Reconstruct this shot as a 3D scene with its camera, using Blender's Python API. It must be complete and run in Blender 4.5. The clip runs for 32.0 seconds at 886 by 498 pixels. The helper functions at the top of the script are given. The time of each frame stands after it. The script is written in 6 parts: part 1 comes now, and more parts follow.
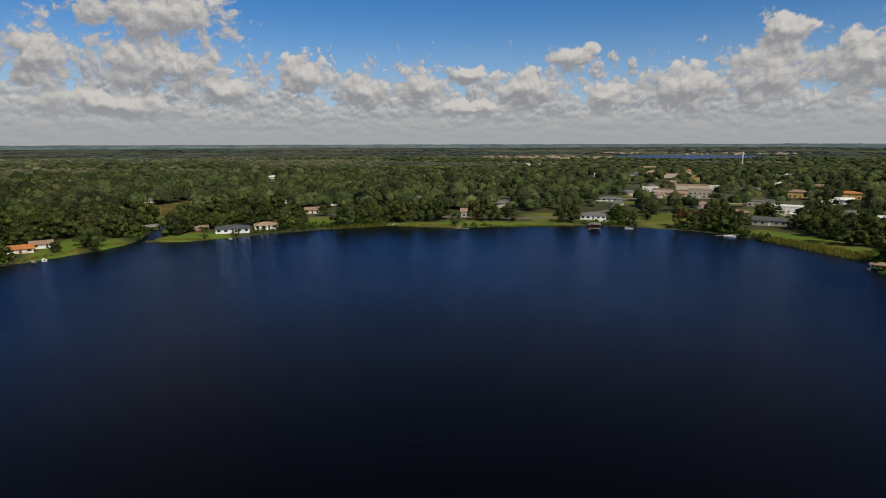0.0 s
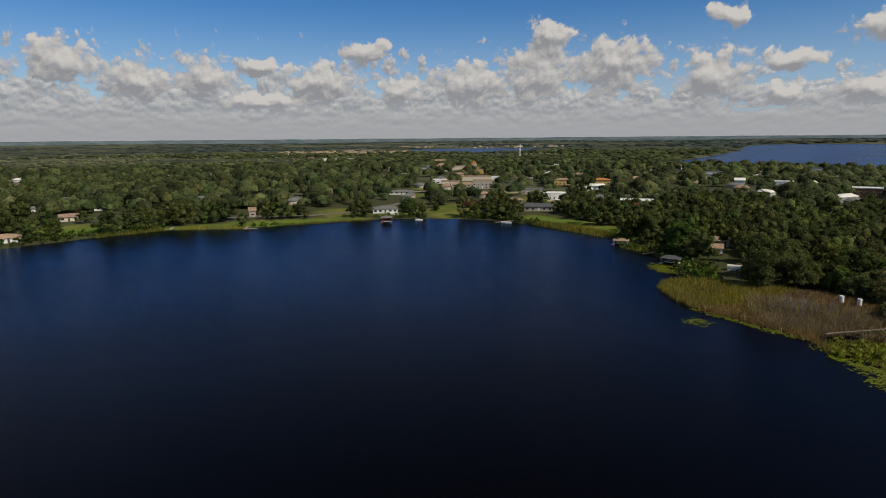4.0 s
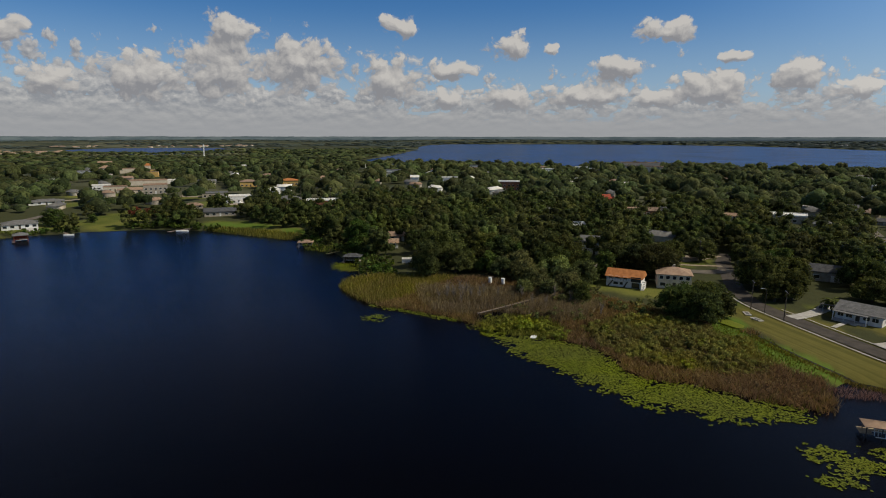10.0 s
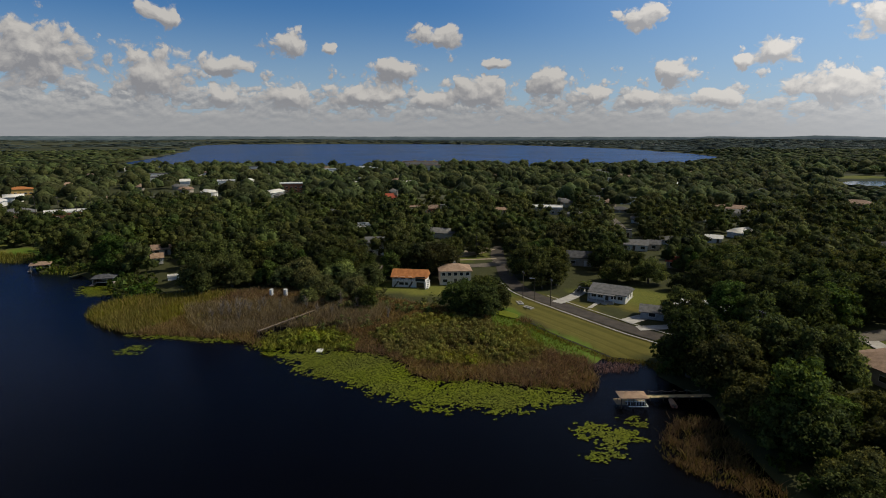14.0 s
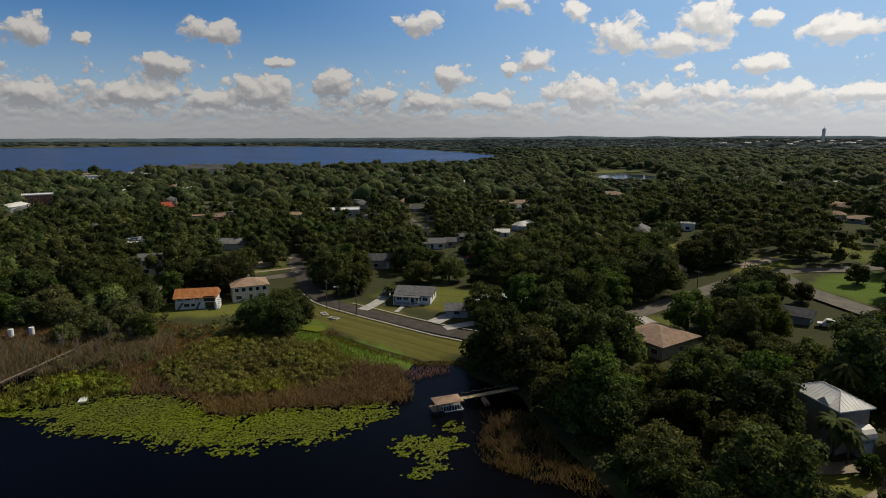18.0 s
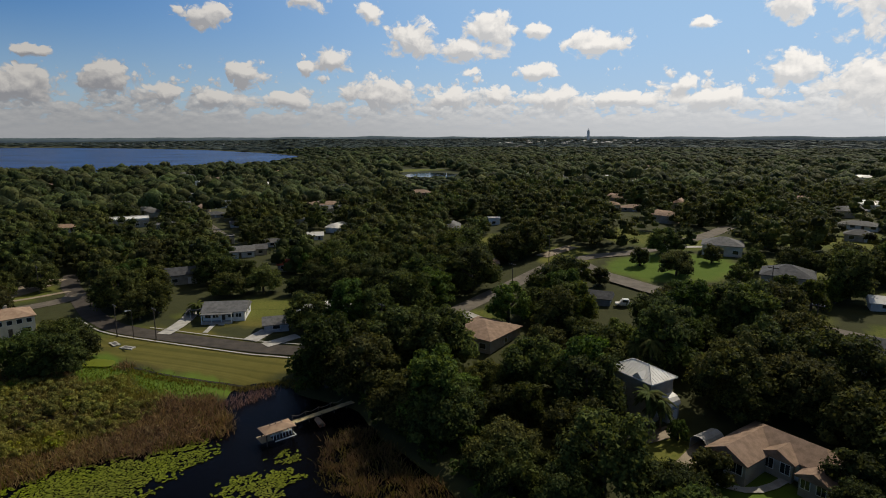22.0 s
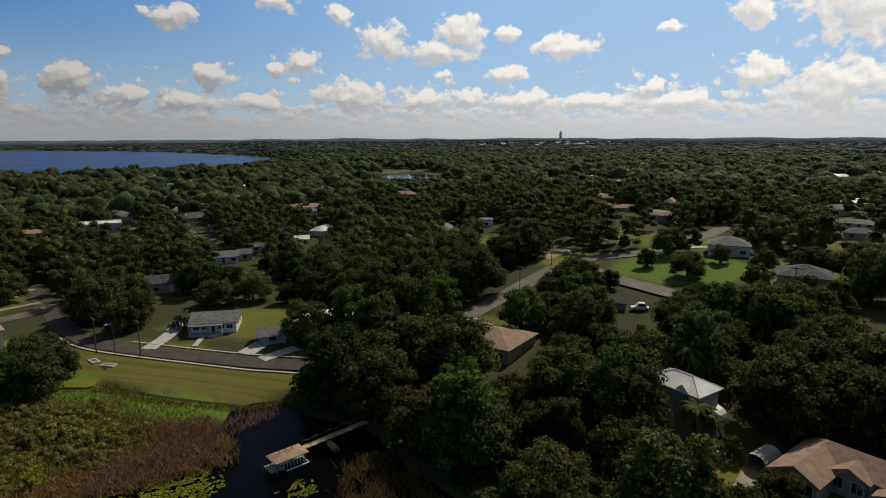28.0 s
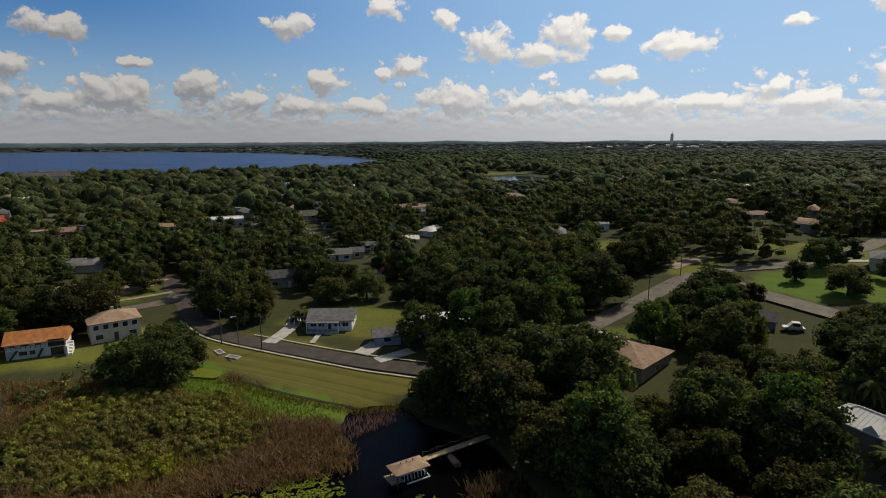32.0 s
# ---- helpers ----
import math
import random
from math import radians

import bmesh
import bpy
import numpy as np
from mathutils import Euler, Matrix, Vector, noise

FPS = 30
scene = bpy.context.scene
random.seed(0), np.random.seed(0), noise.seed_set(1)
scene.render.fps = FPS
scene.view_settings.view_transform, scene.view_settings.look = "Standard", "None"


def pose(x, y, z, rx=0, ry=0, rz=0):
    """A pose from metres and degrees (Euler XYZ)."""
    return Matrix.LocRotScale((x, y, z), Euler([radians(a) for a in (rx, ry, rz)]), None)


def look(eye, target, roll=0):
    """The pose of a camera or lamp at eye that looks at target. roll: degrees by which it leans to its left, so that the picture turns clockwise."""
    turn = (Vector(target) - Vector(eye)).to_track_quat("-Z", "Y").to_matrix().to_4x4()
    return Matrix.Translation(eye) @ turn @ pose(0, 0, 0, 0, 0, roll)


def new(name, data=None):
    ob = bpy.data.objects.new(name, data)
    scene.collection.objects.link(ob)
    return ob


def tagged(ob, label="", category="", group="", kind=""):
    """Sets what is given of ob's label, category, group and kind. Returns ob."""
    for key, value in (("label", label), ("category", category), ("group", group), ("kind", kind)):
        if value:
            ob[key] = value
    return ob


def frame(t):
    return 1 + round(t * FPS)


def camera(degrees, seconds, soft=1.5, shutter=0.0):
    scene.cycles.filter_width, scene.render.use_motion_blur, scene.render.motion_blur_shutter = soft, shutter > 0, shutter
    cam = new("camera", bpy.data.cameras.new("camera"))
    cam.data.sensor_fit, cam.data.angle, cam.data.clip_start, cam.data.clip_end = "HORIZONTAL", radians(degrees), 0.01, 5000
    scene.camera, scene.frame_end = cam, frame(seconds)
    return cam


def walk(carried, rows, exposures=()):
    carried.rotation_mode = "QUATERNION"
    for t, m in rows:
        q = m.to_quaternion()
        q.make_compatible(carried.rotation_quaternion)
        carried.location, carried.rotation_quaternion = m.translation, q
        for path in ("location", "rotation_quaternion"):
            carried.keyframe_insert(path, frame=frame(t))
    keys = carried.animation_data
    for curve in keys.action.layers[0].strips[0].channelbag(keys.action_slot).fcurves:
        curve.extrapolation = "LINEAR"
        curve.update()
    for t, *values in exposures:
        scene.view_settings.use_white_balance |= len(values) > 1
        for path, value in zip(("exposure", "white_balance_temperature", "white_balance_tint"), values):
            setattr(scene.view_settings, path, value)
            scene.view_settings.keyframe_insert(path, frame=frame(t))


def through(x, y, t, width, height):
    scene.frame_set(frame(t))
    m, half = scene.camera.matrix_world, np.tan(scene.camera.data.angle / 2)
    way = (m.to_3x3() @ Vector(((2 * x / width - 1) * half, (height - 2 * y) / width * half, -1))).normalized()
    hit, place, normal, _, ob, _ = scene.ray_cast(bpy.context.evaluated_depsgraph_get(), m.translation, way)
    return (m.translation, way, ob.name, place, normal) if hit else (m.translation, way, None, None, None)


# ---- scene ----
# The camera: a drone that drifts slowly across the lake while it turns to the right.
cam = camera(74.45, 32.0, soft=1.0)
EXPOSURES = [(0.0, -0.40), (6.0, -0.44), (12.0, -0.57), (20.0, -0.58), (32.0, -0.55)]
PATH = [
    (0.0, 0.00, 0.00, 50.00, 79.77, 0.15, 1.00),
    (0.5, 0.85, 0.11, 49.92, 79.65, 0.22, -0.93),
    (1.0, 1.70, 0.22, 49.87, 79.57, 0.29, -3.31),
    (1.5, 2.55, 0.32, 49.86, 79.51, 0.36, -5.70),
    (2.0, 3.40, 0.43, 49.88, 79.45, 0.42, -8.08),
    (2.5, 4.26, 0.54, 49.92, 79.38, 0.48, -10.38),
    (3.0, 5.11, 0.66, 49.98, 79.31, 0.50, -12.89),
    (3.5, 5.96, 0.78, 50.03, 79.24, 0.50, -15.66),
    (5.5, 9.34, 1.31, 50.23, 79.06, 0.30, -25.26),
    (6.0, 10.17, 1.45, 50.26, 79.04, 0.25, -27.54),
    (6.5, 10.99, 1.61, 50.28, 79.05, 0.19, -29.89),
    (7.0, 11.81, 1.78, 50.29, 79.04, 0.15, -32.29),
    (7.5, 12.64, 1.97, 50.30, 79.03, 0.12, -34.86),
    (8.0, 13.48, 2.17, 50.33, 79.02, 0.09, -37.35),
    (8.5, 14.33, 2.37, 50.36, 79.03, 0.05, -40.04),
    (9.0, 15.19, 2.59, 50.40, 79.01, 0.01, -42.84),
    (9.5, 16.07, 2.80, 50.43, 79.02, -0.03, -45.24),
    (10.0, 16.97, 3.02, 50.48, 79.03, -0.07, -47.38),
    (10.5, 17.90, 3.24, 50.54, 79.03, -0.12, -49.79),
    (11.0, 18.85, 3.46, 50.61, 79.03, -0.16, -52.57),
    (11.5, 19.80, 3.68, 50.68, 79.03, -0.18, -55.41),
    (12.0, 20.76, 3.90, 50.75, 79.03, -0.19, -58.12),
    (12.5, 21.73, 4.12, 50.80, 79.02, -0.19, -60.55),
    (13.0, 22.71, 4.34, 50.83, 79.02, -0.18, -62.95),
    (13.5, 23.69, 4.57, 50.85, 79.03, -0.15, -65.56),
    (14.0, 24.68, 4.82, 50.86, 79.03, -0.12, -68.01),
    (14.5, 25.67, 5.10, 50.87, 79.04, -0.09, -70.43),
    (16.5, 29.53, 6.40, 50.88, 78.99, -0.04, -80.56),
    (17.0, 30.47, 6.74, 50.89, 79.02, -0.01, -83.33),
    (17.5, 31.40, 7.07, 50.89, 79.07, 0.03, -85.85),
    (18.0, 32.31, 7.38, 50.89, 79.14, 0.08, -88.03),
    (18.5, 33.19, 7.66, 50.87, 79.18, 0.12, -89.98),
    (19.0, 34.05, 7.95, 50.85, 79.17, 0.13, -92.30),
    (19.5, 34.91, 8.25, 50.82, 79.16, 0.13, -95.01),
    (20.0, 35.80, 8.59, 50.78, 79.17, 0.10, -97.93),
    (20.5, 36.70, 8.94, 50.72, 79.17, 0.08, -100.53),
    (21.0, 37.61, 9.29, 50.64, 79.15, 0.05, -102.70),
    (21.5, 38.50, 9.64, 50.56, 79.13, 0.04, -104.91),
    (22.0, 39.40, 9.99, 50.49, 79.13, 0.03, -107.01),
    (22.5, 40.29, 10.37, 50.42, 79.12, 0.03, -109.21),
    (23.0, 41.19, 10.76, 50.35, 79.12, 0.04, -111.46),
    (23.5, 42.09, 11.17, 50.28, 79.14, 0.04, -113.32),
    (24.0, 43.00, 11.60, 50.20, 79.16, 0.05, -113.98),
    (24.5, 43.92, 12.06, 50.10, 79.18, 0.06, -114.08),
    (26.5, 47.70, 13.92, 49.59, 79.24, 0.12, -112.73),
    (27.0, 48.66, 14.36, 49.44, 79.27, 0.13, -111.82),
    (27.5, 49.62, 14.79, 49.29, 79.30, 0.14, -110.85),
    (28.0, 50.59, 15.20, 49.14, 79.32, 0.15, -109.69),
    (28.5, 51.58, 15.61, 48.99, 79.31, 0.17, -108.68),
    (29.0, 52.59, 16.00, 48.86, 79.32, 0.18, -107.45),
    (29.5, 53.63, 16.40, 48.74, 79.34, 0.19, -106.29),
    (30.0, 54.67, 16.79, 48.60, 79.37, 0.19, -105.24),
    (30.5, 55.71, 17.19, 48.45, 79.40, 0.18, -103.92),
    (31.0, 56.73, 17.57, 48.28, 79.44, 0.16, -102.59),
    (31.5, 57.72, 17.96, 48.07, 79.50, 0.15, -101.23),
    (32.0, 58.71, 18.34, 47.85, 79.60, 0.13, -99.90),
]
walk(cam, [(t, pose(x, y, z, rx, ry, rz)) for t, x, y, z, rx, ry, rz in PATH], EXPOSURES)

# ---- light: a high sun behind the first view, a blue sky with fair-weather clouds ----
SUN_AZ, SUN_EL = 146.0, 46.0
sun = new("sun", bpy.data.lights.new("sun", "SUN"))
sun.data.energy, sun.data.angle, sun.data.color = 5.0, radians(0.53), (1.0, 0.91, 0.75)
to_sun = Vector((math.sin(radians(SUN_AZ)) * math.cos(radians(SUN_EL)), math.cos(radians(SUN_AZ)) * math.cos(radians(SUN_EL)), math.sin(radians(SUN_EL))))
sun.matrix_world = look(to_sun * 400, (0, 0, 0))


class Nodes:
    """Short hand for a node tree: a call makes a node, sets its inputs and returns it."""

    def __init__(self, tree):
        self.tree = tree

    def __call__(self, kind, *values, **props):
        node = self.tree.nodes.new(kind)
        for key, value in props.items():
            setattr(node, key, value)
        for i, value in enumerate(values):
            self.put(node.inputs[i], value)
        return node

    def put(self, socket, value):
        if value is None:
            return
        if isinstance(value, bpy.types.Node):
            value = value.outputs[0]
        if isinstance(value, bpy.types.NodeSocket):
            self.tree.links.new(value, socket)
        else:
            socket.default_value = value

    def math(self, op, a, b=None, c=None, clamp=False):
        return self("ShaderNodeMath", a, b, c, operation=op, use_clamp=clamp)

    def vec(self, op, a, b=None, c=None):
        return self("ShaderNodeVectorMath", a, b, c, operation=op)

    def noise(self, at, scale, detail=3.0, rough=0.55):
        n = self("ShaderNodeTexNoise")
        for key, value in (("Vector", at), ("Scale", scale), ("Detail", detail), ("Roughness", rough)):
            self.put(n.inputs[key], value)
        return n

    def ramp(self, value, lo, hi, a=0.0, b=1.0):
        n = self("ShaderNodeMapRange", value, lo, hi, a, b)
        n.interpolation_type = "SMOOTHSTEP"
        return n

    def mix(self, factor, a, b):
        n = self("ShaderNodeMix", data_type="RGBA")
        for i, value in ((0, factor), (6, a), (7, b)):
            self.put(n.inputs[i], value)
        return n.outputs[2]


# Clouds, in degrees: bearing from the first view, height over the horizon, half width, half height.
HEAPS = [(-34.9, 6.8, 2.6, 3), (-26, 10.6, 6.4, 3), (-26.4, 6.6, 6.3, 2.4), (-14, 6.1, 2.9, 2.2), (-20.6, 4.6, 2.9, 1.5),
         (-8.2, 5, 2.8, 1.9), (-3.1, 5.4, 2.6, 2.1), (7, 5, 4, 1.9), (14.3, 4.3, 2.2, 1.4), (20.8, 4.9, 4, 2.2),
         (28.2, 9, 2.3, 1.9), (27.2, 5.6, 3.8, 2.9), (34.1, 6.4, 3.8, 2.9), (42.1, 5.1, 3.3, 2.5), (53.6, 3.7, 2.8, 1.4),
         (61, 3.8, 4.3, 1.5), (71.3, 4.1, 3.4, 1.7), (78, 4.9, 2.3, 1.5), (101, 4, 3.8, 1.5), (143.4, 4.1, 5, 2.3)]
PUFFS = [(1.6, 6.5, 2.3, 0.9), (11, 7.8, 2, 1.3), (43.3, 9.9, 1.6, 1), (48, 6.1, 2.5, 1), (53.6, 8.2, 1.9, 1.3),
         (57.4, 7.9, 0.7, 0.5), (67.7, 9.1, 3, 1), (63.4, 6.1, 2.2, 1.1), (73, 6.9, 1.3, 0.5), (85.8, 10.3, 2, 1.2),
         (88.7, 5.6, 1.9, 1.3), (94, 6.2, 0.9, 0.8), (96.7, 7, 1.8, 1.1), (94.7, 12, 1.8, 1.1), (100, 10.9, 1.3, 1.2),
         (104.3, 8.9, 2.6, 1.7), (109.3, 8.1, 3.6, 1.2), (111.4, 9.7, 2.5, 1.6), (121.1, 8.2, 3, 1.2), (109.3, 6, 1.3, 0.5),
         (116, 6, 2.1, 0.7), (115.7, 9.5, 1.2, 0.7), (136.5, 10.6, 2, 1.5), (144.5, 9.9, 5, 3.1)]
BANK = [(82, 3.6, 1.8, 1.1), (86.8, 3.4, 2.6, 1), (92.6, 3.2, 3.3, 0.9), (107.8, 3.5, 3.1, 1), (112.5, 3.8, 1.6, 0.9),
        (117.6, 3.5, 3.3, 1.2), (128.8, 4.6, 1.8, 0.7), (137, 5.5, 2.4, 1.4), (130.3, 9.6, 1.2, 0.5), (124, 3.4, 3.6, 0.9),
        (131, 3.3, 4, 1), (47.5, 3.5, 2.6, 1.1), (-30, 3.4, 7, 1.3), (2, 3.3, 5, 1.1), (66.5, 3.3, 2.8, 1)]

world = bpy.data.worlds.new("sky")
scene.world = world
world.use_nodes = True
n = Nodes(world.node_tree)
world.node_tree.nodes.clear()
sky = n("ShaderNodeTexSky", sky_type="NISHITA", sun_disc=False, sun_elevation=radians(SUN_EL), sun_rotation=radians(SUN_AZ))
sky.altitude, sky.air_density, sky.dust_density, sky.ozone_density = 50, 1.0, 0.5, 4.0
spot = n("ShaderNodeTexCoord").outputs["Generated"]
split = n("ShaderNodeSeparateXYZ", n.vec("NORMALIZE", spot))
bearing = n.math("MULTIPLY", n.math("ARCTAN2", split.outputs[0], split.outputs[1]), 57.2958)
height = n.math("MULTIPLY", n.math("ARCSINE", split.outputs[2]), 57.2958)
flat = n("ShaderNodeCombineXYZ", bearing, height, 0.0)


def billows(at, scale, detail=3.0, rough=0.55):
    """Rounded heaps on heaps: 0 on the top of a billow, about 0.6 in the creases."""
    v = n("ShaderNodeTexVoronoi", voronoi_dimensions="2D", feature="SMOOTH_F1", normalize=False)
    for key, value in (("Vector", at), ("Scale", scale), ("Detail", detail), ("Roughness", rough), ("Lacunarity", 2.1), ("Smoothness", 0.35)):
        n.put(v.inputs[key], value)
    return v.outputs["Distance"]


def drift(at, amount):
    """The flat sky coordinates, pushed about by slow noise."""
    slow = n.vec("SUBTRACT", n.noise(at, 0.4, 3.0).outputs["Color"], (0.5, 0.5, 0.5))
    return n.vec("ADD", at, n.vec("MULTIPLY", slow, amount))


def cloud_field(at):
    """Below 1 inside a cloud, more outside: ellipses with billowing edges. Gives the whole and its smooth part."""
    at = drift(at, (2.4, 1.5, 0.0))
    field = None
    for a, e, w, h in HEAPS + PUFFS + BANK:
        far = n.vec("LENGTH", n.vec("MULTIPLY_ADD", at, (1 / w, 1 / h, 0.0), (-a / w, -e / h, 0.0))).outputs["Value"]
        field = far if field is None else n.math("SMOOTH_MIN", field, far, 0.3)
    heap = billows(n.vec("MULTIPLY", at, (1.0, 1.2, 1.0)), 0.55, 4.0, 0.54)
    frayed = n.noise(at, 1.7, 4.0, 0.6)
    return n.math("ADD", field, n.math("ADD", n.math("MULTIPLY", n.math("SUBTRACT", heap, 0.80), 0.80), n.math("MULTIPLY", n.math("SUBTRACT", frayed, 0.5), 0.5))), field


def low_bank(at):
    """Rows of small flat clouds, ever closer towards the horizon."""
    a = drift(at, (1.4, 0.5, 0.0))
    apart = n("ShaderNodeSeparateXYZ", a)
    deep = n.math("MULTIPLY", n.math("LOGARITHM", n.math("MAXIMUM", n.math("ADD", apart.outputs[1], 1.0), 0.2), 2.718), 3.4)
    uv = n("ShaderNodeCombineXYZ", n.math("MULTIPLY", apart.outputs[0], 0.5), deep, 0.0)
    return n.math("ADD", n.math("MULTIPLY", billows(uv, 0.98, 4.0, 0.58), 0.6), n.math("MULTIPLY", n.noise(uv, 0.62, 4.0, 0.6), 0.75))


raised = n.vec("ADD", flat, (0.20, 0.55, 0.0))
(field, mass), (field_up, mass_up) = cloud_field(flat), cloud_field(raised)
cover = n.ramp(field, 1.15, 0.74)
# the low bank: layer on layer of small flat clouds that melt into the haze
bank, bank_up = low_bank(flat), low_bank(n.vec("ADD", flat, (0.12, 0.32, 0.0)))
top = n.ramp(bearing, 20.0, 62.0, 8.4, 6.0)
edge = n.math("ADD", 0.98, n.math("MULTIPLY", n.math("SUBTRACT", n.math("SUBTRACT", top, 2.8), height), 0.115))
low = n.math("MAXIMUM", n.ramp(n.math("SUBTRACT", bank, edge), 0.09, -0.09), n.ramp(height, 2.2, 0.6))
cover_all = n.math("MAXIMUM", cover, n.math("MULTIPLY", low, 0.9))
# Unseen cover above 26 degrees, added to grey and weaken the skylight.
overhead = n.vec("DIVIDE", n.vec("NORMALIZE", spot), n("ShaderNodeCombineXYZ", split.outputs[2], split.outputs[2], 1.0))
high = n.math("MULTIPLY", n.ramp(n.noise(n.vec("MULTIPLY", overhead, (1.0, 1.0, 0.0)), 0.9, 5.0, 0.6), 0.34, 0.48), n.ramp(height, 26.0, 40.0))
cover_all = n.math("MAXIMUM", cover_all, n.math("MULTIPLY", high, 0.95))
glare = n.ramp(n.vec("DOT_PRODUCT", n.vec("NORMALIZE", spot), to_sun).outputs["Value"], 0.25, 0.85)
heaped = n.math("ADD", n.math("MULTIPLY", n.math("SUBTRACT", field_up, field), 0.85), n.math("MULTIPLY", n.math("SUBTRACT", mass_up, mass), 0.75))
rowed = n.math("MULTIPLY", n.math("SUBTRACT", bank_up, bank), n.ramp(height, 0.4, 4.5, 0.45, 2.0))
lit = n.math("ADD", n("ShaderNodeMix", cover, None, rowed, heaped).outputs[0], 0.36, clamp=True)
cloud_colour = n.mix(lit, n.mix(glare, (0.365, 0.37, 0.395, 1), (0.52, 0.52, 0.52, 1)), (0.77, 0.74, 0.70, 1))
haze = n.ramp(height, 4.0, -0.3)
sky_part = n("ShaderNodeBackground", n.mix(n.math("MULTIPLY", n.ramp(height, 12.0, 1.5), 0.5), n("ShaderNodeHueSaturation", 0.510, 1.38, 1.14, 1.0, n.mix(n.math("MULTIPLY", glare, 0.8), sky.outputs[0], (4.8, 6.3, 7.6, 1))).outputs[0], (4.3, 5.9, 8.6, 1)), n.math("ADD", 0.1, n.math("MULTIPLY", glare, 0.03)))
haze_part = n("ShaderNodeBackground", (0.40, 0.45, 0.53, 1), n.math("ADD", 1.0, n.math("MULTIPLY", glare, 1.1)))
# The added cover overhead is one dim grey.
cloud_colour = n.mix(n.ramp(height, 20.0, 30.0), cloud_colour, (0.125, 0.118, 0.105, 1))
cloud_part = n("ShaderNodeBackground", n.mix(n.math("MULTIPLY", haze, 0.85), cloud_colour, (0.465, 0.475, 0.49, 1)), n.math("ADD", 1.0, n.math("MULTIPLY", glare, 0.85)))
clear = n("ShaderNodeMixShader", n.math("MULTIPLY", haze, 0.8), sky_part, haze_part)
n("ShaderNodeOutputWorld", n("ShaderNodeMixShader", cover_all, clear, cloud_part))

# ---- materials ----


def material(name, build):
    """build(n) gives the sockets of a Principled shader by name."""
    m = bpy.data.materials.new(name)
    m.use_nodes = True
    nodes = Nodes(m.node_tree)
    m.node_tree.nodes.clear()
    shader = nodes("ShaderNodeBsdfPrincipled")
    for key, value in build(nodes).items():
        nodes.put(shader.inputs[key], value)
    nodes("ShaderNodeOutputMaterial", shader)
    return m


def place_of(n):
    return n("ShaderNodeNewGeometry").outputs["Position"]


def bump(n, height, strength=0.4, distance=0.05):
    b = n("ShaderNodeBump")
    b.inputs["Strength"].default_value, b.inputs["Distance"].default_value = strength, distance
    n.put(b.inputs["Height"], height)
    return b


def mottled(name, dark, light, scale=1.0, rough=0.9, grain=18.0, relief=0.03, metal=0.0, spread=0.0):
    """A surface of two tones in large stains and fine grain; spread: how far objects differ."""

    def build(n):
        at = place_of(n)
        stain, fine = n.noise(at, scale, 4.0), n.noise(at, grain * scale, 3.0)
        f = n.math("ADD", n.math("MULTIPLY", stain, 0.65), n.math("MULTIPLY", fine, 0.35))
        c = n.mix(n.ramp(f, 0.3, 0.7), (*dark, 1), (*light, 1))
        if spread:
            own = n("ShaderNodeObjectInfo").outputs["Random"]
            hsv = n("ShaderNodeHueSaturation", n.math("ADD", 0.5, n.math("MULTIPLY", n.math("SUBTRACT", own, 0.5), spread * 0.12)), 1.0, n.math("ADD", 1 - spread / 2, n.math("MULTIPLY", own, spread)), 1.0, c)
            c = hsv.outputs[0]
        return {"Base Color": c, "Roughness": n.math("ADD", rough - 0.06, n.math("MULTIPLY", fine, 0.12)), "Metallic": metal, "Specular IOR Level": 0.25, "Normal": bump(n, fine, 0.5, relief)}

    return material(name, build)


def leafy(name, dark, light, island=0.5, through=0.38, relief=0.0, grain=0.55, vary=1.0):
    """Foliage: each clump and each tree a little different; part of the light passes through the leaves."""
    m = bpy.data.materials.new(name)
    m.use_nodes = True
    m.node_tree.nodes.clear()
    n = Nodes(m.node_tree)
    geo = n("ShaderNodeNewGeometry")
    own = n.math("FRACT", n.math("ADD", n("ShaderNodeObjectInfo").outputs["Random"], n("ShaderNodeAttribute", attribute_name="tone").outputs["Fac"]))
    wide = n.noise(geo.outputs["Position"], 0.05, 3.0)
    tones = n("ShaderNodeCombineColor", n.math("FRACT", n.math("MULTIPLY", own, 7.31)), n.math("FRACT", n.math("MULTIPLY", own, 23.7)), n.math("FRACT", n.math("MULTIPLY", own, 13.9)))
    tone = n("ShaderNodeSeparateColor", n.mix(vary, (0.5, 0.5, 0.5, 1), tones))
    mid = n.noise(geo.outputs["Position"], 0.6, 3.0)
    f = n.math("ADD", n.math("MULTIPLY", geo.outputs["Random Per Island"], island), n.math("MULTIPLY", mid, 0.9 - island))
    c = n.mix(n.ramp(f, 0.12, 0.75), (*dark, 1), (*light, 1))
    hue = n.math("ADD", 0.446, n.math("ADD", n.math("MULTIPLY", tone.outputs[0], 0.055), n.math("MULTIPLY", wide, 0.045)))
    value = n.math("ADD", 0.36, n.math("ADD", n.math("MULTIPLY", tone.outputs[1], 0.66), n.math("MULTIPLY", wide, 0.85)))
    value = n.math("ADD", value, n.math("MULTIPLY", n.ramp(tone.outputs[2], 0.80, 1.0), 0.6))
    c = n("ShaderNodeHueSaturation", hue, n.math("ADD", 0.82, n.math("MULTIPLY", wide, 0.45)), value, 1.0, c).outputs[0]
    front = n("ShaderNodeBsdfPrincipled")
    if relief:
        clumps = n.noise(geo.outputs["Position"], grain, 4.0, 0.6)
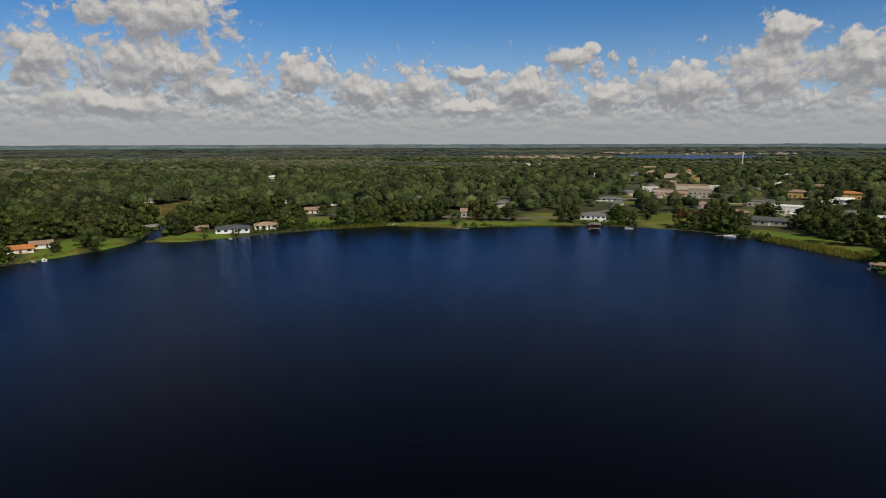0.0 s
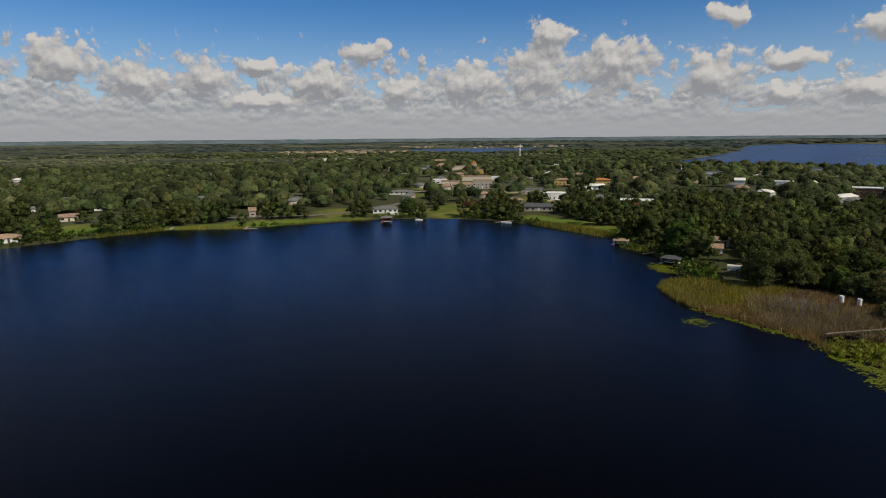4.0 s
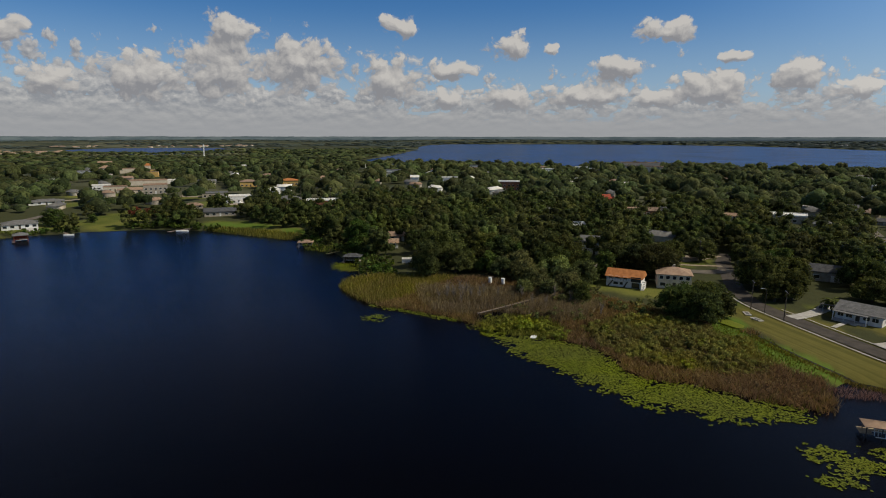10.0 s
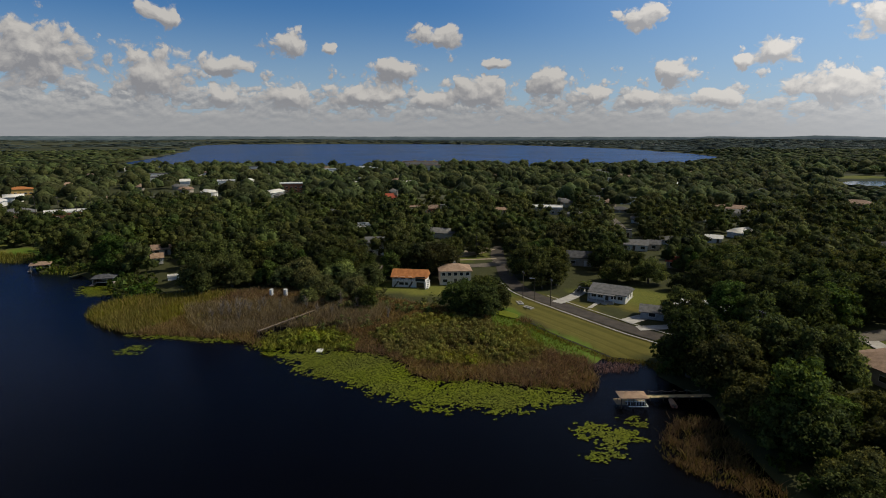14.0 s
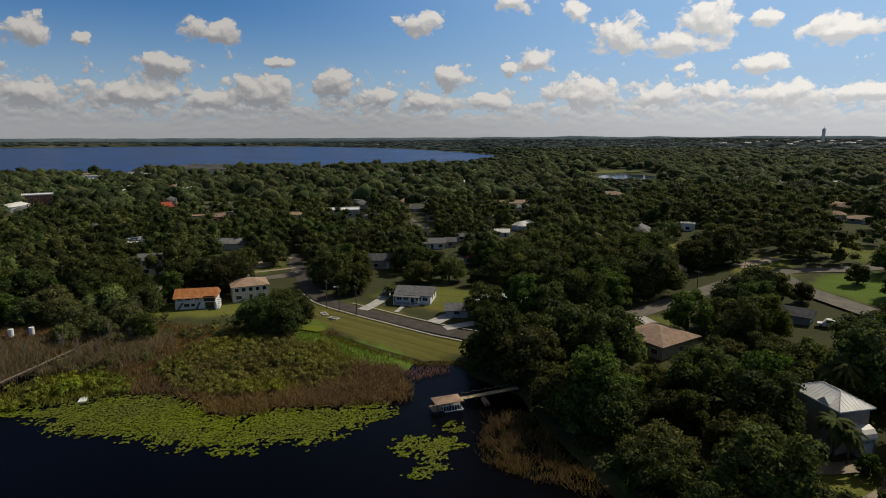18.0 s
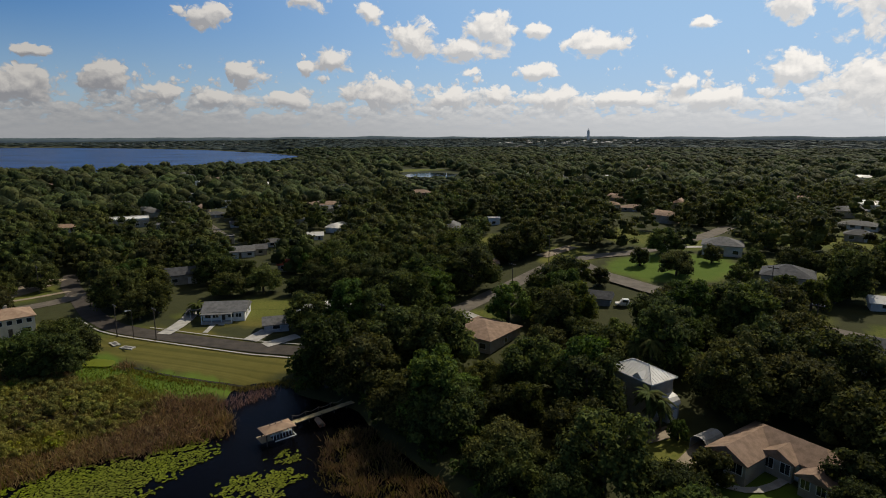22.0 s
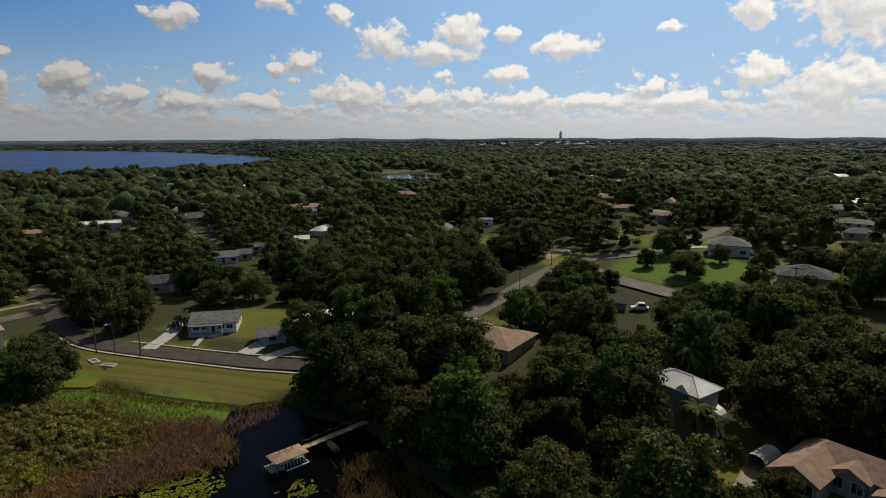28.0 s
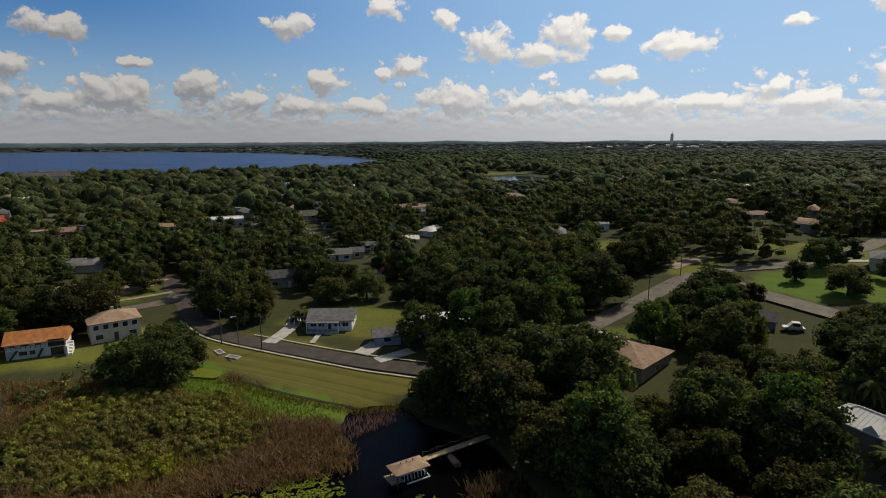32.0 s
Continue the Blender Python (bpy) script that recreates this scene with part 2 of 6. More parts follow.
        # Dark gaps between leaf clumps: shade put into the colour where the bump dips.
        c = n.mix(n.ramp(clumps, 0.40, 0.62), n("ShaderNodeHueSaturation", 0.5, 1.0, 0.62, 1.0, c).outputs[0], c)
        n.put(front.inputs["Normal"], bump(n, clumps, 0.9, relief))
    for key, v in (("Base Color", c), ("Roughness", 0.65), ("Specular IOR Level", 0.06)):
        n.put(front.inputs[key], v)
    n("ShaderNodeOutputMaterial", n("ShaderNodeMixShader", through, front, n("ShaderNodeBsdfTranslucent", n("ShaderNodeHueSaturation", 0.472, 1.1, 1.35, 1.0, c).outputs[0])))
    return m


def lake_water():
    """Dark peaty water: black from above, wind-ruffled, with sky blue put into its gloss towards the horizon."""
    m = bpy.data.materials.new("lake_water")
    m.use_nodes = True
    m.node_tree.nodes.clear()
    n = Nodes(m.node_tree)
    at = place_of(n)
    swell = n.noise(n.vec("MULTIPLY", at, (0.25, 0.6, 0.3)), 0.6, 3.0)
    ripple = n.noise(n.vec("MULTIPLY", at, (1.0, 1.9, 1.0)), 1.6, 4.0, 0.65)
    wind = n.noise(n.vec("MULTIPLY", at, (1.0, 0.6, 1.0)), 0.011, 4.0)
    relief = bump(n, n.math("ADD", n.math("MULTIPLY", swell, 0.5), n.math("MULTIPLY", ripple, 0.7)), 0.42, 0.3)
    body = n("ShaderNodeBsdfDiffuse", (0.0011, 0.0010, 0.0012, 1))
    # Gloss turns bluer at flat angles; the sky's blue is put into its tint.
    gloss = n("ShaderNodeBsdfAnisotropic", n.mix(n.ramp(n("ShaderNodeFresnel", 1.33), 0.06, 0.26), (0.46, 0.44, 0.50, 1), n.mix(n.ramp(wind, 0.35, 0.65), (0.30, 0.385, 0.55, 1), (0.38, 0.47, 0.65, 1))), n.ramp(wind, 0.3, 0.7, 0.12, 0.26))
    n.put(gloss.inputs["Normal"], relief)
    bend = n("ShaderNodeFresnel", 1.33)
    n.put(bend.inputs["Normal"], relief)
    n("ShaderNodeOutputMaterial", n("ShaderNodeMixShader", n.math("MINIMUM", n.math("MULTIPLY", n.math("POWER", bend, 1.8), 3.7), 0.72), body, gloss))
    return m


WATER = lake_water()
POND = material("pond_water", lambda n: {"Base Color": (0.01, 0.014, 0.018, 1), "Roughness": 0.12, "IOR": 1.33, "Normal": bump(n, n.noise(place_of(n), 0.8, 3.0), 0.2, 0.1)})


def ground_build(n):
    geo = n("ShaderNodeNewGeometry")
    at = geo.outputs["Position"]
    lawn = n("ShaderNodeAttribute", attribute_name="lawn").outputs["Fac"]
    marsh = n("ShaderNodeAttribute", attribute_name="marsh").outputs["Fac"]
    plain = n("ShaderNodeAttribute", attribute_name="plain").outputs["Fac"]
    big, mid, fine = n.noise(at, 0.035, 4.0), n.noise(at, 0.35, 4.0), n.noise(at, 6.0, 3.0)
    grain = n.math("ADD", n.math("MULTIPLY", mid, 0.6), n.math("MULTIPLY", fine, 0.4))
    wood = n.mix(grain, (0.026, 0.030, 0.012, 1), (0.075, 0.078, 0.032, 1))
    grass = n.mix(n.ramp(n.math("ADD", n.math("MULTIPLY", big, 0.45), n.math("MULTIPLY", n.math("ADD", n.math("MULTIPLY", n.noise(at, 1.6, 4.0, 0.7), 0.6), n.math("MULTIPLY", fine, 0.4)), 0.55)), 0.38, 0.62), (0.060, 0.083, 0.014, 1), (0.160, 0.158, 0.036, 1))
    mown = n.noise(n("ShaderNodeCombineXYZ", n.math("MULTIPLY", n.vec("DOT_PRODUCT", at, (0.861, -0.509, 0.0)).outputs["Value"], 0.5), n.math("MULTIPLY", n.vec("DOT_PRODUCT", at, (0.509, 0.861, 0.0)).outputs["Value"], 0.008), 0.0), 1.0, 2.0)
    field_near = n.ramp(n.vec("DISTANCE", at, (173.0, 29.0, 2.5)).outputs["Value"], 34.0, 25.0)
    sward = n.mix(n.ramp(mown, 0.42, 0.56), n.mix(grain, (0.058, 0.060, 0.013, 1), (0.130, 0.116, 0.028, 1)), n.mix(grain, (0.082, 0.078, 0.017, 1), (0.172, 0.148, 0.038, 1)))
    grass = n.mix(field_near, grass, sward)
    bog = n.mix(grain, (0.02, 0.017, 0.010, 1), (0.085, 0.062, 0.032, 1))
    field = n.noise(n.vec("MULTIPLY", at, (1.0, 0.45, 1.0)), 0.0035, 5.0, 0.6)
    open_land = n.mix(n.ramp(field, 0.36, 0.62), (0.034, 0.042, 0.024, 1), (0.105, 0.105, 0.062, 1))
    c = n.mix(plain, wood, open_land)
    c = n.mix(lawn, c, grass)
    lush = n("ShaderNodeAttribute", attribute_name="lush").outputs["Fac"]
    c = n.mix(marsh, c, bog)
    c = n.mix(lush, c, n.mix(grain, (0.058, 0.104, 0.012, 1), (0.130, 0.188, 0.028, 1)))
    return {"Base Color": c, "Roughness": 0.95, "Specular IOR Level": 0.1, "Normal": bump(n, grain, 0.6, 0.15)}


GROUND = material("ground", ground_build)
OAK = leafy("oak_leaves", (0.018, 0.026, 0.009), (0.124, 0.146, 0.046), island=0.5, relief=0.5, grain=1.3)
OLIVE = leafy("olive_leaves", (0.050, 0.062, 0.022), (0.205, 0.225, 0.085), island=0.7, through=0.35, relief=0.4, grain=1.5)
BRIGHT = leafy("bright_leaves", (0.020, 0.036, 0.008), (0.122, 0.172, 0.043), island=0.5, relief=0.5, grain=1.3)
OLD_REED_BUSH = leafy("brown_brush", (0.098, 0.074, 0.032), (0.262, 0.200, 0.090), island=0.7, through=0.35, vary=0.7)
SCRUB = leafy("scrub_leaves", (0.060, 0.066, 0.034), (0.170, 0.172, 0.090), island=0.3, through=0.2, relief=1.0)
BOG_GRASS = leafy("bog_grass", (0.044, 0.066, 0.013), (0.112, 0.148, 0.028), island=0.7, vary=0.4)
RED_LEAVES = leafy("red_leaves", (0.060, 0.022, 0.012), (0.200, 0.075, 0.042), island=0.6, vary=0.2)
WILLOW = leafy("willow_leaves", (0.080, 0.098, 0.017), (0.260, 0.290, 0.060), island=0.7, through=0.35, vary=0.7)
FAR_LEAVES = leafy("far_leaves", (0.026, 0.036, 0.016), (0.128, 0.152, 0.060), island=0.4, relief=1.4)
# Leaf green shifted to blue-grey: the haze of distance is put into this colour.
HAZED_WOODS = leafy("hazed_woods", (0.056, 0.074, 0.066), (0.125, 0.152, 0.130), island=0.35, relief=2.0)
# No haze in the air: blue-grey tint and faint emission imitate it on the hills.
RIM = material("haze_painted_hills", lambda n: {"Base Color": n.mix(n.ramp(n.noise(n.vec("MULTIPLY", place_of(n), (1.0, 1.0, 5.0)), 0.008, 5.0, 0.65), 0.4, 0.62), (0.040, 0.056, 0.056, 1), (0.085, 0.104, 0.100, 1)), "Roughness": 1.0, "Specular IOR Level": 0.0,
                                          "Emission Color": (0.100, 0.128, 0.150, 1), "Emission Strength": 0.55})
BARK = mottled("bark", (0.035, 0.028, 0.022), (0.11, 0.095, 0.08), 1.5)
SHRUB = leafy("shrub_leaves", (0.100, 0.103, 0.027), (0.275, 0.270, 0.078), island=0.5, through=0.4, vary=0.8)
REED = leafy("reed_blades", (0.145, 0.116, 0.044), (0.330, 0.262, 0.106), island=0.7, through=0.4)
DARK_REED = leafy("old_reed_blades", (0.078, 0.062, 0.027), (0.212, 0.172, 0.075), island=0.7, through=0.35)
REED_GREEN = leafy("green_reed_blades", (0.075, 0.085, 0.016), (0.220, 0.215, 0.055), island=0.7, through=0.4)
TWIG = leafy("dry_twigs", (0.130, 0.096, 0.056), (0.320, 0.245, 0.152), island=0.6, through=0.35)
PAD = leafy("lily_leaves", (0.080, 0.104, 0.014), (0.186, 0.222, 0.034), island=0.8, vary=0.2)
DEAD_BARK = mottled("dead_bark", (0.12, 0.10, 0.08), (0.26, 0.22, 0.18), 1.5)
ASPHALT = mottled("asphalt", (0.042, 0.035, 0.029), (0.082, 0.069, 0.056), 0.4)
MUD = mottled("wet_mud", (0.014, 0.014, 0.009), (0.035, 0.032, 0.020), 0.8)
# Worn streets; also the shore street's south length, its sunlight put into the colour.
OLD_ASPHALT = mottled("worn_or_sunlit_asphalt", (0.10, 0.085, 0.068), (0.18, 0.155, 0.125), 0.4)
CONCRETE = mottled("concrete", (0.32, 0.30, 0.27), (0.50, 0.48, 0.44), 0.7)
SAND = mottled("bare_sand", (0.20, 0.16, 0.11), (0.38, 0.31, 0.23), 0.3)
PLANK = mottled("weathered_planks", (0.20, 0.16, 0.13), (0.38, 0.31, 0.25), 1.2, spread=0.4)
OLD_PLANK = mottled("grey_brown_planks", (0.12, 0.09, 0.065), (0.24, 0.185, 0.135), 1.2)
POST_WOOD = mottled("dark_posts", (0.05, 0.04, 0.03), (0.12, 0.10, 0.08), 2.0)
WHITE = mottled("white_paint", (0.62, 0.61, 0.58), (0.80, 0.79, 0.76), 0.8)
CREAM = mottled("cream_stucco", (0.50, 0.43, 0.33), (0.66, 0.58, 0.46), 0.6)
BEIGE = mottled("beige_siding", (0.30, 0.26, 0.21), (0.44, 0.39, 0.32), 0.8)
OCHRE = mottled("ochre_stucco", (0.52, 0.33, 0.10), (0.68, 0.45, 0.16), 0.6)
BRICK = mottled("brick_red_wall", (0.20, 0.08, 0.05), (0.34, 0.15, 0.09), 1.2)
GREY_WALL = mottled("grey_siding", (0.25, 0.27, 0.29), (0.38, 0.40, 0.42), 0.8)
GLASS = material("window_glass", lambda n: {"Base Color": (0.02, 0.025, 0.03, 1), "Roughness": 0.08, "Specular IOR Level": 0.6})
ORANGE_ROOF = mottled("orange_tiles", (0.30, 0.11, 0.035), (0.52, 0.21, 0.07), 0.9)
TAN_ROOF = mottled("tan_shingles", (0.25, 0.16, 0.105), (0.40, 0.28, 0.19), 0.9)
BROWN_ROOF = mottled("brown_shingles", (0.19, 0.128, 0.088), (0.34, 0.232, 0.165), 0.9)
GREY_ROOF = mottled("grey_shingles", (0.095, 0.093, 0.090), (0.19, 0.186, 0.18), 0.9)
DARK_ROOF = mottled("dark_shingles", (0.045, 0.047, 0.052), (0.11, 0.11, 0.115), 0.9)
RED_ROOF = mottled("red_roof", (0.30, 0.06, 0.035), (0.46, 0.11, 0.06), 0.9)
TILE_ROOF = mottled("clay_tiles", (0.22, 0.10, 0.06), (0.38, 0.20, 0.13), 0.9)
WHITE_ROOF = mottled("white_metal_roof", (0.64, 0.61, 0.55), (0.80, 0.78, 0.72), 0.5, rough=0.5)

# ---- plan, in metres: x to the right of the first view, y ahead, water at z = 0 ----
SHORE = [(-230, 150), (-205, 200), (-188, 236), (-180, 250), (-170, 270), (-166, 293), (-172, 320), (-190, 368), (-182, 368), (-165, 325), (-155, 296),
         (-128, 304), (-100, 328), (-70, 344), (-38, 358), (0, 350), (50, 356), (90, 357), (125, 343), (148, 324), (160, 300),
         (168, 270), (175, 250), (166, 226), (168, 205), (160, 180), (146, 160), (142, 140), (143, 120), (148, 104),
         (152, 80), (150, 55), (149, 35), (152, 21), (158, 17), (158, 9), (149, 2), (142, -2), (133, -6), (122, -10), (110, -15), (88, -26), (60, -42), (20, -60), (-60, -62), (-220, -20)]
FAR_LAKE = [(39.6, 1130), (42, 1450), (44.5, 1950), (45.3, 2300), (45.6, 3000), (48, 3650), (56, 3800), (66, 3800), (75, 3400), (80, 3000), (84.7, 2600), (88, 2200), (90.5, 1950), (93, 1620), (91, 1250), (85, 1040), (72, 950), (60, 930), (48, 990)]
GREY_LAKE = [(15, 2250), (17.5, 2700), (26.3, 2700), (27.5, 2200), (25, 1850), (20, 1750)]
SMALL_POND = (104.15, 613, 44, 30)


def polar(points):
    return [(r * math.sin(radians(a)), r * math.cos(radians(a))) for a, r in points]


def rounded(points, steps=4):
    """A closed smooth curve through the points."""
    p = np.array(points, float)
    a, b, c, d = np.roll(p, 1, 0), p, np.roll(p, -1, 0), np.roll(p, -2, 0)
    out = []
    for i in range(steps):
        t = i / steps
        out.append(0.5 * (2 * b + (c - a) * t + (2 * a - 5 * b + 4 * c - d) * t * t + (3 * b - a - 3 * c + d) * t ** 3))
    return np.stack(out, 1).reshape(-1, 2)


def distance(x, y, poly, closed=True):
    """Distance of points to a line of points; for a closed one negative inside."""
    x, y, p = np.asarray(x, float), np.asarray(y, float), np.asarray(poly, float)
    best, inside = np.full(x.shape, 1e9), np.zeros(x.shape, bool)
    for i in range(len(p) if closed else len(p) - 1):
        (ax, ay), (bx, by) = p[i], p[(i + 1) % len(p)]
        dx, dy = bx - ax, by - ay
        t = np.clip(((x - ax) * dx + (y - ay) * dy) / (dx * dx + dy * dy + 1e-9), 0, 1)
        best = np.minimum(best, np.hypot(x - ax - t * dx, y - ay - t * dy))
        if closed:
            cross = (ay > y) != (by > y)
            inside ^= cross & (x < (bx - ax) * (y - ay) / (by - ay + 1e-12) + ax)
    return np.where(inside, -best, best) if closed else best


def waves(x, y, size, seed=0):
    """Cheap smooth noise, about -1 to 1."""
    x, y = np.asarray(x, float) / size, np.asarray(y, float) / size
    s = seed * 1.7
    return (np.sin(x * 1.9 + 1.3 * np.sin(y * 1.1 + s) + s) + np.sin(y * 2.3 + 1.7 * np.sin(x * 0.8 - s) - 2 * s) + np.sin((x + y) * 1.3 + 2.1 * np.sin((x - y) * 0.7 + s))) / 3


SHORE_LINE = rounded(SHORE)
FAR_SHORES = [rounded(polar(FAR_LAKE)), rounded(polar(GREY_LAKE))]
POND_AT = polar([SMALL_POND[:2]])[0]


def step(v, lo, hi):
    t = np.clip((v - lo) / (hi - lo), 0, 1)
    return t * t * (3 - 2 * t)


def to_shore(x, y):
    d = distance(x, y, SHORE_LINE) + 1.5 * waves(x, y, 9) + 0.7 * waves(x, y, 3.1, 2)
    for line in FAR_SHORES:
        d = np.minimum(d, distance(x, y, line))
    return d


def terrain(x, y):
    x, y = np.asarray(x, float), np.asarray(y, float)
    d, r = to_shore(x, y), np.hypot(x, y)
    z = np.where(d < 0, np.maximum(d * 0.35, -2.5), 0.5 * step(d, 0, 3) + 2.6 * (1 - np.exp(-np.maximum(d, 0) / 32)))
    land = step(d, 4, 60)
    south = step(-y, 20, 150) * step(x, 40, 110)
    z = z + land * (9.5 * south + 0.5 * waves(x, y, 70, 1))
    z = z + land * step(r, 2600, 4850) * (13 + 6 * waves(x, y, 900, 3) * step(r, 3000, 4500))
    hills = step(np.degrees(np.arctan2(x, y)), 78, 100)
    z = z + land * hills * step(r, 2300, 4700) * (5 + 7 * waves(x, y, 700, 5))
    return z


def part(name, bm, mat, parent=None, label="", smooth=False):
    """Links a bmesh as one mesh object under its thing or part."""
    me = bpy.data.meshes.new(name)
    bm.to_mesh(me)
    bm.free()
    me.materials.append(mat)
    if smooth:
        me.polygons.foreach_set("use_smooth", [True] * len(me.polygons))
    ob = new(name, me)
    ob.parent = parent
    return tagged(ob, label)


def mesh_of(name, verts, faces, mat, smooth=False):
    """A mesh from arrays of corners and of triangles or quads."""
    verts, faces = np.asarray(verts, np.float32), np.asarray(faces, np.int32)
    k = faces.shape[1]
    me = bpy.data.meshes.new(name)
    me.vertices.add(len(verts))
    me.vertices.foreach_set("co", verts.ravel())
    me.loops.add(faces.size)
    me.loops.foreach_set("vertex_index", faces.ravel())
    me.polygons.add(len(faces))
    me.polygons.foreach_set("loop_start", np.arange(0, faces.size, k, dtype=np.int32))
    if smooth:
        me.polygons.foreach_set("use_smooth", np.ones(len(faces), bool))
    me.update(calc_edges=True)
    me.materials.append(mat)
    return me


def joined(items):
    """One (verts, faces) out of many."""
    vs, fs, at = [], [], 0
    for v, f in items:
        vs.append(v)
        fs.append(f + at)
        at += len(v)
    return np.concatenate(vs), np.concatenate(fs)


# open land: lawns and clearings (centre x, y, half sizes, turn in degrees)
LAWNS = [(186, 36, 11, 24, -32), (168, 14, 7, 9, -30), (160, 20, 5, 7, 0), (167, 24, 6, 14, -40), (206, 15, 12, 19, -10), (190, 82, 6, 16, 10), (200, 66, 8, 9, 0), (240, 85, 14, 9, -30),
         (100, 376, 30, 10, 0), (62, 385, 16, 20, 0), (138, 372, 16, 34, -35), (178, 305, 9, 26, 25), (174, 278, 6, 32, 14), (-84, 368, 30, 16, 12), (-140, 312, 22, 7, 20), (-205, 420, 30, 48, 20),
         (-184, 262, 9, 34, 15), (-172, 286, 8, 16, 20), (-150, 300, 14, 7, 10), (20, 362, 60, 6, 0), (-18, 360, 26, 7, 0), (186, 262, 8, 14, 0), (181, 160, 8, 9, 0), (312, 252, 16, 30, -40), (385, 275, 30, 12, 20), (352, 326, 12, 20, 0),
         (222, 400, 22, 30, -20), (225, 455, 26, 18, 0), (190, 530, 40, 22, 0), (150, 470, 26, 16, 0), (330, 30, 22, 5, 5), (295, -4, 8, 5, -30), (560, 170, 55, 8, 10),
         (190, -112, 17, 21, -35), (226, -92, 14, 8, -40), (218, -140, 18, 22, -30), (140, -102, 12, 10, 0), (156, -124, 10, 14, -30), (168, -150, 12, 24, -30), (195, -188, 12, 24, -30), (130, -143, 16, 12, -20),
         (114, -114, 12, 9, 0), (178, -40, 8, 9, 30), (94, -51, 8, 6, -20), (109, -47, 5, 7, 10), (700, -160, 22, 40, 0),
         (258, -80, 20, 8, -23), (217, -91, 12, 8, -31), (170, -155, 12, 6, -53), (203, -207, 20, 8, -54), (146, -107, 8, 5, -49),
         (260, -97, 18, 7, -27), (290, -75, 22, 7, -19), (238, -127, 18, 7, -35), (218, -145, 18, 8, -42)]
ROADS = [("shore_street", 5.4, [(268, 76), (250, 72), (236, 66), (214, 57), (201, 49), (195, 42), (187, 30), (177, 14), (169, -2), (167, -12)], "ASPHALT"),
         # South length: same street, sunlight on it painted in as paler asphalt.
         ("shore_street", 6.2, [(167, -10), (173, -22), (187, -41), (202, -64), (214, -83), (215, -97), (211, -110), (212, -126), (224, -154), (240, -180)], "OLD_ASPHALT"),
         ("back_street", 5.6, [(240, 67), (233, 67), (227, 74.5), (222, 84), (217, 93), (208, 110), (199, 133)], "OLD_ASPHALT"),
         ("sandy_verge", 2.0, [(243, 70), (237, 78), (231, 89), (224, 99)], "SAND"),
         ("south_street", 7.0, [(215, -90), (196, -88), (172, -92), (150, -97), (131, -103), (119, -107), (108, -118), (92, -138)], "OLD_ASPHALT"),
         ("far_shore_road", 6.0, [(-10, 384), (40, 378), (80, 386), (115, 420), (130, 470)], "OLD_ASPHALT"),
         ("town_road", 7.0, [(345, 262), (380, 275), (430, 292)], "OLD_ASPHALT"),
         ("north_street", 8.0, [(-190, 600), (-235, 745), (-285, 900)], "OLD_ASPHALT"),
         ("east_street", 6.0, [(285, 38), (326, 27), (362, 36), (420, 52)], "OLD_ASPHALT"),
         ("south_yard", 16.0, [(510, -520), (588, -708), (631, -864)], "SAND")]
LUSH = [(20, 356, 62, 6, 0), (-18, 355, 28, 6, 0), (176, 303, 7, 24, 25), (-184, 262, 6, 32, 15), (-172, 284, 5, 14, 20), (-140, 308, 22, 5, 20), (-84, 358, 28, 10, 12), (186, 262, 6, 11, 0), (181, 160, 7, 8, 0), (161, 28, 12, 5, 56), (169, 43, 2.8, 7, 0), (176, 47, 5.5, 5, 0), (190, -112, 16, 20, -35), (94, -51, 8, 6, -20)]

# ---- ground and water ----
fine = np.radians(np.concatenate([np.arange(-48, 160, 0.46), np.arange(160, 312, 8)]))
radii = np.concatenate([[0, 15, 35], 55 * 1.019 ** np.arange(0, 240)])
radii = np.append(radii[radii < 4900], 4950)
RR, AA = np.meshgrid(radii, fine, indexing="ij")
gx, gy = RR * np.sin(AA), RR * np.cos(AA)
gz = terrain(gx, gy)
m = len(fine)
i, j = np.meshgrid(np.arange(len(radii) - 1), np.arange(m), indexing="ij")
quads = np.stack([i * m + j, (i + 1) * m + j, (i + 1) * m + (j + 1) % m, i * m + (j + 1) % m], -1).reshape(-1, 4)[:, ::-1]
gm = mesh_of("ground", np.stack([gx, gy, gz], -1).reshape(-1, 3), quads, GROUND, True)


def clearing(x, y, grow=0.0, spots=None):
    """How open the land is, 0 to 1: lawns with uneven edges."""
    c = np.zeros(np.shape(x))
    for lx, ly, w, h, a in LAWNS if spots is None else spots:
        ca, sa = math.cos(radians(a)), math.sin(radians(a))
        u, v = (x - lx) * ca + (y - ly) * sa, -(x - lx) * sa + (y - ly) * ca
        q = np.hypot(u / (w + grow), v / (h + grow)) + 0.12 * waves(x, y, 5, 4)
        c = np.maximum(c, step(q, 1.08, 0.9))
    return c


MARSH = rounded([(178, 118), (181, 104), (178, 86), (176, 68), (178, 52), (172, 38), (161, 26), (150, 20), (140, 18), (137, 25), (136, 34), (135, 42), (131, 50), (134, 56), (139, 62), (140, 72), (138, 80), (134, 88),
                 (134, 99), (135, 108), (132, 122), (129, 132), (130, 146), (136, 160), (148, 164), (156, 150), (166, 134)])


def openness(x, y):
    """Fields and marsh plains far off."""
    r, a = np.hypot(x, y), np.degrees(np.arctan2(x, y))
    plain = step(r, 880 + 300 * step(a, 0, 14), 1050 + 480 * step(a, 0, 14)) * step(a, 36, 28) * step(waves(x, y, 260, 7) + 0.35, -0.2, 0.3)
    town = step(waves(x, y, 75, 9), 0.0, 0.45) * step(r, 320, 420) * 0.75
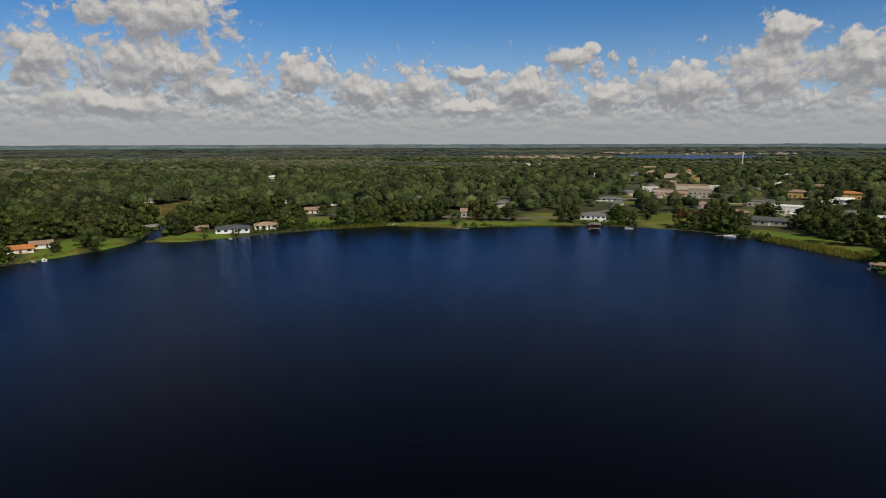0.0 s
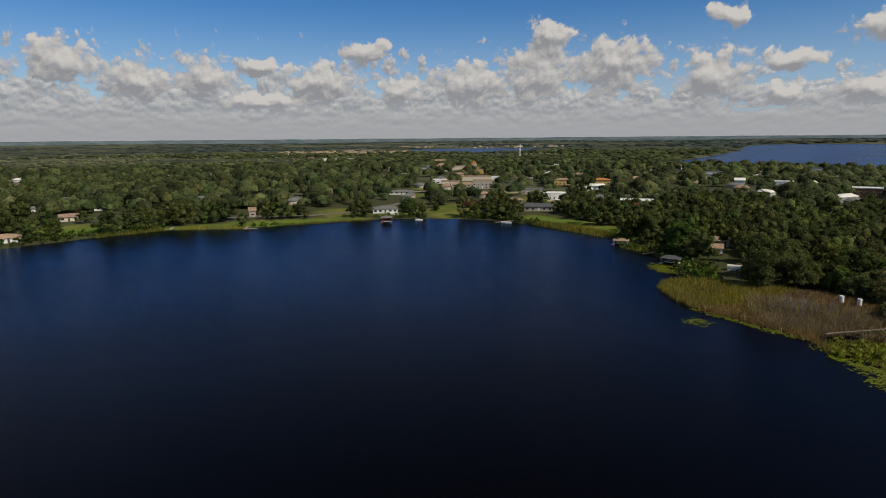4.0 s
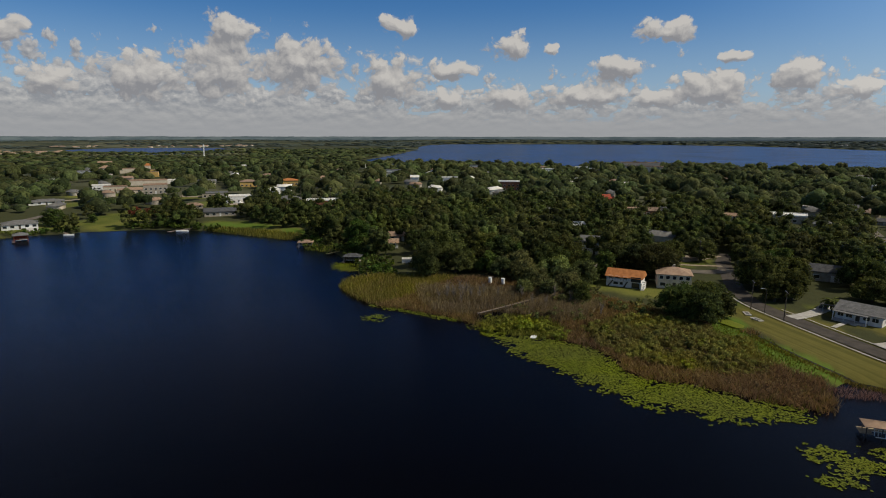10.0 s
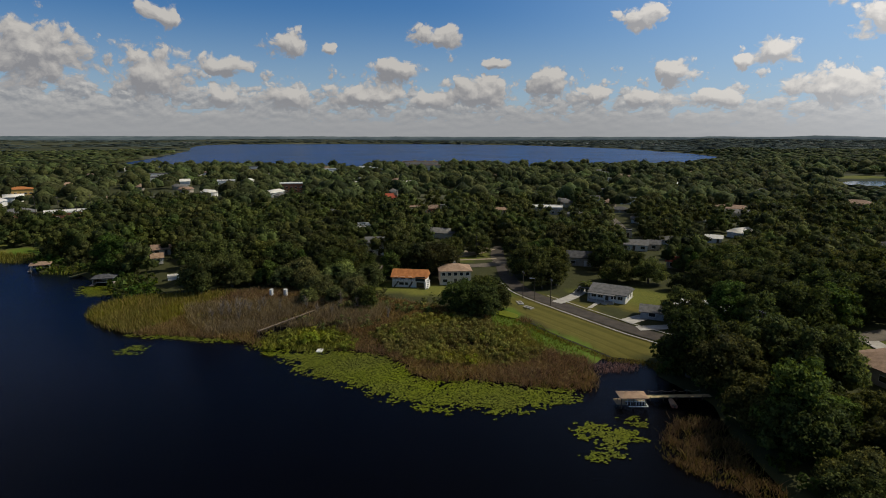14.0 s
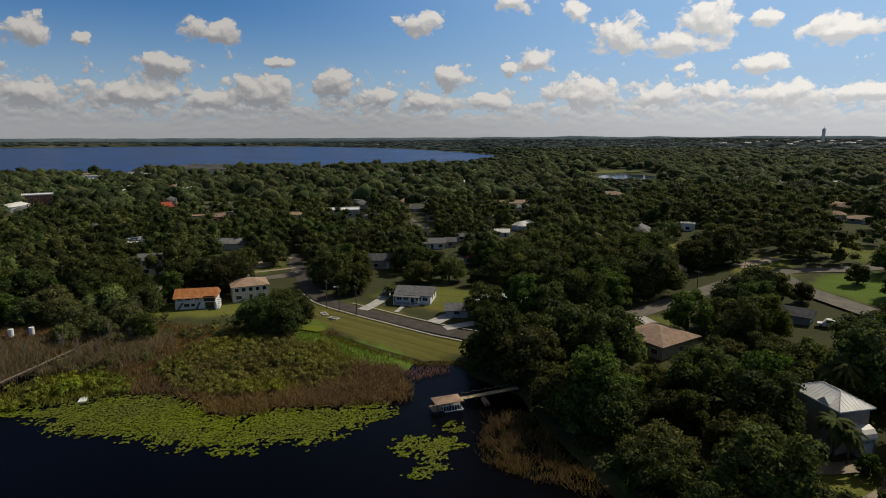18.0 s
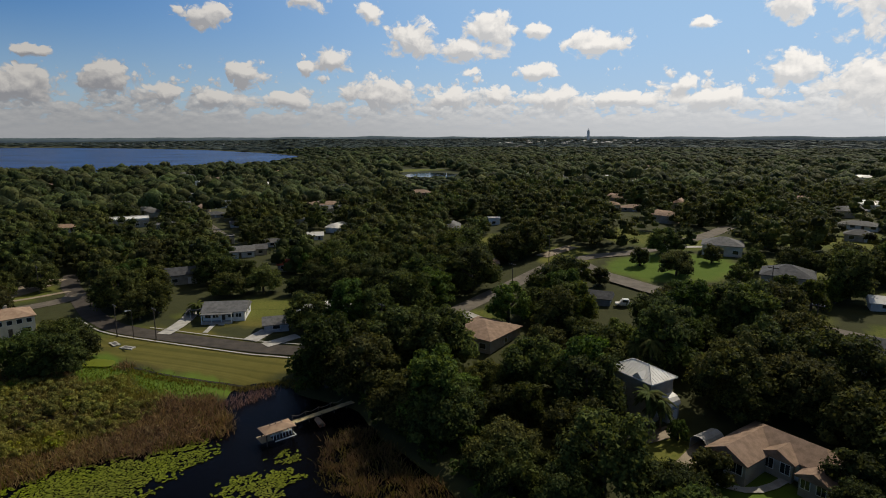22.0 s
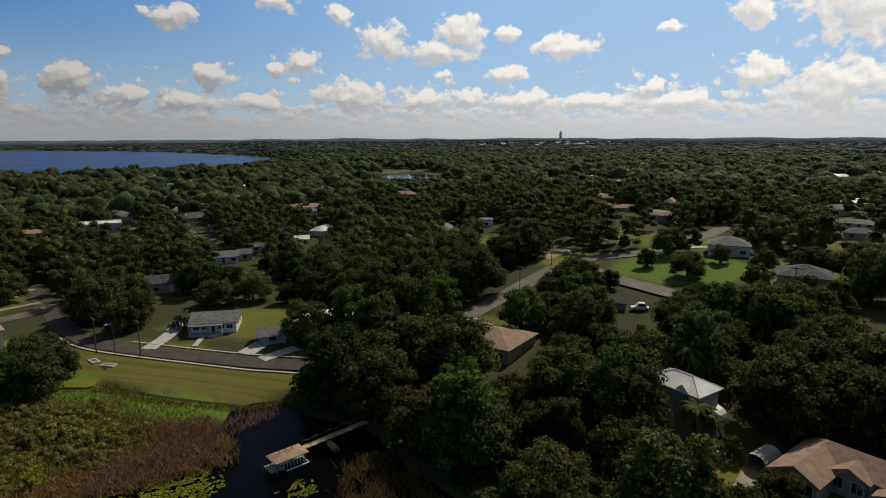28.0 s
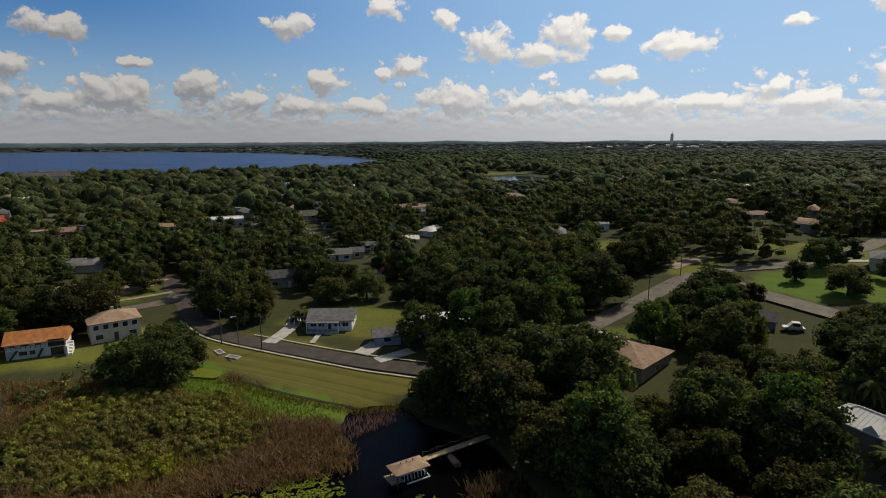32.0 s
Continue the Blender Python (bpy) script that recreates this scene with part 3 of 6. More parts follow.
    south = step(waves(x, y, 130, 11), 0.3, 0.6) * step(r, 900, 1400)
    return np.maximum(np.maximum(plain, town), south)


for name, values in (("lawn", clearing(gx, gy)), ("marsh", step(distance(gx, gy, MARSH), 3, -2)), ("lush", clearing(gx, gy, 0, LUSH)), ("plain", np.maximum(openness(gx, gy), 0.35 * step(RR, 2800, 3300)))):
    gm.attributes.new(name, "FLOAT", "POINT").data.foreach_set("value", values.ravel().astype(np.float32))
tagged(new("ground", gm), "low green land with lawns, woods and far fields", "ground", kind="structure")

ring = np.radians(np.arange(0, 360, 5))
wr = np.array([0, 200, 600, 1500, 3000, 4900.0])
wv = np.stack([np.outer(wr, np.sin(ring)), np.outer(wr, np.cos(ring)), np.zeros((len(wr), len(ring)))], -1).reshape(-1, 3)
i, j = np.meshgrid(np.arange(len(wr) - 1), np.arange(len(ring)), indexing="ij")
k = len(ring)
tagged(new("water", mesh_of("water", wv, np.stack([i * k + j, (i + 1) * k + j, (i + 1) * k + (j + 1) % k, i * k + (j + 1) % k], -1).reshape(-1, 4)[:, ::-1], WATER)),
       "dark lake water with fine ripples and a blue-tinted gloss", "lake", kind="structure")
pond = np.array([(POND_AT[0] + SMALL_POND[2] * math.cos(a) - 6 * math.sin(2 * a), POND_AT[1] + SMALL_POND[3] * math.sin(a)) for a in np.linspace(0, 2 * math.pi, 40, endpoint=False)])
pz = float(np.max(terrain(pond[:, 0], pond[:, 1]))) + 0.2
bm = bmesh.new()
bm.faces.new([bm.verts.new((x, y, pz)) for x, y in pond])
tagged(part("pond_water", bm, POND), "small grey pond among the trees", "pond", kind="structure")


def strip(name, width, line, mat, lift=0.12, label="", kind="structure", category="road"):
    """A road or path that follows the land."""
    p = np.array(line, float)
    seg = np.hypot(*np.diff(p, axis=0).T)
    along = np.concatenate([[0], np.cumsum(seg)])
    t = np.linspace(0, along[-1], max(4, int(along[-1] / 2)))
    q = np.stack([np.interp(t, along, p[:, 0]), np.interp(t, along, p[:, 1])], -1)
    for _ in range(3):
        q[1:-1] = (q[:-2] + 2 * q[1:-1] + q[2:]) / 4
    d = np.gradient(q, axis=0)
    d /= np.hypot(d[:, 0], d[:, 1])[:, None] + 1e-9
    side = np.stack([-d[:, 1], d[:, 0]], -1)
    rows = [q + side * width * s for s in (-0.5, -0.2, 0.2, 0.5)]
    v = np.stack([np.stack([r[:, 0], r[:, 1], terrain(r[:, 0], r[:, 1]) + lift], -1) for r in rows], 1)
    v[:, :, 2] = np.maximum(v[:, :, 2], v[:, :, 2].mean(1, keepdims=True))
    k = len(q)
    i, j = np.meshgrid(np.arange(k - 1), np.arange(3), indexing="ij")
    f = np.stack([i * 4 + j, (i + 1) * 4 + j, (i + 1) * 4 + j + 1, i * 4 + j + 1], -1).reshape(-1, 4)[:, ::-1]
    return tagged(new(name, mesh_of(name, v.reshape(-1, 3), f, mat, True)), label, category, kind=kind)


STREET = {"SAND": SAND, "ASPHALT": ASPHALT, "OLD_ASPHALT": OLD_ASPHALT}
for name, width, line, mat in ROADS:
    strip(name, width, line, STREET[mat], label="bare sandy strip beside a street" if mat == "SAND" else "two-lane asphalt street between lawns and trees")

# ---- trees ----
rng = np.random.default_rng(4)


def ball(level):
    bm = bmesh.new()
    bmesh.ops.create_icosphere(bm, subdivisions=level, radius=1.0)
    v = np.array([p.co[:] for p in bm.verts])
    f = np.array([[q.index for q in p.verts] for p in bm.faces])
    bm.free()
    return v, f


BALLS = {1: ball(1), 2: ball(2), 3: ball(3)}


CAP = BALLS[1][1][(BALLS[1][0][BALLS[1][1]][:, :, 2] > -0.6).all(1)]


def crown(reach, tall, lobes, leaves, level, leaf=0.55, under=0.16, rng=rng, core=0.8, ragged=0.6, loose=1.34):
    """A broad crown: many small lobes over one another, with leaf sprays standing well off them. Its foot is at z = 0 of the tree."""
    items = []
    bv = BALLS[level][0]
    bf = CAP if level == 1 else BALLS[level][1]
    spots = []
    full = min(1.0, 20.0 / lobes) ** 0.5
    for k in range(lobes):
        t = (k + rng.uniform(0.1, 0.9)) / lobes
        a = k * 2.4 + rng.uniform(-0.5, 0.5)
        out = reach * (0.78 if k % 4 else 0.40) * math.sqrt(max(0.02, 1 - ((t - 0.22) / 0.86) ** 2)) * rng.uniform(0.78, 1.16)
        size = reach * rng.uniform(0.25, 0.44) * (1.05 - 0.25 * t) * full
        spots.append((out * math.cos(a), out * math.sin(a), tall * (under + (0.84 - under) * t * rng.uniform(0.92, 1.05)), size))
    for x, y, z, s in spots:
        w = 1 + rng.normal(0, 0.13, len(bv))
        items.append((bv * w[:, None] * (s * core, s * core, s * core * 0.8) + (x, y, z), bf))
    if leaves:
        sp = np.array(spots)
        who = rng.choice(len(sp), leaves, p=sp[:, 3] ** 2 / (sp[:, 3] ** 2).sum())
        d = rng.normal(0, 1, (leaves, 3))
        d[:, 2] = np.where(d[:, 2] < -0.4, -d[:, 2], d[:, 2])
        d /= np.linalg.norm(d, axis=1)[:, None]
        c = sp[who, :3] + d * sp[who, 3:] * (1, 1, 0.85) * rng.uniform(0.84, loose, (leaves, 1))
        out = d + rng.normal(0, ragged, (leaves, 3)) + (0, 0, 0.25)
        a = np.cross(out, rng.normal(0, 1, (leaves, 3)))
        a /= np.linalg.norm(a, axis=1)[:, None] + 1e-9
        b = np.cross(out, a)
        b /= np.linalg.norm(b, axis=1)[:, None] + 1e-9
        e = leaf * rng.uniform(0.5, 1.45, (leaves, 1))
        tri = np.stack([c + a * e, c - a * e * 0.5 + b * e * 0.8, c - a * e * 0.5 - b * e * 0.8], 1).reshape(-1, 3)
        items.append((tri, np.arange(len(tri)).reshape(-1, 3)))
    return joined(items)


def dome(reach, tall, lobes, leaves, leaf, rng, level=1):
    """A closed tree top for the distance: one broad cap with lesser caps round it, open below."""
    bv, bf = BALLS[level]
    bf = bf[(bv[bf][:, :, 2] > -0.55).all(1)]
    items, tops = [], [(0.0, 0.0, tall * 0.55, reach * 0.72, tall * 0.45)]
    for k in range(lobes):
        a = k * 6.283 / max(lobes, 1) + rng.uniform(-0.5, 0.5)
        tops.append((reach * 0.55 * math.cos(a), reach * 0.55 * math.sin(a), tall * rng.uniform(0.38, 0.55), reach * rng.uniform(0.42, 0.55), tall * 0.34))
    for x, y, z, s, h in tops:
        w = 1 + 0.14 * np.sin(bv @ rng.normal(0, 4.0, 3) + rng.uniform(0, 6)) + rng.normal(0, 0.12, len(bv))
        items.append((bv * w[:, None] * (s, s, h) + (x, y, z), bf))
    if leaves:
        who = rng.integers(0, len(tops), leaves)
        d = rng.normal(0, 1, (leaves, 3))
        d[:, 2] = np.abs(d[:, 2]) * 0.9
        d /= np.linalg.norm(d, axis=1)[:, None]
        tp = np.array(tops)[who]
        c = tp[:, :3] + d * tp[:, [3, 3, 4]] * rng.uniform(0.95, 1.12, (leaves, 1))
        tri = (c[:, None] + rng.normal(0, leaf, (leaves, 3, 3))).reshape(-1, 3)
        items.append((tri, np.arange(len(tri)).reshape(-1, 3)))
    return joined(items)


def limb(a, b, ra, rb, sides=6):
    a, b = np.array(a, float), np.array(b, float)
    d = (b - a) / np.linalg.norm(b - a)
    u = np.cross(d, (0.3, 0.9, 0.2))
    u /= np.linalg.norm(u)
    w = np.cross(d, u)
    t = np.arange(sides) * 2 * math.pi / sides
    ringed = np.cos(t)[:, None] * u + np.sin(t)[:, None] * w
    v = np.concatenate([a + ringed * ra, b + ringed * rb])
    k = np.arange(sides)
    n_ = (k + 1) % sides
    return v, np.concatenate([np.stack([k, n_, sides + n_], -1), np.stack([k, sides + n_, sides + k], -1)])


def trunk(tall, reach, girth=0.4):
    items = [limb((0, 0, -0.6), (0.1, 0.05, tall * 0.3), girth * 1.3, girth * 0.85, 8), limb((0.1, 0.05, tall * 0.3), (0.2, -0.1, tall * 0.62), girth * 0.85, girth * 0.4)]
    for k in range(5):
        a = k * 1.35 + 0.4
        items.append(limb((0.1, 0.05, tall * (0.24 + 0.05 * k)), (reach * 0.55 * math.cos(a), reach * 0.55 * math.sin(a), tall * (0.5 + 0.05 * k)), girth * 0.5, girth * 0.15))
    return joined(items)


# kinds of tree: crown reach, height, leaves, material, name, label
KINDS = []
for kind, (reach, tall, lobes, leaves, mat, label) in enumerate([
        (6.5, 11.5, 34, 4000, OAK, "broad live oak with a dark green crown"), (5.6, 12.5, 32, 3600, OAK, "tall rounded oak with dense dark leaves"),
        (7.2, 11.0, 38, 4400, OAK, "wide spreading oak with grey-green leaves"), (4.6, 10.5, 26, 2900, BRIGHT, "fresh green broadleaf tree"),
        (5.2, 13.5, 32, 3700, BRIGHT, "tall green tree with a lumpy crown"), (3.6, 8.0, 18, 1700, OAK, "small rounded tree at the water's edge"),
        (5.4, 8.5, 30, 3000, OLIVE, "spreading olive-green willow at the back of the marsh"), (3.8, 7.5, 20, 2000, OLIVE, "thin olive-green tree rising from the marsh"),
        (4.4, 6.0, 20, 2200, RED_LEAVES, "low spreading tree with red-brown leaves on the lakeside lawn")]):
    KINDS.append((reach, tall, mesh_of("crown", *crown(reach, tall, lobes, int(leaves * 1.4), 1, leaf=0.28), mat, True), mesh_of("trunk", *trunk(tall, reach), BARK), label))


def tree(kind, x, y, size=1.0, turn=0.0, label=""):
    reach, tall, leaves, wood, text = KINDS[kind]
    t = new("tree", wood)
    t.matrix_basis = pose(x, y, float(terrain(x, y)), 0, 0, turn) @ Matrix.Scale(size, 4)
    c = new("crown", leaves)
    c.parent = t
    return tagged(t, label or text, "tree", "trees of the lake shore")


def scatter(r0, r1, a0, a1, gap, seed):
    """Jittered spots over a sector of the land, in metres apart."""
    g = np.random.default_rng(seed)
    lim = r1 * 1.02
    xs = np.arange(-lim, lim, gap)
    X, Y = np.meshgrid(xs, xs * 0.9)
    X = X + g.uniform(-0.42, 0.42, X.shape) * gap
    Y = Y + g.uniform(-0.42, 0.42, X.shape) * gap
    X, Y = X.ravel(), Y.ravel()
    r, a = np.hypot(X, Y), np.degrees(np.arctan2(X, Y))
    ok = (r >= r0) & (r < r1) & (a > a0) & (a < a1)
    return X[ok], Y[ok]

# ---- buildings ----
FOOT = []  # x, y, half width, half depth, height: ground kept free of trees


def box(bm, x0, x1, y0, y1, z0, z1, bevel=0.0):
    v = [bm.verts.new((x, y, z)) for z in (z0, z1) for x, y in ((x0, y0), (x1, y0), (x1, y1), (x0, y1))]
    for f in ((3, 2, 1, 0), (4, 5, 6, 7), (0, 1, 5, 4), (1, 2, 6, 5), (2, 3, 7, 6), (3, 0, 4, 7)):
        bm.faces.new([v[k] for k in f])
    return v


def boxed(name, x0, x1, y0, y1, z0, z1, mat, parent=None, label=""):
    bm = bmesh.new()
    box(bm, x0, x1, y0, y1, z0, z1)
    return part(name, bm, mat, parent, label)


def solid(bm, corners, faces):
    v = [bm.verts.new(c) for c in corners]
    for f in faces:
        bm.faces.new([v[k] for k in f])


def roof_mesh(shape, w, d, z, rise, over=0.5, thick=0.18):
    """Roof over a w x d plan whose eaves are at z; the ridge runs along x. Closed below."""
    bm = bmesh.new()
    a, b = w / 2 + over, d / 2 + over
    if shape == "flat":
        box(bm, -a + over - 0.1, a - over + 0.1, -b + over - 0.1, b - over + 0.1, z, z + 0.25)
        for x0, x1, y0, y1 in ((-w / 2 - 0.1, w / 2 + 0.1, -d / 2 - 0.1, -d / 2 + 0.2), (-w / 2 - 0.1, w / 2 + 0.1, d / 2 - 0.2, d / 2 + 0.1), (-w / 2 - 0.1, -w / 2 + 0.2, -d / 2 + 0.2, d / 2 - 0.2), (w / 2 - 0.2, w / 2 + 0.1, -d / 2 + 0.2, d / 2 - 0.2)):
            box(bm, x0, x1, y0, y1, z + 0.25, z + 0.65)
        return bm
    inset = b if shape == "hip" and a > b else (a * 0.98 if shape == "hip" else 0.0)
    e = [(-a, -b, z), (a, -b, z), (a, b, z), (-a, b, z)]
    ridge = [(-a + inset, 0, z + rise), (a - inset, 0, z + rise)]
    low = [(x, y, q - thick) for x, y, q in e]
    solid(bm, e + ridge + low, [(0, 1, 5, 4), (2, 3, 4, 5), (1, 2, 5), (3, 0, 4), (1, 0, 6, 7), (2, 1, 7, 8), (3, 2, 8, 9), (0, 3, 9, 6), (6, 9, 8, 7)])
    return bm


def window(parent, x, y, z, w, h, side, frame_mat, panes=1):
    """A framed pane proud of a wall; side: 0 front, 1 right, 2 back, 3 left."""
    turn = pose(x, y, z, 0, 0, 90 * side)
    bm = bmesh.new()
    t = 0.09
    for x0, x1, z0, z1 in ((-w / 2 - t, w / 2 + t, -t, 0), (-w / 2 - t, w / 2 + t, h, h + t), (-w / 2 - t, -w / 2, 0, h), (w / 2, w / 2 + t, 0, h)):
        box(bm, x0, x1, -0.10, 0.0, z0, z1)
    for k in range(1, panes):
        q = -w / 2 + w * k / panes
        box(bm, q - 0.03, q + 0.03, -0.08, -0.01, 0, h)
    bm.transform(turn)
    f = part("window", bm, frame_mat, parent)
    bm = bmesh.new()
    box(bm, -w / 2, w / 2, -0.05, -0.005, 0, h)
    bm.transform(turn)
    part("pane", bm, GLASS, f, "dark reflecting glass pane")
    return f


def door(parent, x, y, z, w, h, side, mat):
    bm = bmesh.new()
    box(bm, -w / 2, w / 2, -0.07, 0.0, 0, h)
    box(bm, -w / 2 - 0.1, w / 2 + 0.1, -0.05, 0.0, h, h + 0.1)
    bm.transform(pose(x, y, z, 0, 0, 90 * side))
    return part("door", bm, mat, parent)


WORDS = {}
for text, mats in (("white", (WHITE, WHITE_ROOF)), ("cream", (CREAM,)), ("beige", (BEIGE,)), ("ochre yellow", (OCHRE,)), ("red brick", (BRICK,)), ("grey", (GREY_WALL, GREY_ROOF)), ("orange tiled", (ORANGE_ROOF,)), ("tan", (TAN_ROOF,)),
                   ("brown", (BROWN_ROOF,)), ("dark", (DARK_ROOF,)), ("red", (RED_ROOF,)), ("clay red", (TILE_ROOF,))):
    for m_ in mats:
        WORDS[m_.name] = text


def building(x, y, w, d, h, turn, wall, roof, shape, base=None, windows=True, label="", name="house", pitch=None):
    z = float(np.min(terrain(np.array([x - 3, x + 3, x, x]), np.array([y, y, y - 3, y + 3])))) if base is None else base
    ob = new(name)
    ob.matrix_basis = pose(x, y, z, 0, 0, turn)
    h = h * 0.8 if math.hypot(x, y) > 300 else h
    eave = h if shape == "flat" else h * 0.66 if h < 6 else h * 0.78
    rise = h - eave + 0.4 if pitch is None else pitch
    bm = bmesh.new()
    box(bm, -w / 2, w / 2, -d / 2, d / 2, -1.5, eave - 0.02)
    if shape == "gable":
        solid(bm, [(-w / 2, -d / 2, eave - 0.02), (-w / 2, d / 2, eave - 0.02), (-w / 2, 0, eave + rise * 0.9), (w / 2, -d / 2, eave - 0.02), (w / 2, d / 2, eave - 0.02), (w / 2, 0, eave + rise * 0.9)], [(0, 1, 2)[::-1], (3, 4, 5), (0, 3, 5, 2), (4, 1, 2, 5)])
    part("wall", bm, wall, ob)
    part("roof", roof_mesh(shape, w, d, eave, rise), roof, ob)
    if windows and math.hypot(x, y) < 620:
        storeys = max(1, int(eave / 2.6))
        for s in range(storeys):
            zz = 0.9 + s * 2.7
            count = max(1, min(5, int(w / 3.2)))
            for k in range(count):
                xx = -w / 2 + w * (k + 0.5) / count
                if s == 0 and k == count // 2 and count > 1:
                    door(ob, xx, -d / 2, 0.1, 1.0, 2.05, 0, POST_WOOD if wall is not BEIGE else WHITE)
                else:
                    window(ob, xx, -d / 2, zz, min(1.7, w / count * 0.6), 1.2, 0, WHITE)
            if d > 5:
                window(ob, w / 2, 0, zz, 1.3, 1.2, 1, WHITE)
                window(ob, -w / 2, 0, zz, 1.3, 1.2, 3, WHITE)
    FOOT.append((x, y, w, d, h))
    kind_of = "two-storey " if eave > 5 else "one-storey "
    return tagged(ob, label or f"{kind_of}{WORDS[wall.name]} house with a {WORDS[roof.name]} {shape} roof", "house", "houses of the town")


# houses and halls along the shore and through the town
building(-125, 325, 18, 13, 4.5, 21, WHITE, DARK_ROOF, "hip")
building(-110, 338, 13, 10, 4.5, 18, WHITE, TAN_ROOF, "hip")
building(-144, 328, 7, 5, 3.0, 24, BRICK, BROWN_ROOF, "gable")
building(-248, 471, 10, 7, 4.0, 28, WHITE, GREY_ROOF, "gable")
building(-98, 402, 10, 7, 5.0, 14, CREAM, BROWN_ROOF, "gable")
building(-136, 462, 6, 4, 4.0, 17, WHITE, GREY_ROOF, "gable")
building(-278, 816, 9, 7, 5.0, 19, WHITE, WHITE_ROOF, "flat")
building(-129, 528, 15, 11, 4.0, 14, CREAM, GREY_ROOF, "gable")
building(-93, 452, 5, 4, 4.0, 12, WHITE, GREY_ROOF, "gable")
building(-30, 486, 12, 9, 5.0, 4, BEIGE, GREY_ROOF, "hip")
building(7, 385, 4, 3, 7.0, -1, BEIGE, BROWN_ROOF, "gable")
building(-198, 259, 10, 8, 4.0, 37, CREAM, ORANGE_ROOF, "gable")
building(-196, 270, 9, 7, 4.0, 36, WHITE, BROWN_ROOF, "gable")
building(91, 380, 16, 12, 5.0, -11, WHITE, GREY_ROOF, "hip")
building(130, 489, 21, 14, 4.0, -13, WHITE, GREY_ROOF, "hip")
building(105, 628, 8, 6, 5.0, -8, CREAM, RED_ROOF, "gable")
building(195, 582, 15, 11, 5.0, -17, WHITE, WHITE_ROOF, "flat")
building(204, 534, 23, 14, 5.0, -20, CREAM, TAN_ROOF, "hip")
building(213, 509, 18, 13, 9.0, -21, BEIGE, TAN_ROOF, "flat")
building(267, 793, 15, 11, 14.0, -18, CREAM, TAN_ROOF, "hip")
building(306, 812, 33, 14, 7.0, -20, CREAM, TAN_ROOF, "flat")
building(320, 804, 7, 5, 15.0, -21, CREAM, ORANGE_ROOF, "hip")
building(304, 745, 8, 6, 9.0, -21, OCHRE, TAN_ROOF, "flat")
building(234, 447, 19, 14, 4.0, -26, BEIGE, GREY_ROOF, "flat")
building(228, 399, 17, 13, 6.0, -28, WHITE, WHITE_ROOF, "flat")
building(186, 344, 18, 9, 5.5, -27, BEIGE, DARK_ROOF, "gable")
building(299, 512, 15, 11, 8.0, -29, OCHRE, BROWN_ROOF, "hip")
building(336, 501, 17, 13, 8.0, -33, OCHRE, ORANGE_ROOF, "hip")
building(390, 520, 10, 7, 7.0, -36, CREAM, TAN_ROOF, "hip")
building(248, 365, 17, 13, 7.0, -33, BRICK, GREY_ROOF, "hip")
building(257, 336, 23, 14, 5.0, -36, BRICK, WHITE_ROOF, "flat")
building(170, 1208, 36, 14, 6.0, -7, WHITE, WHITE_ROOF, "flat")
building(205, 1203, 37, 14, 6.0, -9, WHITE, WHITE_ROOF, "flat")
building(247, 276, 4, 3, 5.0, -39, BRICK, RED_ROOF, "gable")
building(202, 203, 7, 5, 4.0, -42, CREAM, BROWN_ROOF, "gable")
building(189, 191, 4, 3, 4.0, -42, WHITE, TAN_ROOF, "gable")
building(707, 817, 18, 13, 8.0, -40, WHITE, WHITE_ROOF, "flat")
building(522, 553, 21, 14, 6.0, -42, WHITE, GREY_ROOF, "flat")
building(463, 455, 9, 6, 7.0, -44, WHITE, WHITE_ROOF, "gable")
building(483, 422, 17, 13, 5.0, -48, WHITE, WHITE_ROOF, "flat")
building(442, 314, 19, 14, 9.0, -53, BRICK, WHITE_ROOF, "flat")
building(583, 446, 16, 12, 6.0, -52, WHITE, GREY_ROOF, "gable")
building(672, 421, 24, 14, 7.0, -57, WHITE, WHITE_ROOF, "flat")
building(749, 413, 20, 14, 7.0, -61, WHITE, WHITE_ROOF, "flat")
building(775, 342, 50, 14, 16.0, -66, CREAM, TAN_ROOF, "flat")
building(683, 551, 20, 14, 7.0, -50, WHITE, GREY_ROOF, "flat")
building(231, 118, 7, 5, 7.0, -61, WHITE, GREY_ROOF, "gable")
building(428, 213, 7, 5, 5.0, -63, CREAM, RED_ROOF, "gable")
building(357, 157, 13, 9, 5.0, -65, CREAM, TAN_ROOF, "flat")
building(361, 148, 7, 5, 6.0, -67, BRICK, BROWN_ROOF, "gable")
building(381, 143, 14, 10, 4.0, -69, CREAM, GREY_ROOF, "flat")
building(562, 115, 7, 6, 6.0, -79, CREAM, BROWN_ROOF, "gable")
building(656, 67, 14, 11, 6.0, -85, WHITE, WHITE_ROOF, "flat")
building(389, 81, 19, 14, 5.0, -79, BEIGE, WHITE_ROOF, "flat")
building(375, 61, 9, 7, 5.0, -81, BEIGE, GREY_ROOF, "hip")
building(412, 39, 11, 8, 4.0, -85, BEIGE, DARK_ROOF, "hip")
building(369, 26, 5, 4, 4.0, -87, WHITE, GREY_ROOF, "gable")
building(320, 28, 7, 5, 4.0, -86, CREAM, GREY_ROOF, "flat")
building(287, 21, 11, 8, 4.0, -87, WHITE, GREY_ROOF, "gable")
building(289, 13, 5, 4, 4.0, -89, BEIGE, GREY_ROOF, "gable")
building(306, 8, 6, 4, 4.0, -90, WHITE, GREY_ROOF, "gable")
building(319, -12, 7, 5, 4.0, -94, WHITE, WHITE_ROOF, "gable")
building(366, -8, 7, 5, 4.0, -93, WHITE, WHITE_ROOF, "flat")
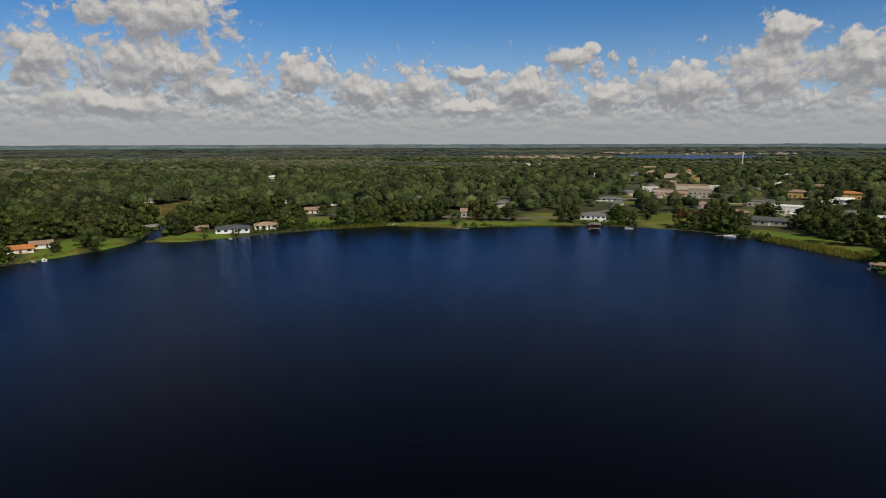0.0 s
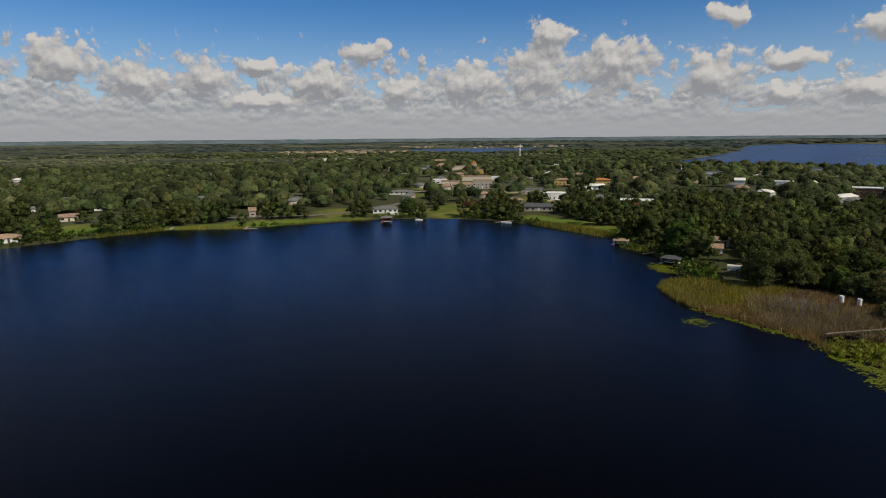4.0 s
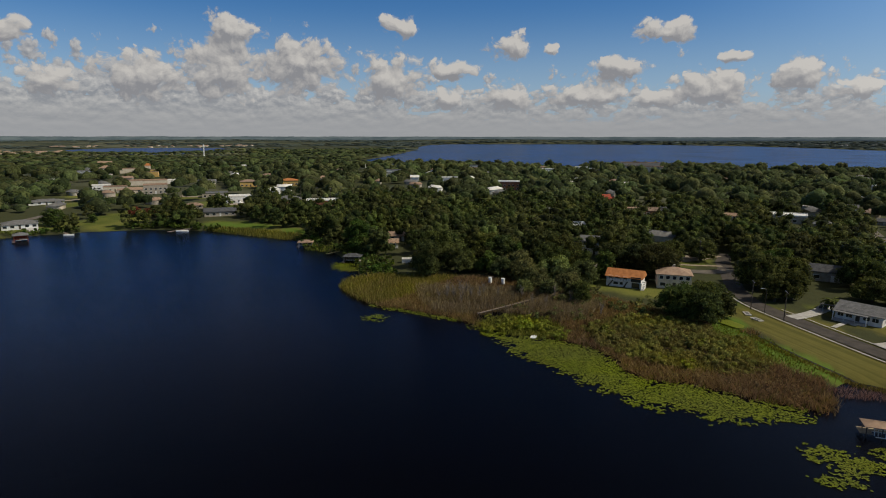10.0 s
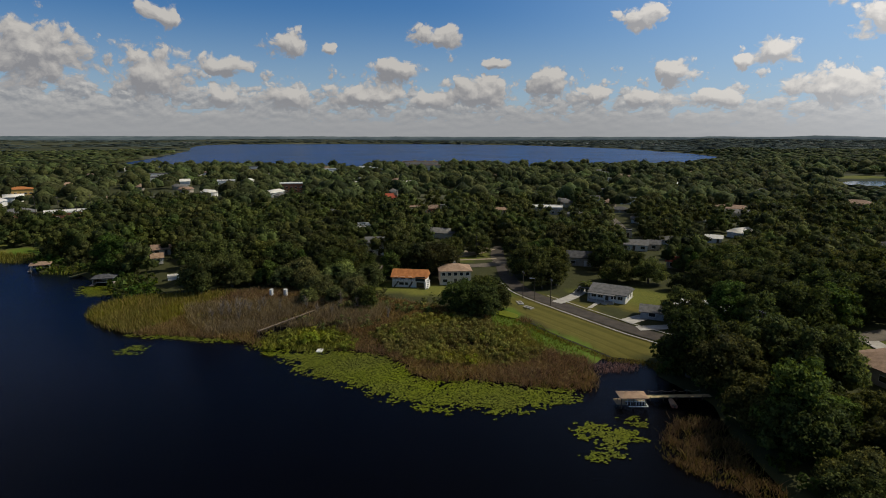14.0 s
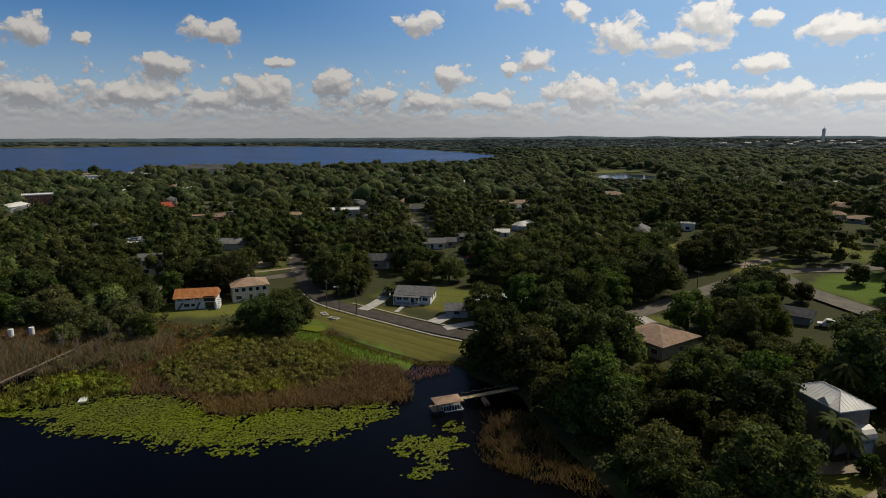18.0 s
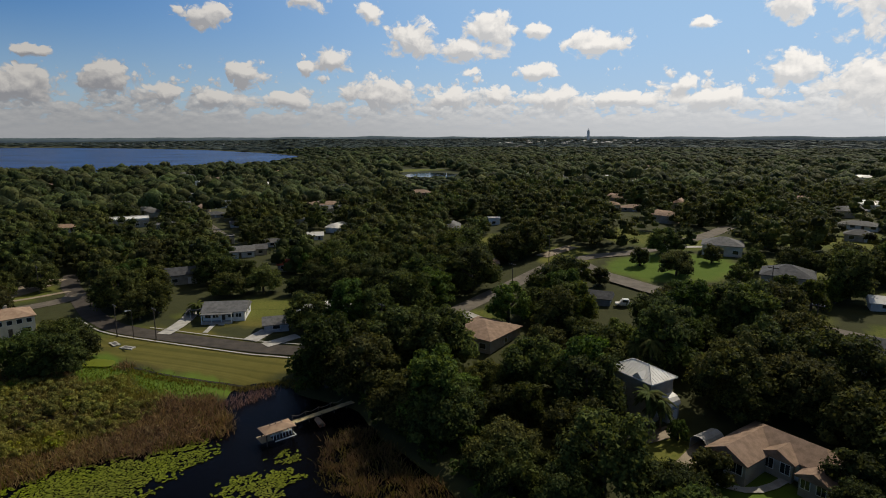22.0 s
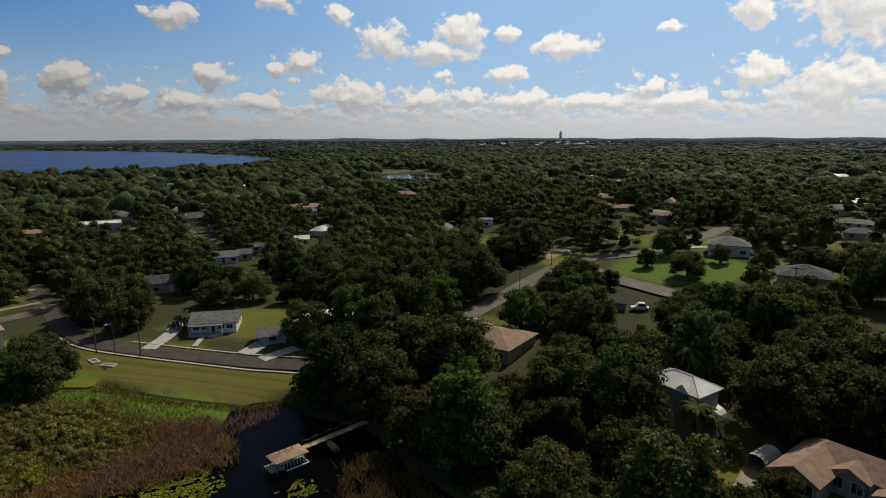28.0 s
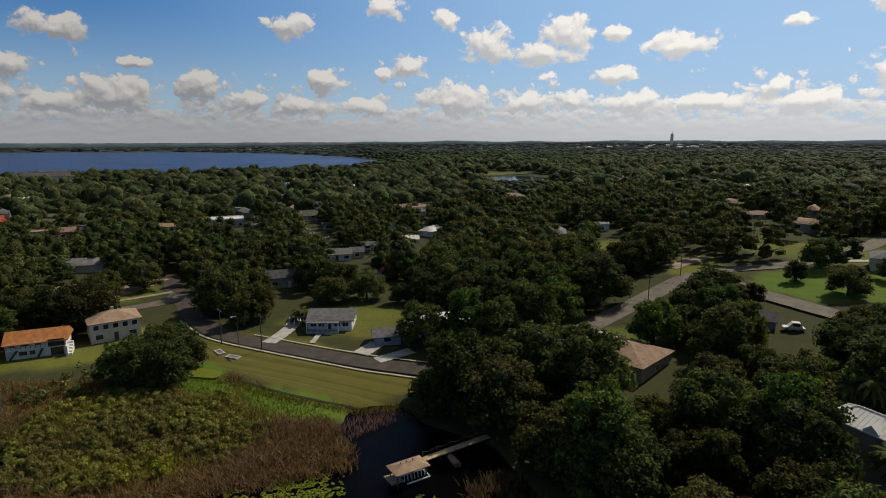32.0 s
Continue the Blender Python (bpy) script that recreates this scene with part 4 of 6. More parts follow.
building(440, -28, 24, 14, 5.0, -95, BRICK, BROWN_ROOF, "hip")
building(254, 5, 4, 3, 4.0, -91, BEIGE, RED_ROOF, "gable")
building(246, 38, 9, 6, 5.0, -81, BEIGE, DARK_ROOF, "gable")
building(440, -95, 17, 11, 6.0, -105, BRICK, BROWN_ROOF, "hip")
building(223, -63, 6, 5, 4.0, -111, BEIGE, BROWN_ROOF, "hip")
building(299, -95, 6, 5, 4.0, -112, WHITE, WHITE_ROOF, "flat")
building(316, -171, 8, 6, 4.0, -123, BEIGE, TAN_ROOF, "hip")
building(299, -173, 12, 9, 4.0, -125, BEIGE, BROWN_ROOF, "hip")
building(196, -136, 12, 10, 5.4, -133, CREAM, GREY_ROOF, "hip", label="cream house with a grey hipped roof beside a bright green lawn")
building(158, -123, 12, 11, 5.8, -139, BEIGE, DARK_ROOF, "hip")
building(111, -97, 9, 7, 6.0, -147, GREY_WALL, DARK_ROOF, "gable")
building(199, -201, 9, 6, 4.0, -143, BEIGE, GREY_ROOF, "hip")
building(134, -126, 6, 4, 3.0, -132, WHITE, WHITE_ROOF, "gable")
building(125, -135, 13, 9, 5.2, -148, BEIGE, GREY_ROOF, "hip")
FOOT[-1] = (125, -135, 12, 8, 25)
building(189, 9, 6, 5, 3.2, -90, GREY_WALL, GREY_ROOF, "gable")
building(195, -4, 14, 11, 4.0, -95, WHITE, WHITE_ROOF, "gable")
building(606, -855, 63, 14, 8.0, -147, WHITE, WHITE_ROOF, "flat")
building(561, -691, 50, 14, 6.0, -143, BRICK, WHITE_ROOF, "flat")
building(471, 63, 8, 6, 5.0, -83, WHITE, GREY_ROOF, "gable")
building(334, 1007, 19, 12, 10, -17, CREAM, TAN_ROOF, "gable")
building(295, 724, 12, 7, 7, -28, OCHRE, TAN_ROOF, "flat")
building(198, 557, 18, 11, 5, -22, CREAM, BROWN_ROOF, "flat")
building(243, 604, 35, 14, 5.5, -22, CREAM, TAN_ROOF, "flat")
building(249, 829, 30, 14, 5, -11, GREY_WALL, GREY_ROOF, "flat")
building(267, 599, 16, 10, 4.5, -29, WHITE, WHITE_ROOF, "flat")
building(190, 389, 11, 7, 4.2, -21, BEIGE, BROWN_ROOF, "hip")
building(176, 1241, 47, 14, 6, -3, WHITE, WHITE_ROOF, "flat")
building(210, 1238, 44, 14, 6, -2, WHITE, WHITE_ROOF, "flat")
building(380, 613, 15, 9, 6, -35, CREAM, BROWN_ROOF, "hip")
building(475, 509, 14, 8, 6, -43, WHITE, GREY_ROOF, "flat")
building(414, 205, 10, 6, 5, -58, BRICK, RED_ROOF, "gable")
building(757, 332, 53, 14, 11, -69, CREAM, TAN_ROOF, "flat")
building(717, 391, 23, 14, 7, -61, WHITE, WHITE_ROOF, "flat")
building(640, 401, 25, 14, 6, -54, WHITE, WHITE_ROOF, "flat")
building(650, 521, 22, 14, 5, -56, CREAM, TAN_ROOF, "flat")
building(472, 282, 10, 6, 4.5, -58, WHITE, GREY_ROOF, "gable")
building(941, 341, 58, 14, 6, -77, CREAM, GREY_ROOF, "flat")
building(376, 107, 7, 5, 4.5, -75, WHITE, TAN_ROOF, "gable")
building(240, 98, 11, 7, 3.4, -65, BRICK, BROWN_ROOF, "gable")
FOOT[-1] = (240, 98, 11, 7, 25)
building(680, 209, 20, 13, 5, -65, CREAM, BROWN_ROOF, "hip")
building(219, -227, 14, 9, 4, -151, WHITE, GREY_ROOF, "hip")
building(187, 121, 9, 6, 4.0, -51, BRICK, ORANGE_ROOF, "hip", label="low brick house with a rust-orange roof behind willows")

# ---- houses near the lake, one by one ----


def gable_roof(w, d, z, rise, over, m):
    bm = roof_mesh("gable", w, d, z, rise, over)
    bm.transform(m)
    return bm


def ground_at(x, y):
    return float(terrain(x, y))


# two-storey white house with orange tiles and a dark outside stair
h = building(194.7, 84.9, 11, 8, 5.9, -76, WHITE, ORANGE_ROOF, "gable", windows=False, label="two-storey white stucco house with an orange tiled roof")
for k, (a, b) in enumerate((((-5.0, 0.1), (-3.0, 2.5)), ((0.0, 0.1), (1.6, 2.5)))):
    bm = bmesh.new()
    solid(bm, [(a[0], -4.5, a[1]), (a[0] + 0.5, -4.5, a[1]), (b[0], -4.5, b[1]), (b[0] - 0.5, -4.5, b[1]), (a[0], -4.12, a[1]), (a[0] + 0.5, -4.12, a[1]), (b[0], -4.12, b[1]), (b[0] - 0.5, -4.12, b[1])],
          [(0, 1, 2, 3), (7, 6, 5, 4), (0, 4, 5, 1), (1, 5, 6, 2), (2, 6, 7, 3), (3, 7, 4, 0)])
    part("stair", bm, POST_WOOD, h, "dark outside stair")
for x_, z_, w_, h_ in ((-4.2, 3.2, 1.1, 0.9), (-1.9, 3.2, 1.4, 0.9), (0.5, 3.2, 1.1, 0.9), (-2.4, 0.9, 1.5, 1.0), (-0.7, 0.9, 1.0, 1.0), (4.4, 3.1, 1.3, 1.1)):
    window(h, x_, -4.0, z_, w_, h_, 0, WHITE)
window(h, 5.5, -1.2, 3.2, 1.2, 1.1, 1, WHITE)
window(h, 5.5, 1.6, 0.9, 1.2, 1.1, 1, WHITE)
boxed("balcony", -5.2, 1.9, -4.9, -4.02, 2.5, 2.68, WHITE, h)
for k in range(9):
    boxed("baluster", -5.15 + 0.87 * k, -5.07 + 0.87 * k, -4.88, -4.8, 2.68, 3.45, POST_WOOD, h)
boxed("balcony_rail", -5.2, 1.9, -4.9, -4.78, 3.45, 3.55, POST_WOOD, h)
boxed("loggia", 2.3, 5.3, -4.35, -4.02, 2.5, 4.3, GLASS, h, "dark recessed upper loggia")
boxed("garage_door", 2.6, 5.0, -4.12, -4.02, 0.1, 2.1, GLASS, h, "wide dark garage door")
boxed("pier", 5.55, 5.95, -6.0, -4.02, -0.5, 2.6, WHITE, h)
bm = bmesh.new()
for k in range(5):
    box(bm, 5.6, 6.6, -5.5 + 0.9 * k, -4.6 + 0.9 * k, -0.8, 0.5 + 0.5 * k)
part("side_steps", bm, WHITE, h, "white outside steps at the gable")

h.matrix_basis = h.matrix_basis @ Matrix.Diagonal((1.0, 0.85, 0.85, 1.0))

# tan house with a hipped roof
h = building(204, 73, 11.5, 10, 6.6, -64, CREAM, TAN_ROOF, "hip", label="two-storey cream house with a tan hipped roof")
boxed("chimney", -0.5, 0.5, 0.4, 1.3, 5.4, 7.6, BEIGE, h)
for k in range(5):
    window(h, -4.4 + 2.2 * k, -5.0, 3.4, 1.2, 1.2, 0, WHITE)

h.matrix_basis = h.matrix_basis @ Matrix.Scale(0.9, 4)

# white bungalow with a porch, its gable to the sun
h = building(203, 21.5, 11.5, 9.5, 4.4, -99, WHITE, GREY_ROOF, "gable", windows=False, label="white one-storey bungalow with a grey shingle roof")
for k in range(5):
    window(h, -4.3 + 2.1 * k, -4.75, 1.2, 1.5, 1.1, 0, WHITE, 2) if k != 2 else door(h, -0.1, -4.75, 0.5, 1.0, 2.05, 0, POST_WOOD)
window(h, -5.75, -2.0, 1.2, 1.0, 1.1, 3, WHITE)
window(h, 5.75, -1.6, 1.1, 1.1, 1.3, 1, WHITE)
window(h, 5.75, 1.8, 1.1, 1.1, 1.3, 1, WHITE)
boxed("porch_roof", -5.9, 2.6, -7.0, -4.6, 2.6, 2.8, GREY_ROOF, h)
for k in range(4):
    boxed("porch_post", -5.7 + 2.7 * k, -5.5 + 2.7 * k, -6.9, -6.7, -0.4, 2.6, WHITE, h)
bm = bmesh.new()
for k in range(4):
    box(bm, -0.9, 0.7, -7.0 - 0.32 * (k + 1), -7.0 - 0.32 * k, -0.6, 0.4 - 0.18 * k)
part("steps", bm, CONCRETE, h)
boxed("porch_floor", -5.8, 2.5, -7.0, -4.76, -0.6, 0.4, CONCRETE, h)
boxed("carport_roof", -10.5, -5.95, -1.0, 4.4, 2.5, 2.75, GREY_ROOF, h)
for x_, y_ in ((-10.3, -0.8), (-10.3, 4.1)):
    boxed("carport_post", x_, x_ + 0.15, y_, y_ + 0.15, -0.6, 2.5, WHITE, h)

h.matrix_basis = h.matrix_basis @ Matrix.Scale(0.93, 4)

# brown roofed house by the street
building(163, -38, 12, 13, 4.8, -145, BEIGE, BROWN_ROOF, "hip", label="beige one-storey house with a brown hipped shingle roof")

# tall house under a white metal roof, with a lower roof over its ground floor
h = building(121.1, -51.2, 9, 5.6, 9.4, 14, BEIGE, WHITE_ROOF, "hip", label="tall beige house with a bright white metal roof", pitch=1.7)
FOOT[-1] = (121.1, -51.2, 5, 6, 10)
bm = bmesh.new()
arch = [(-6.3, 3.1), (-6.05, 3.75), (-5.5, 4.25), (-4.52, 4.6)]
for (x0, z0), (x1, z1) in zip(arch, arch[1:]):
    solid(bm, [(x0, -2.9, z0), (x0, 0.3, z0), (x1, 0.3, z1), (x1, -2.9, z1), (x0, -2.9, z0 - 0.12), (x0, 0.3, z0 - 0.12), (x1, 0.3, z1 - 0.12), (x1, -2.9, z1 - 0.12)], [(0, 1, 2, 3), (7, 6, 5, 4), (0, 4, 5, 1), (1, 5, 6, 2), (3, 7, 4, 0)])
part("lower_roof", bm, WHITE_ROOF, h, "curved white metal lower roof")
boxed("porch_room", -6.1, -4.51, -2.7, 0.1, -1.0, 3.0, GREY_WALL, h)
boxed("garage_door", -6.16, -6.11, -2.3, -0.3, -0.2, 2.3, WHITE, h)
part("dormer_roof", gable_roof(2.2, 1.7, 7.5, 0.9, 0.15, pose(-1.9, 2.0, 0.1, 0, 0, 90)), WHITE_ROOF, h)
seams, top = [], 7.36
for k in range(15):
    q = -4.55 + 0.65 * k
    f_ = min(1.0, (5.0 - abs(q)) / 3.3)
    for s_ in (-1, 1):
        seams.append(limb((q, 3.28 * s_, top), (q, 3.3 * s_ * (1 - f_), top + 1.7 * f_), 0.035, 0.035, 4))
for k in range(9):
    q = -2.6 + 0.65 * k
    f_ = 1 - abs(q) / 3.3
    for s_ in (-1, 1):
        seams.append(limb((4.98 * s_, q, top), ((5.0 - 3.3 * f_) * s_, q, top + 1.7 * f_), 0.035, 0.035, 4))
for s_ in (-1, 1):
    for q in (-3.3, 3.3):
        seams.append(limb((5.0 * s_, q, top), (1.7 * s_, 0, top + 1.72), 0.08, 0.08, 4))
seams.append(limb((-1.7, 0, top + 1.72), (1.7, 0, top + 1.72), 0.09, 0.09, 4))
cap = new("roof_seams", mesh_of("roof_seams", *joined(seams), WHITE_ROOF))
cap.parent = h

# rambling brown-roofed house with gabled wings round a small lawn
h = building(98.8, -61.6, 14.5, 6.6, 4.4, 197, BEIGE, BROWN_ROOF, "hip", base=3.1, label="rambling beige house with brown shingle roofs and gabled wings")
for name, x_, w_, depth, eave, rise in (("gabled_wing", -4.5, 5.6, 6.1, 2.8, 1.7), ("entry_gable", -0.2, 4.2, 0.6, 2.9, 1.3), ("small_wing", 5.3, 3.7, 2.1, 2.6, 1.1)):
    wing = boxed(name, x_ - w_ / 2, x_ + w_ / 2, -3.8 - depth, -3.7, -1.5, eave - 0.02, BEIGE, h)
    bm = gable_roof(depth + 2.8, w_, eave, rise, 0.5, pose(x_, -3.8 - depth / 2 + 1.4, 0, 0, 0, 90))
    part("wing_roof", bm, BROWN_ROOF, wing)
    bm = bmesh.new()
    yf = -3.8 - depth
    solid(bm, [(x_ - w_ / 2, yf, eave - 0.02), (x_ + w_ / 2, yf, eave - 0.02), (x_, yf, eave + rise * 0.86), (x_ - w_ / 2, yf + 0.3, eave - 0.02), (x_ + w_ / 2, yf + 0.3, eave - 0.02), (x_, yf + 0.3, eave + rise * 0.86)], [(0, 1, 2), (5, 4, 3), (0, 2, 5, 3), (2, 1, 4, 5)])
    part("gable", bm, BEIGE, wing)
    for q in (-0.27, 0.27):
        window(wing, x_ + q * w_, yf, 0.9, w_ * 0.3, 1.5, 0, WHITE, 2)
FOOT.append((100.5, -56.5, 7, 7, 5))
FOOT[-2] = (98.8, -61.6, 14.5, 7.0, 25)
FOOT.append((108.5, -47, 7, 9, 9))

building(173, 165, 5, 2.4, 1.2, -45, WHITE, WHITE_ROOF, "flat", windows=False, label="low white garden pavilion on a lakeside lawn", name="pavilion")

# arched metal carport
carport = new("carport")
carport.matrix_basis = pose(107.4, -53.9, ground_at(107.4, -53.9), 0, 0, -165) @ Matrix.Diagonal((0.8, 0.72, 0.8, 1.0))
bm = bmesh.new()
prev = None
for x_, z_ in ((-1.75, -0.3), (-1.75, 1.7), (-1.15, 2.4), (0.0, 2.72), (1.15, 2.4), (1.75, 1.7), (1.75, -0.3)):
    ringv = [bm.verts.new((x_ * q, yy, z_ - (1 - q) * 1.2)) for yy in (-3.2, 3.2) for q in (1.0, 0.965)]
    if prev:
        for q in ((0, 2), (1, 3), (0, 1), (2, 3)):
            bm.faces.new((prev[q[0]], prev[q[1]], ringv[q[1]], ringv[q[0]]))
    prev = ringv
part("shell", bm, CONCRETE, carport, "pale folded metal shell")
for q in range(5):
    boxed("rib", -1.68, 1.68, -3.1 + 1.53 * q, -3.04 + 1.53 * q, 1.62, 1.68, GREY_ROOF, carport)
tagged(carport, "pale grey metal carport with folded sides beside a drive", "carport")
FOOT.append((107.4, -53.9, 4, 6, 3))


# ---- at the water ----
def boathouse(x, y, turn, w, d, eave, rise, roof, post_mat, walls=None, label=""):
    b = new("boathouse")
    b.matrix_basis = pose(x, y, 0, 0, 0, turn)
    part("roof", roof_mesh("hip", w, d, eave, rise, 0.5), roof, b)
    for px in (-w / 2 + 0.15, w / 2 - 0.15):
        for py in (-d / 2 + 0.15, 0, d / 2 - 0.15):
            part("post", bar((px, py, -2.6), (px, py, eave - 0.15), 0.11), post_mat, b)
    bm = bmesh.new()
    for k in range(int((d + 1.6) / 0.32)):
        q = -d / 2 - 0.8 + 0.32 * k
        box(bm, -w / 2 - 0.9, -w / 2 + 0.5, q, q + 0.29, 0.55, 0.62)
    for k in range(int(w / 0.32)):
        q = -w / 2 + 0.5 + 0.32 * k
        box(bm, q, q + 0.29, d / 2 - 0.5, d / 2 + 0.9, 0.55, 0.62)
    part("deck", bm, PLANK, b, "weathered plank deck")
    part("lift_beam", bar((-w / 2 + 0.9, -d / 2 + 0.4, 1.3), (w / 2 - 0.3, -d / 2 + 0.4, 1.3), 0.1), WHITE, b, "white boat lift beam")
    part("lift_beam", bar((-w / 2 + 0.9, d / 2 - 0.9, 1.3), (w / 2 - 0.3, d / 2 - 0.9, 1.3), 0.1), WHITE, b, "white boat lift beam")
    if walls:
        for x0, x1, y0, y1 in ((-w / 2, w / 2, d / 2 - 0.12, d / 2), (-w / 2, -w / 2 + 0.12, -d / 2, d / 2 - 0.12), (w / 2 - 0.12, w / 2, -d / 2, d / 2 - 0.12)):
            boxed("wall_panel", x0, x1, y0, y1, 0.7, eave - 0.3, walls, b)
    return tagged(b, label, "boathouse", "boathouses on the lake")


def bar(a, b, r, sides=6):
    v, f = limb(a, b, r, r, sides)
    bm = bmesh.new()
    vs = [bm.verts.new(p) for p in v]
    for q in f:
        bm.faces.new([vs[k] for k in q])
    bm.faces.new(vs[:sides][::-1])
    bm.faces.new(vs[sides:])
    return bm


def pier(x0, y0, x1, y1, width, z, label, rails=False, mat=PLANK):
    p = new("pier")
    length = math.hypot(x1 - x0, y1 - y0)
    p.matrix_basis = pose(x0, y0, 0, 0, 0, math.degrees(math.atan2(y1 - y0, x1 - x0)))
    g = random.Random(int(length * 10))
    bm = bmesh.new()
    k = 0.0
    while k < length:
        e = g.uniform(-0.05, 0.05)
        box(bm, k, k + 0.27, -width / 2 + e, width / 2 + e, z - 0.05, z + g.uniform(0, 0.02))
        k += 0.3
    part("planks", bm, mat, p)
    for s in (-1, 1):
        boxed("beam", 0, length, s * width * 0.4 - 0.06, s * width * 0.4 + 0.06, z - 0.22, z - 0.052, POST_WOOD, p)
        for q in np.arange(0.3, length, 2.6):
            part("post", bar((q, s * width * 0.5, -2.2), (q, s * width * 0.5, z + (1.0 if rails and s > 0 else 0.15)), 0.08), POST_WOOD, p)
    if rails:
        hold = list(np.arange(0.3, length, 2.6))
        for q0, q1 in zip(hold, hold[1:]):
            drop = [(q0 + (q1 - q0) * t_, width * 0.5, z + 0.95 - 1.4 * t_ * (1 - t_)) for t_ in (0, 0.25, 0.5, 0.75, 1.0)]
            rope = new("rope", mesh_of("rope", *joined([limb(m0, m1, 0.035, 0.035, 4) for m0, m1 in zip(drop, drop[1:])]), PLANK))
            rope.parent = p
    return tagged(p, label, "pier", "piers on the lake")


b = new("boathouse")
b.matrix_basis = pose(134.9, 10.2, 0, 0, 0, -68)
roof_ = part("roof", roof_mesh("hip", 4.7, 2.5, 2.35, 0.55, 0.4, 0.12), TAN_ROOF, b)
for k in range(3):
    part("vent", bar((-1.1 + 1.0 * k, 0.25, 2.7), (-1.1 + 1.0 * k, 0.25, 3.12), 0.09), GREY_ROOF, roof_, "small grey roof vent")
part("ridge_cap", bar((-1.1, 0, 2.9), (1.1, 0, 2.9), 0.06), TAN_ROOF, roof_)
for px in (-2.3, 0.0, 2.3):
    for py in (-1.15, 1.15):
        part("post", bar((px, py, -2.6), (px, py, 2.28), 0.09), POST_WOOD, b)
tan_boards = mottled("tan_boards", (0.30, 0.22, 0.13), (0.52, 0.39, 0.24), 1.2, spread=0.3)
bm = bmesh.new()
for k in range(13):
    box(bm, -3.1 + 0.15 * k, -2.97 + 0.15 * k, -0.9, 1.7, 0.69, 0.76)
part("end_deck", bm, tan_boards, b, "pale board deck at the end")
bm = bmesh.new()
for k in range(25):
    box(bm, -1.14 + 0.16 * k, -1.0 + 0.16 * k, 0.75, 1.7, 0.69, 0.76)
part("side_deck", bm, tan_boards, b, "pale board walk behind the slip")
for y_, z_ in ((-1.75, 0.75), (0.45, 0.75)):
    part("lift_beam", bar((-1.1, y_, z_), (2.6, y_, z_), 0.1), WHITE, b, "white boat lift beam")
part("lift_beam", bar((2.6, -1.75, 0.75), (2.6, 0.45, 0.75), 0.1), WHITE, b, "white boat lift beam")
for k in range(7):
    part("lift_rail", bar((-1.0 + 0.55 * k, -0.75, 0.5), (-1.0 + 0.55 * k, -0.55, 1.75), 0.06), WHITE, b, "white upright of the boat lift")
part("lift_rail", bar((-1.1, -0.6, 1.7), (2.5, -0.6, 1.7), 0.06), WHITE, b, "white rail of the boat lift")
tagged(b, "open boathouse with tan shingle roof and white boat lift", "boathouse", "boathouses on the lake")
pier(138.9, 7.5, 144.0, -3.7, 1.2, 0.75, "narrow plank pier with a rope rail from the boathouse ashore", True, tan_boards)
boathouse(83, 340.5, -10, 5.6, 6.0, 3.6, 1.2, GREY_ROOF, BRICK, RED_ROOF, label="red boathouse with a grey roof standing in the lake")
pier(83, 344, 84, 360, 1.4, 0.8, "plank pier from the red boathouse to the lawn")
boathouse(169, 229, -40, 6.2, 5, 2.6, 0.9, BROWN_ROOF, WHITE, label="white boathouse with a brown roof at the wooded shore")
boathouse(163, 187, -52, 6.4, 5.2, 2.8, 1.0, DARK_ROOF, POST_WOOD, BEIGE, label="dark-roofed boathouse among lily leaves")
pier(164, 206, 181, 209, 1.3, 0.7, "yellowish wooden pier over the reeds", mat=mottled("yellow_planks", (0.30, 0.24, 0.08), (0.46, 0.38, 0.14), 1.2))
pier(139, 102, 164, 98.5, 0.6, 1.8, "long narrow boardwalk across the brown marsh", mat=OLD_PLANK)
pier(3, 342, 4, 352, 1.5, 0.8, "short wooden pier on the far shore")
pier(1, 342, 9, 341.4, 1.8, 0.8, "wooden swimming platform on the far shore")
pier(-37.4, 354, -36.5, 372, 1.4, 0.8, "plank pier leading down from the lawn")
pier(142, 314.5, 156, 318, 1.8, 0.8, "low pale pier with a moored boat")
pier(-183, 245, -178, 240, 1.4, 0.7, "small pier by the lawn")
pier(-120, 307, -117, 301, 1.4, 0.7, "small pier below the white house")
pier(104, 352, 104.5, 346, 1.3, 0.7, "small pier on the far shore")


def boat(x, y, turn, size, mat, label):
    b = new("boat")
    b.matrix_basis = pose(x, y, 0.05, 0, 0, turn) @ Matrix.Scale(size, 4)
    bm = bmesh.new()
    sect = []
    for t_ in (0, 0.3, 0.6, 0.85, 1.0):
        wd = 1.0 * (1 - max(0, t_ - 0.35) ** 2 * 2.2)
        sect.append([bm.verts.new((wd * sx, -2.4 + 4.8 * t_, sz + 0.25 * t_ * t_)) for sx, sz in ((-1, 0.55), (-0.75, -0.15), (0.75, -0.15), (1, 0.55), (0.85, 0.5), (0.65, 0.1), (-0.65, 0.1), (-0.85, 0.5))])
    for s0_, s1_ in zip(sect, sect[1:]):
        for k in range(8):
            bm.faces.new((s0_[k], s0_[(k + 1) % 8], s1_[(k + 1) % 8], s1_[k]))
    bm.faces.new(sect[0][::-1])
    bm.faces.new(sect[-1])
    part("hull", bm, mat, b)
    for q in (-1.0, 0.5):
        boxed("bench", -0.7, 0.7, q, q + 0.35, 0.3, 0.36, PLANK, b)
    boxed("motor", -0.2, 0.2, -2.8, -2.42, 0.2, 0.9, POST_WOOD, b)
    return tagged(b, label, "boat")


boat(149, 313.5, 70, 1.3, WHITE, "white motor boat moored at a pale pier")
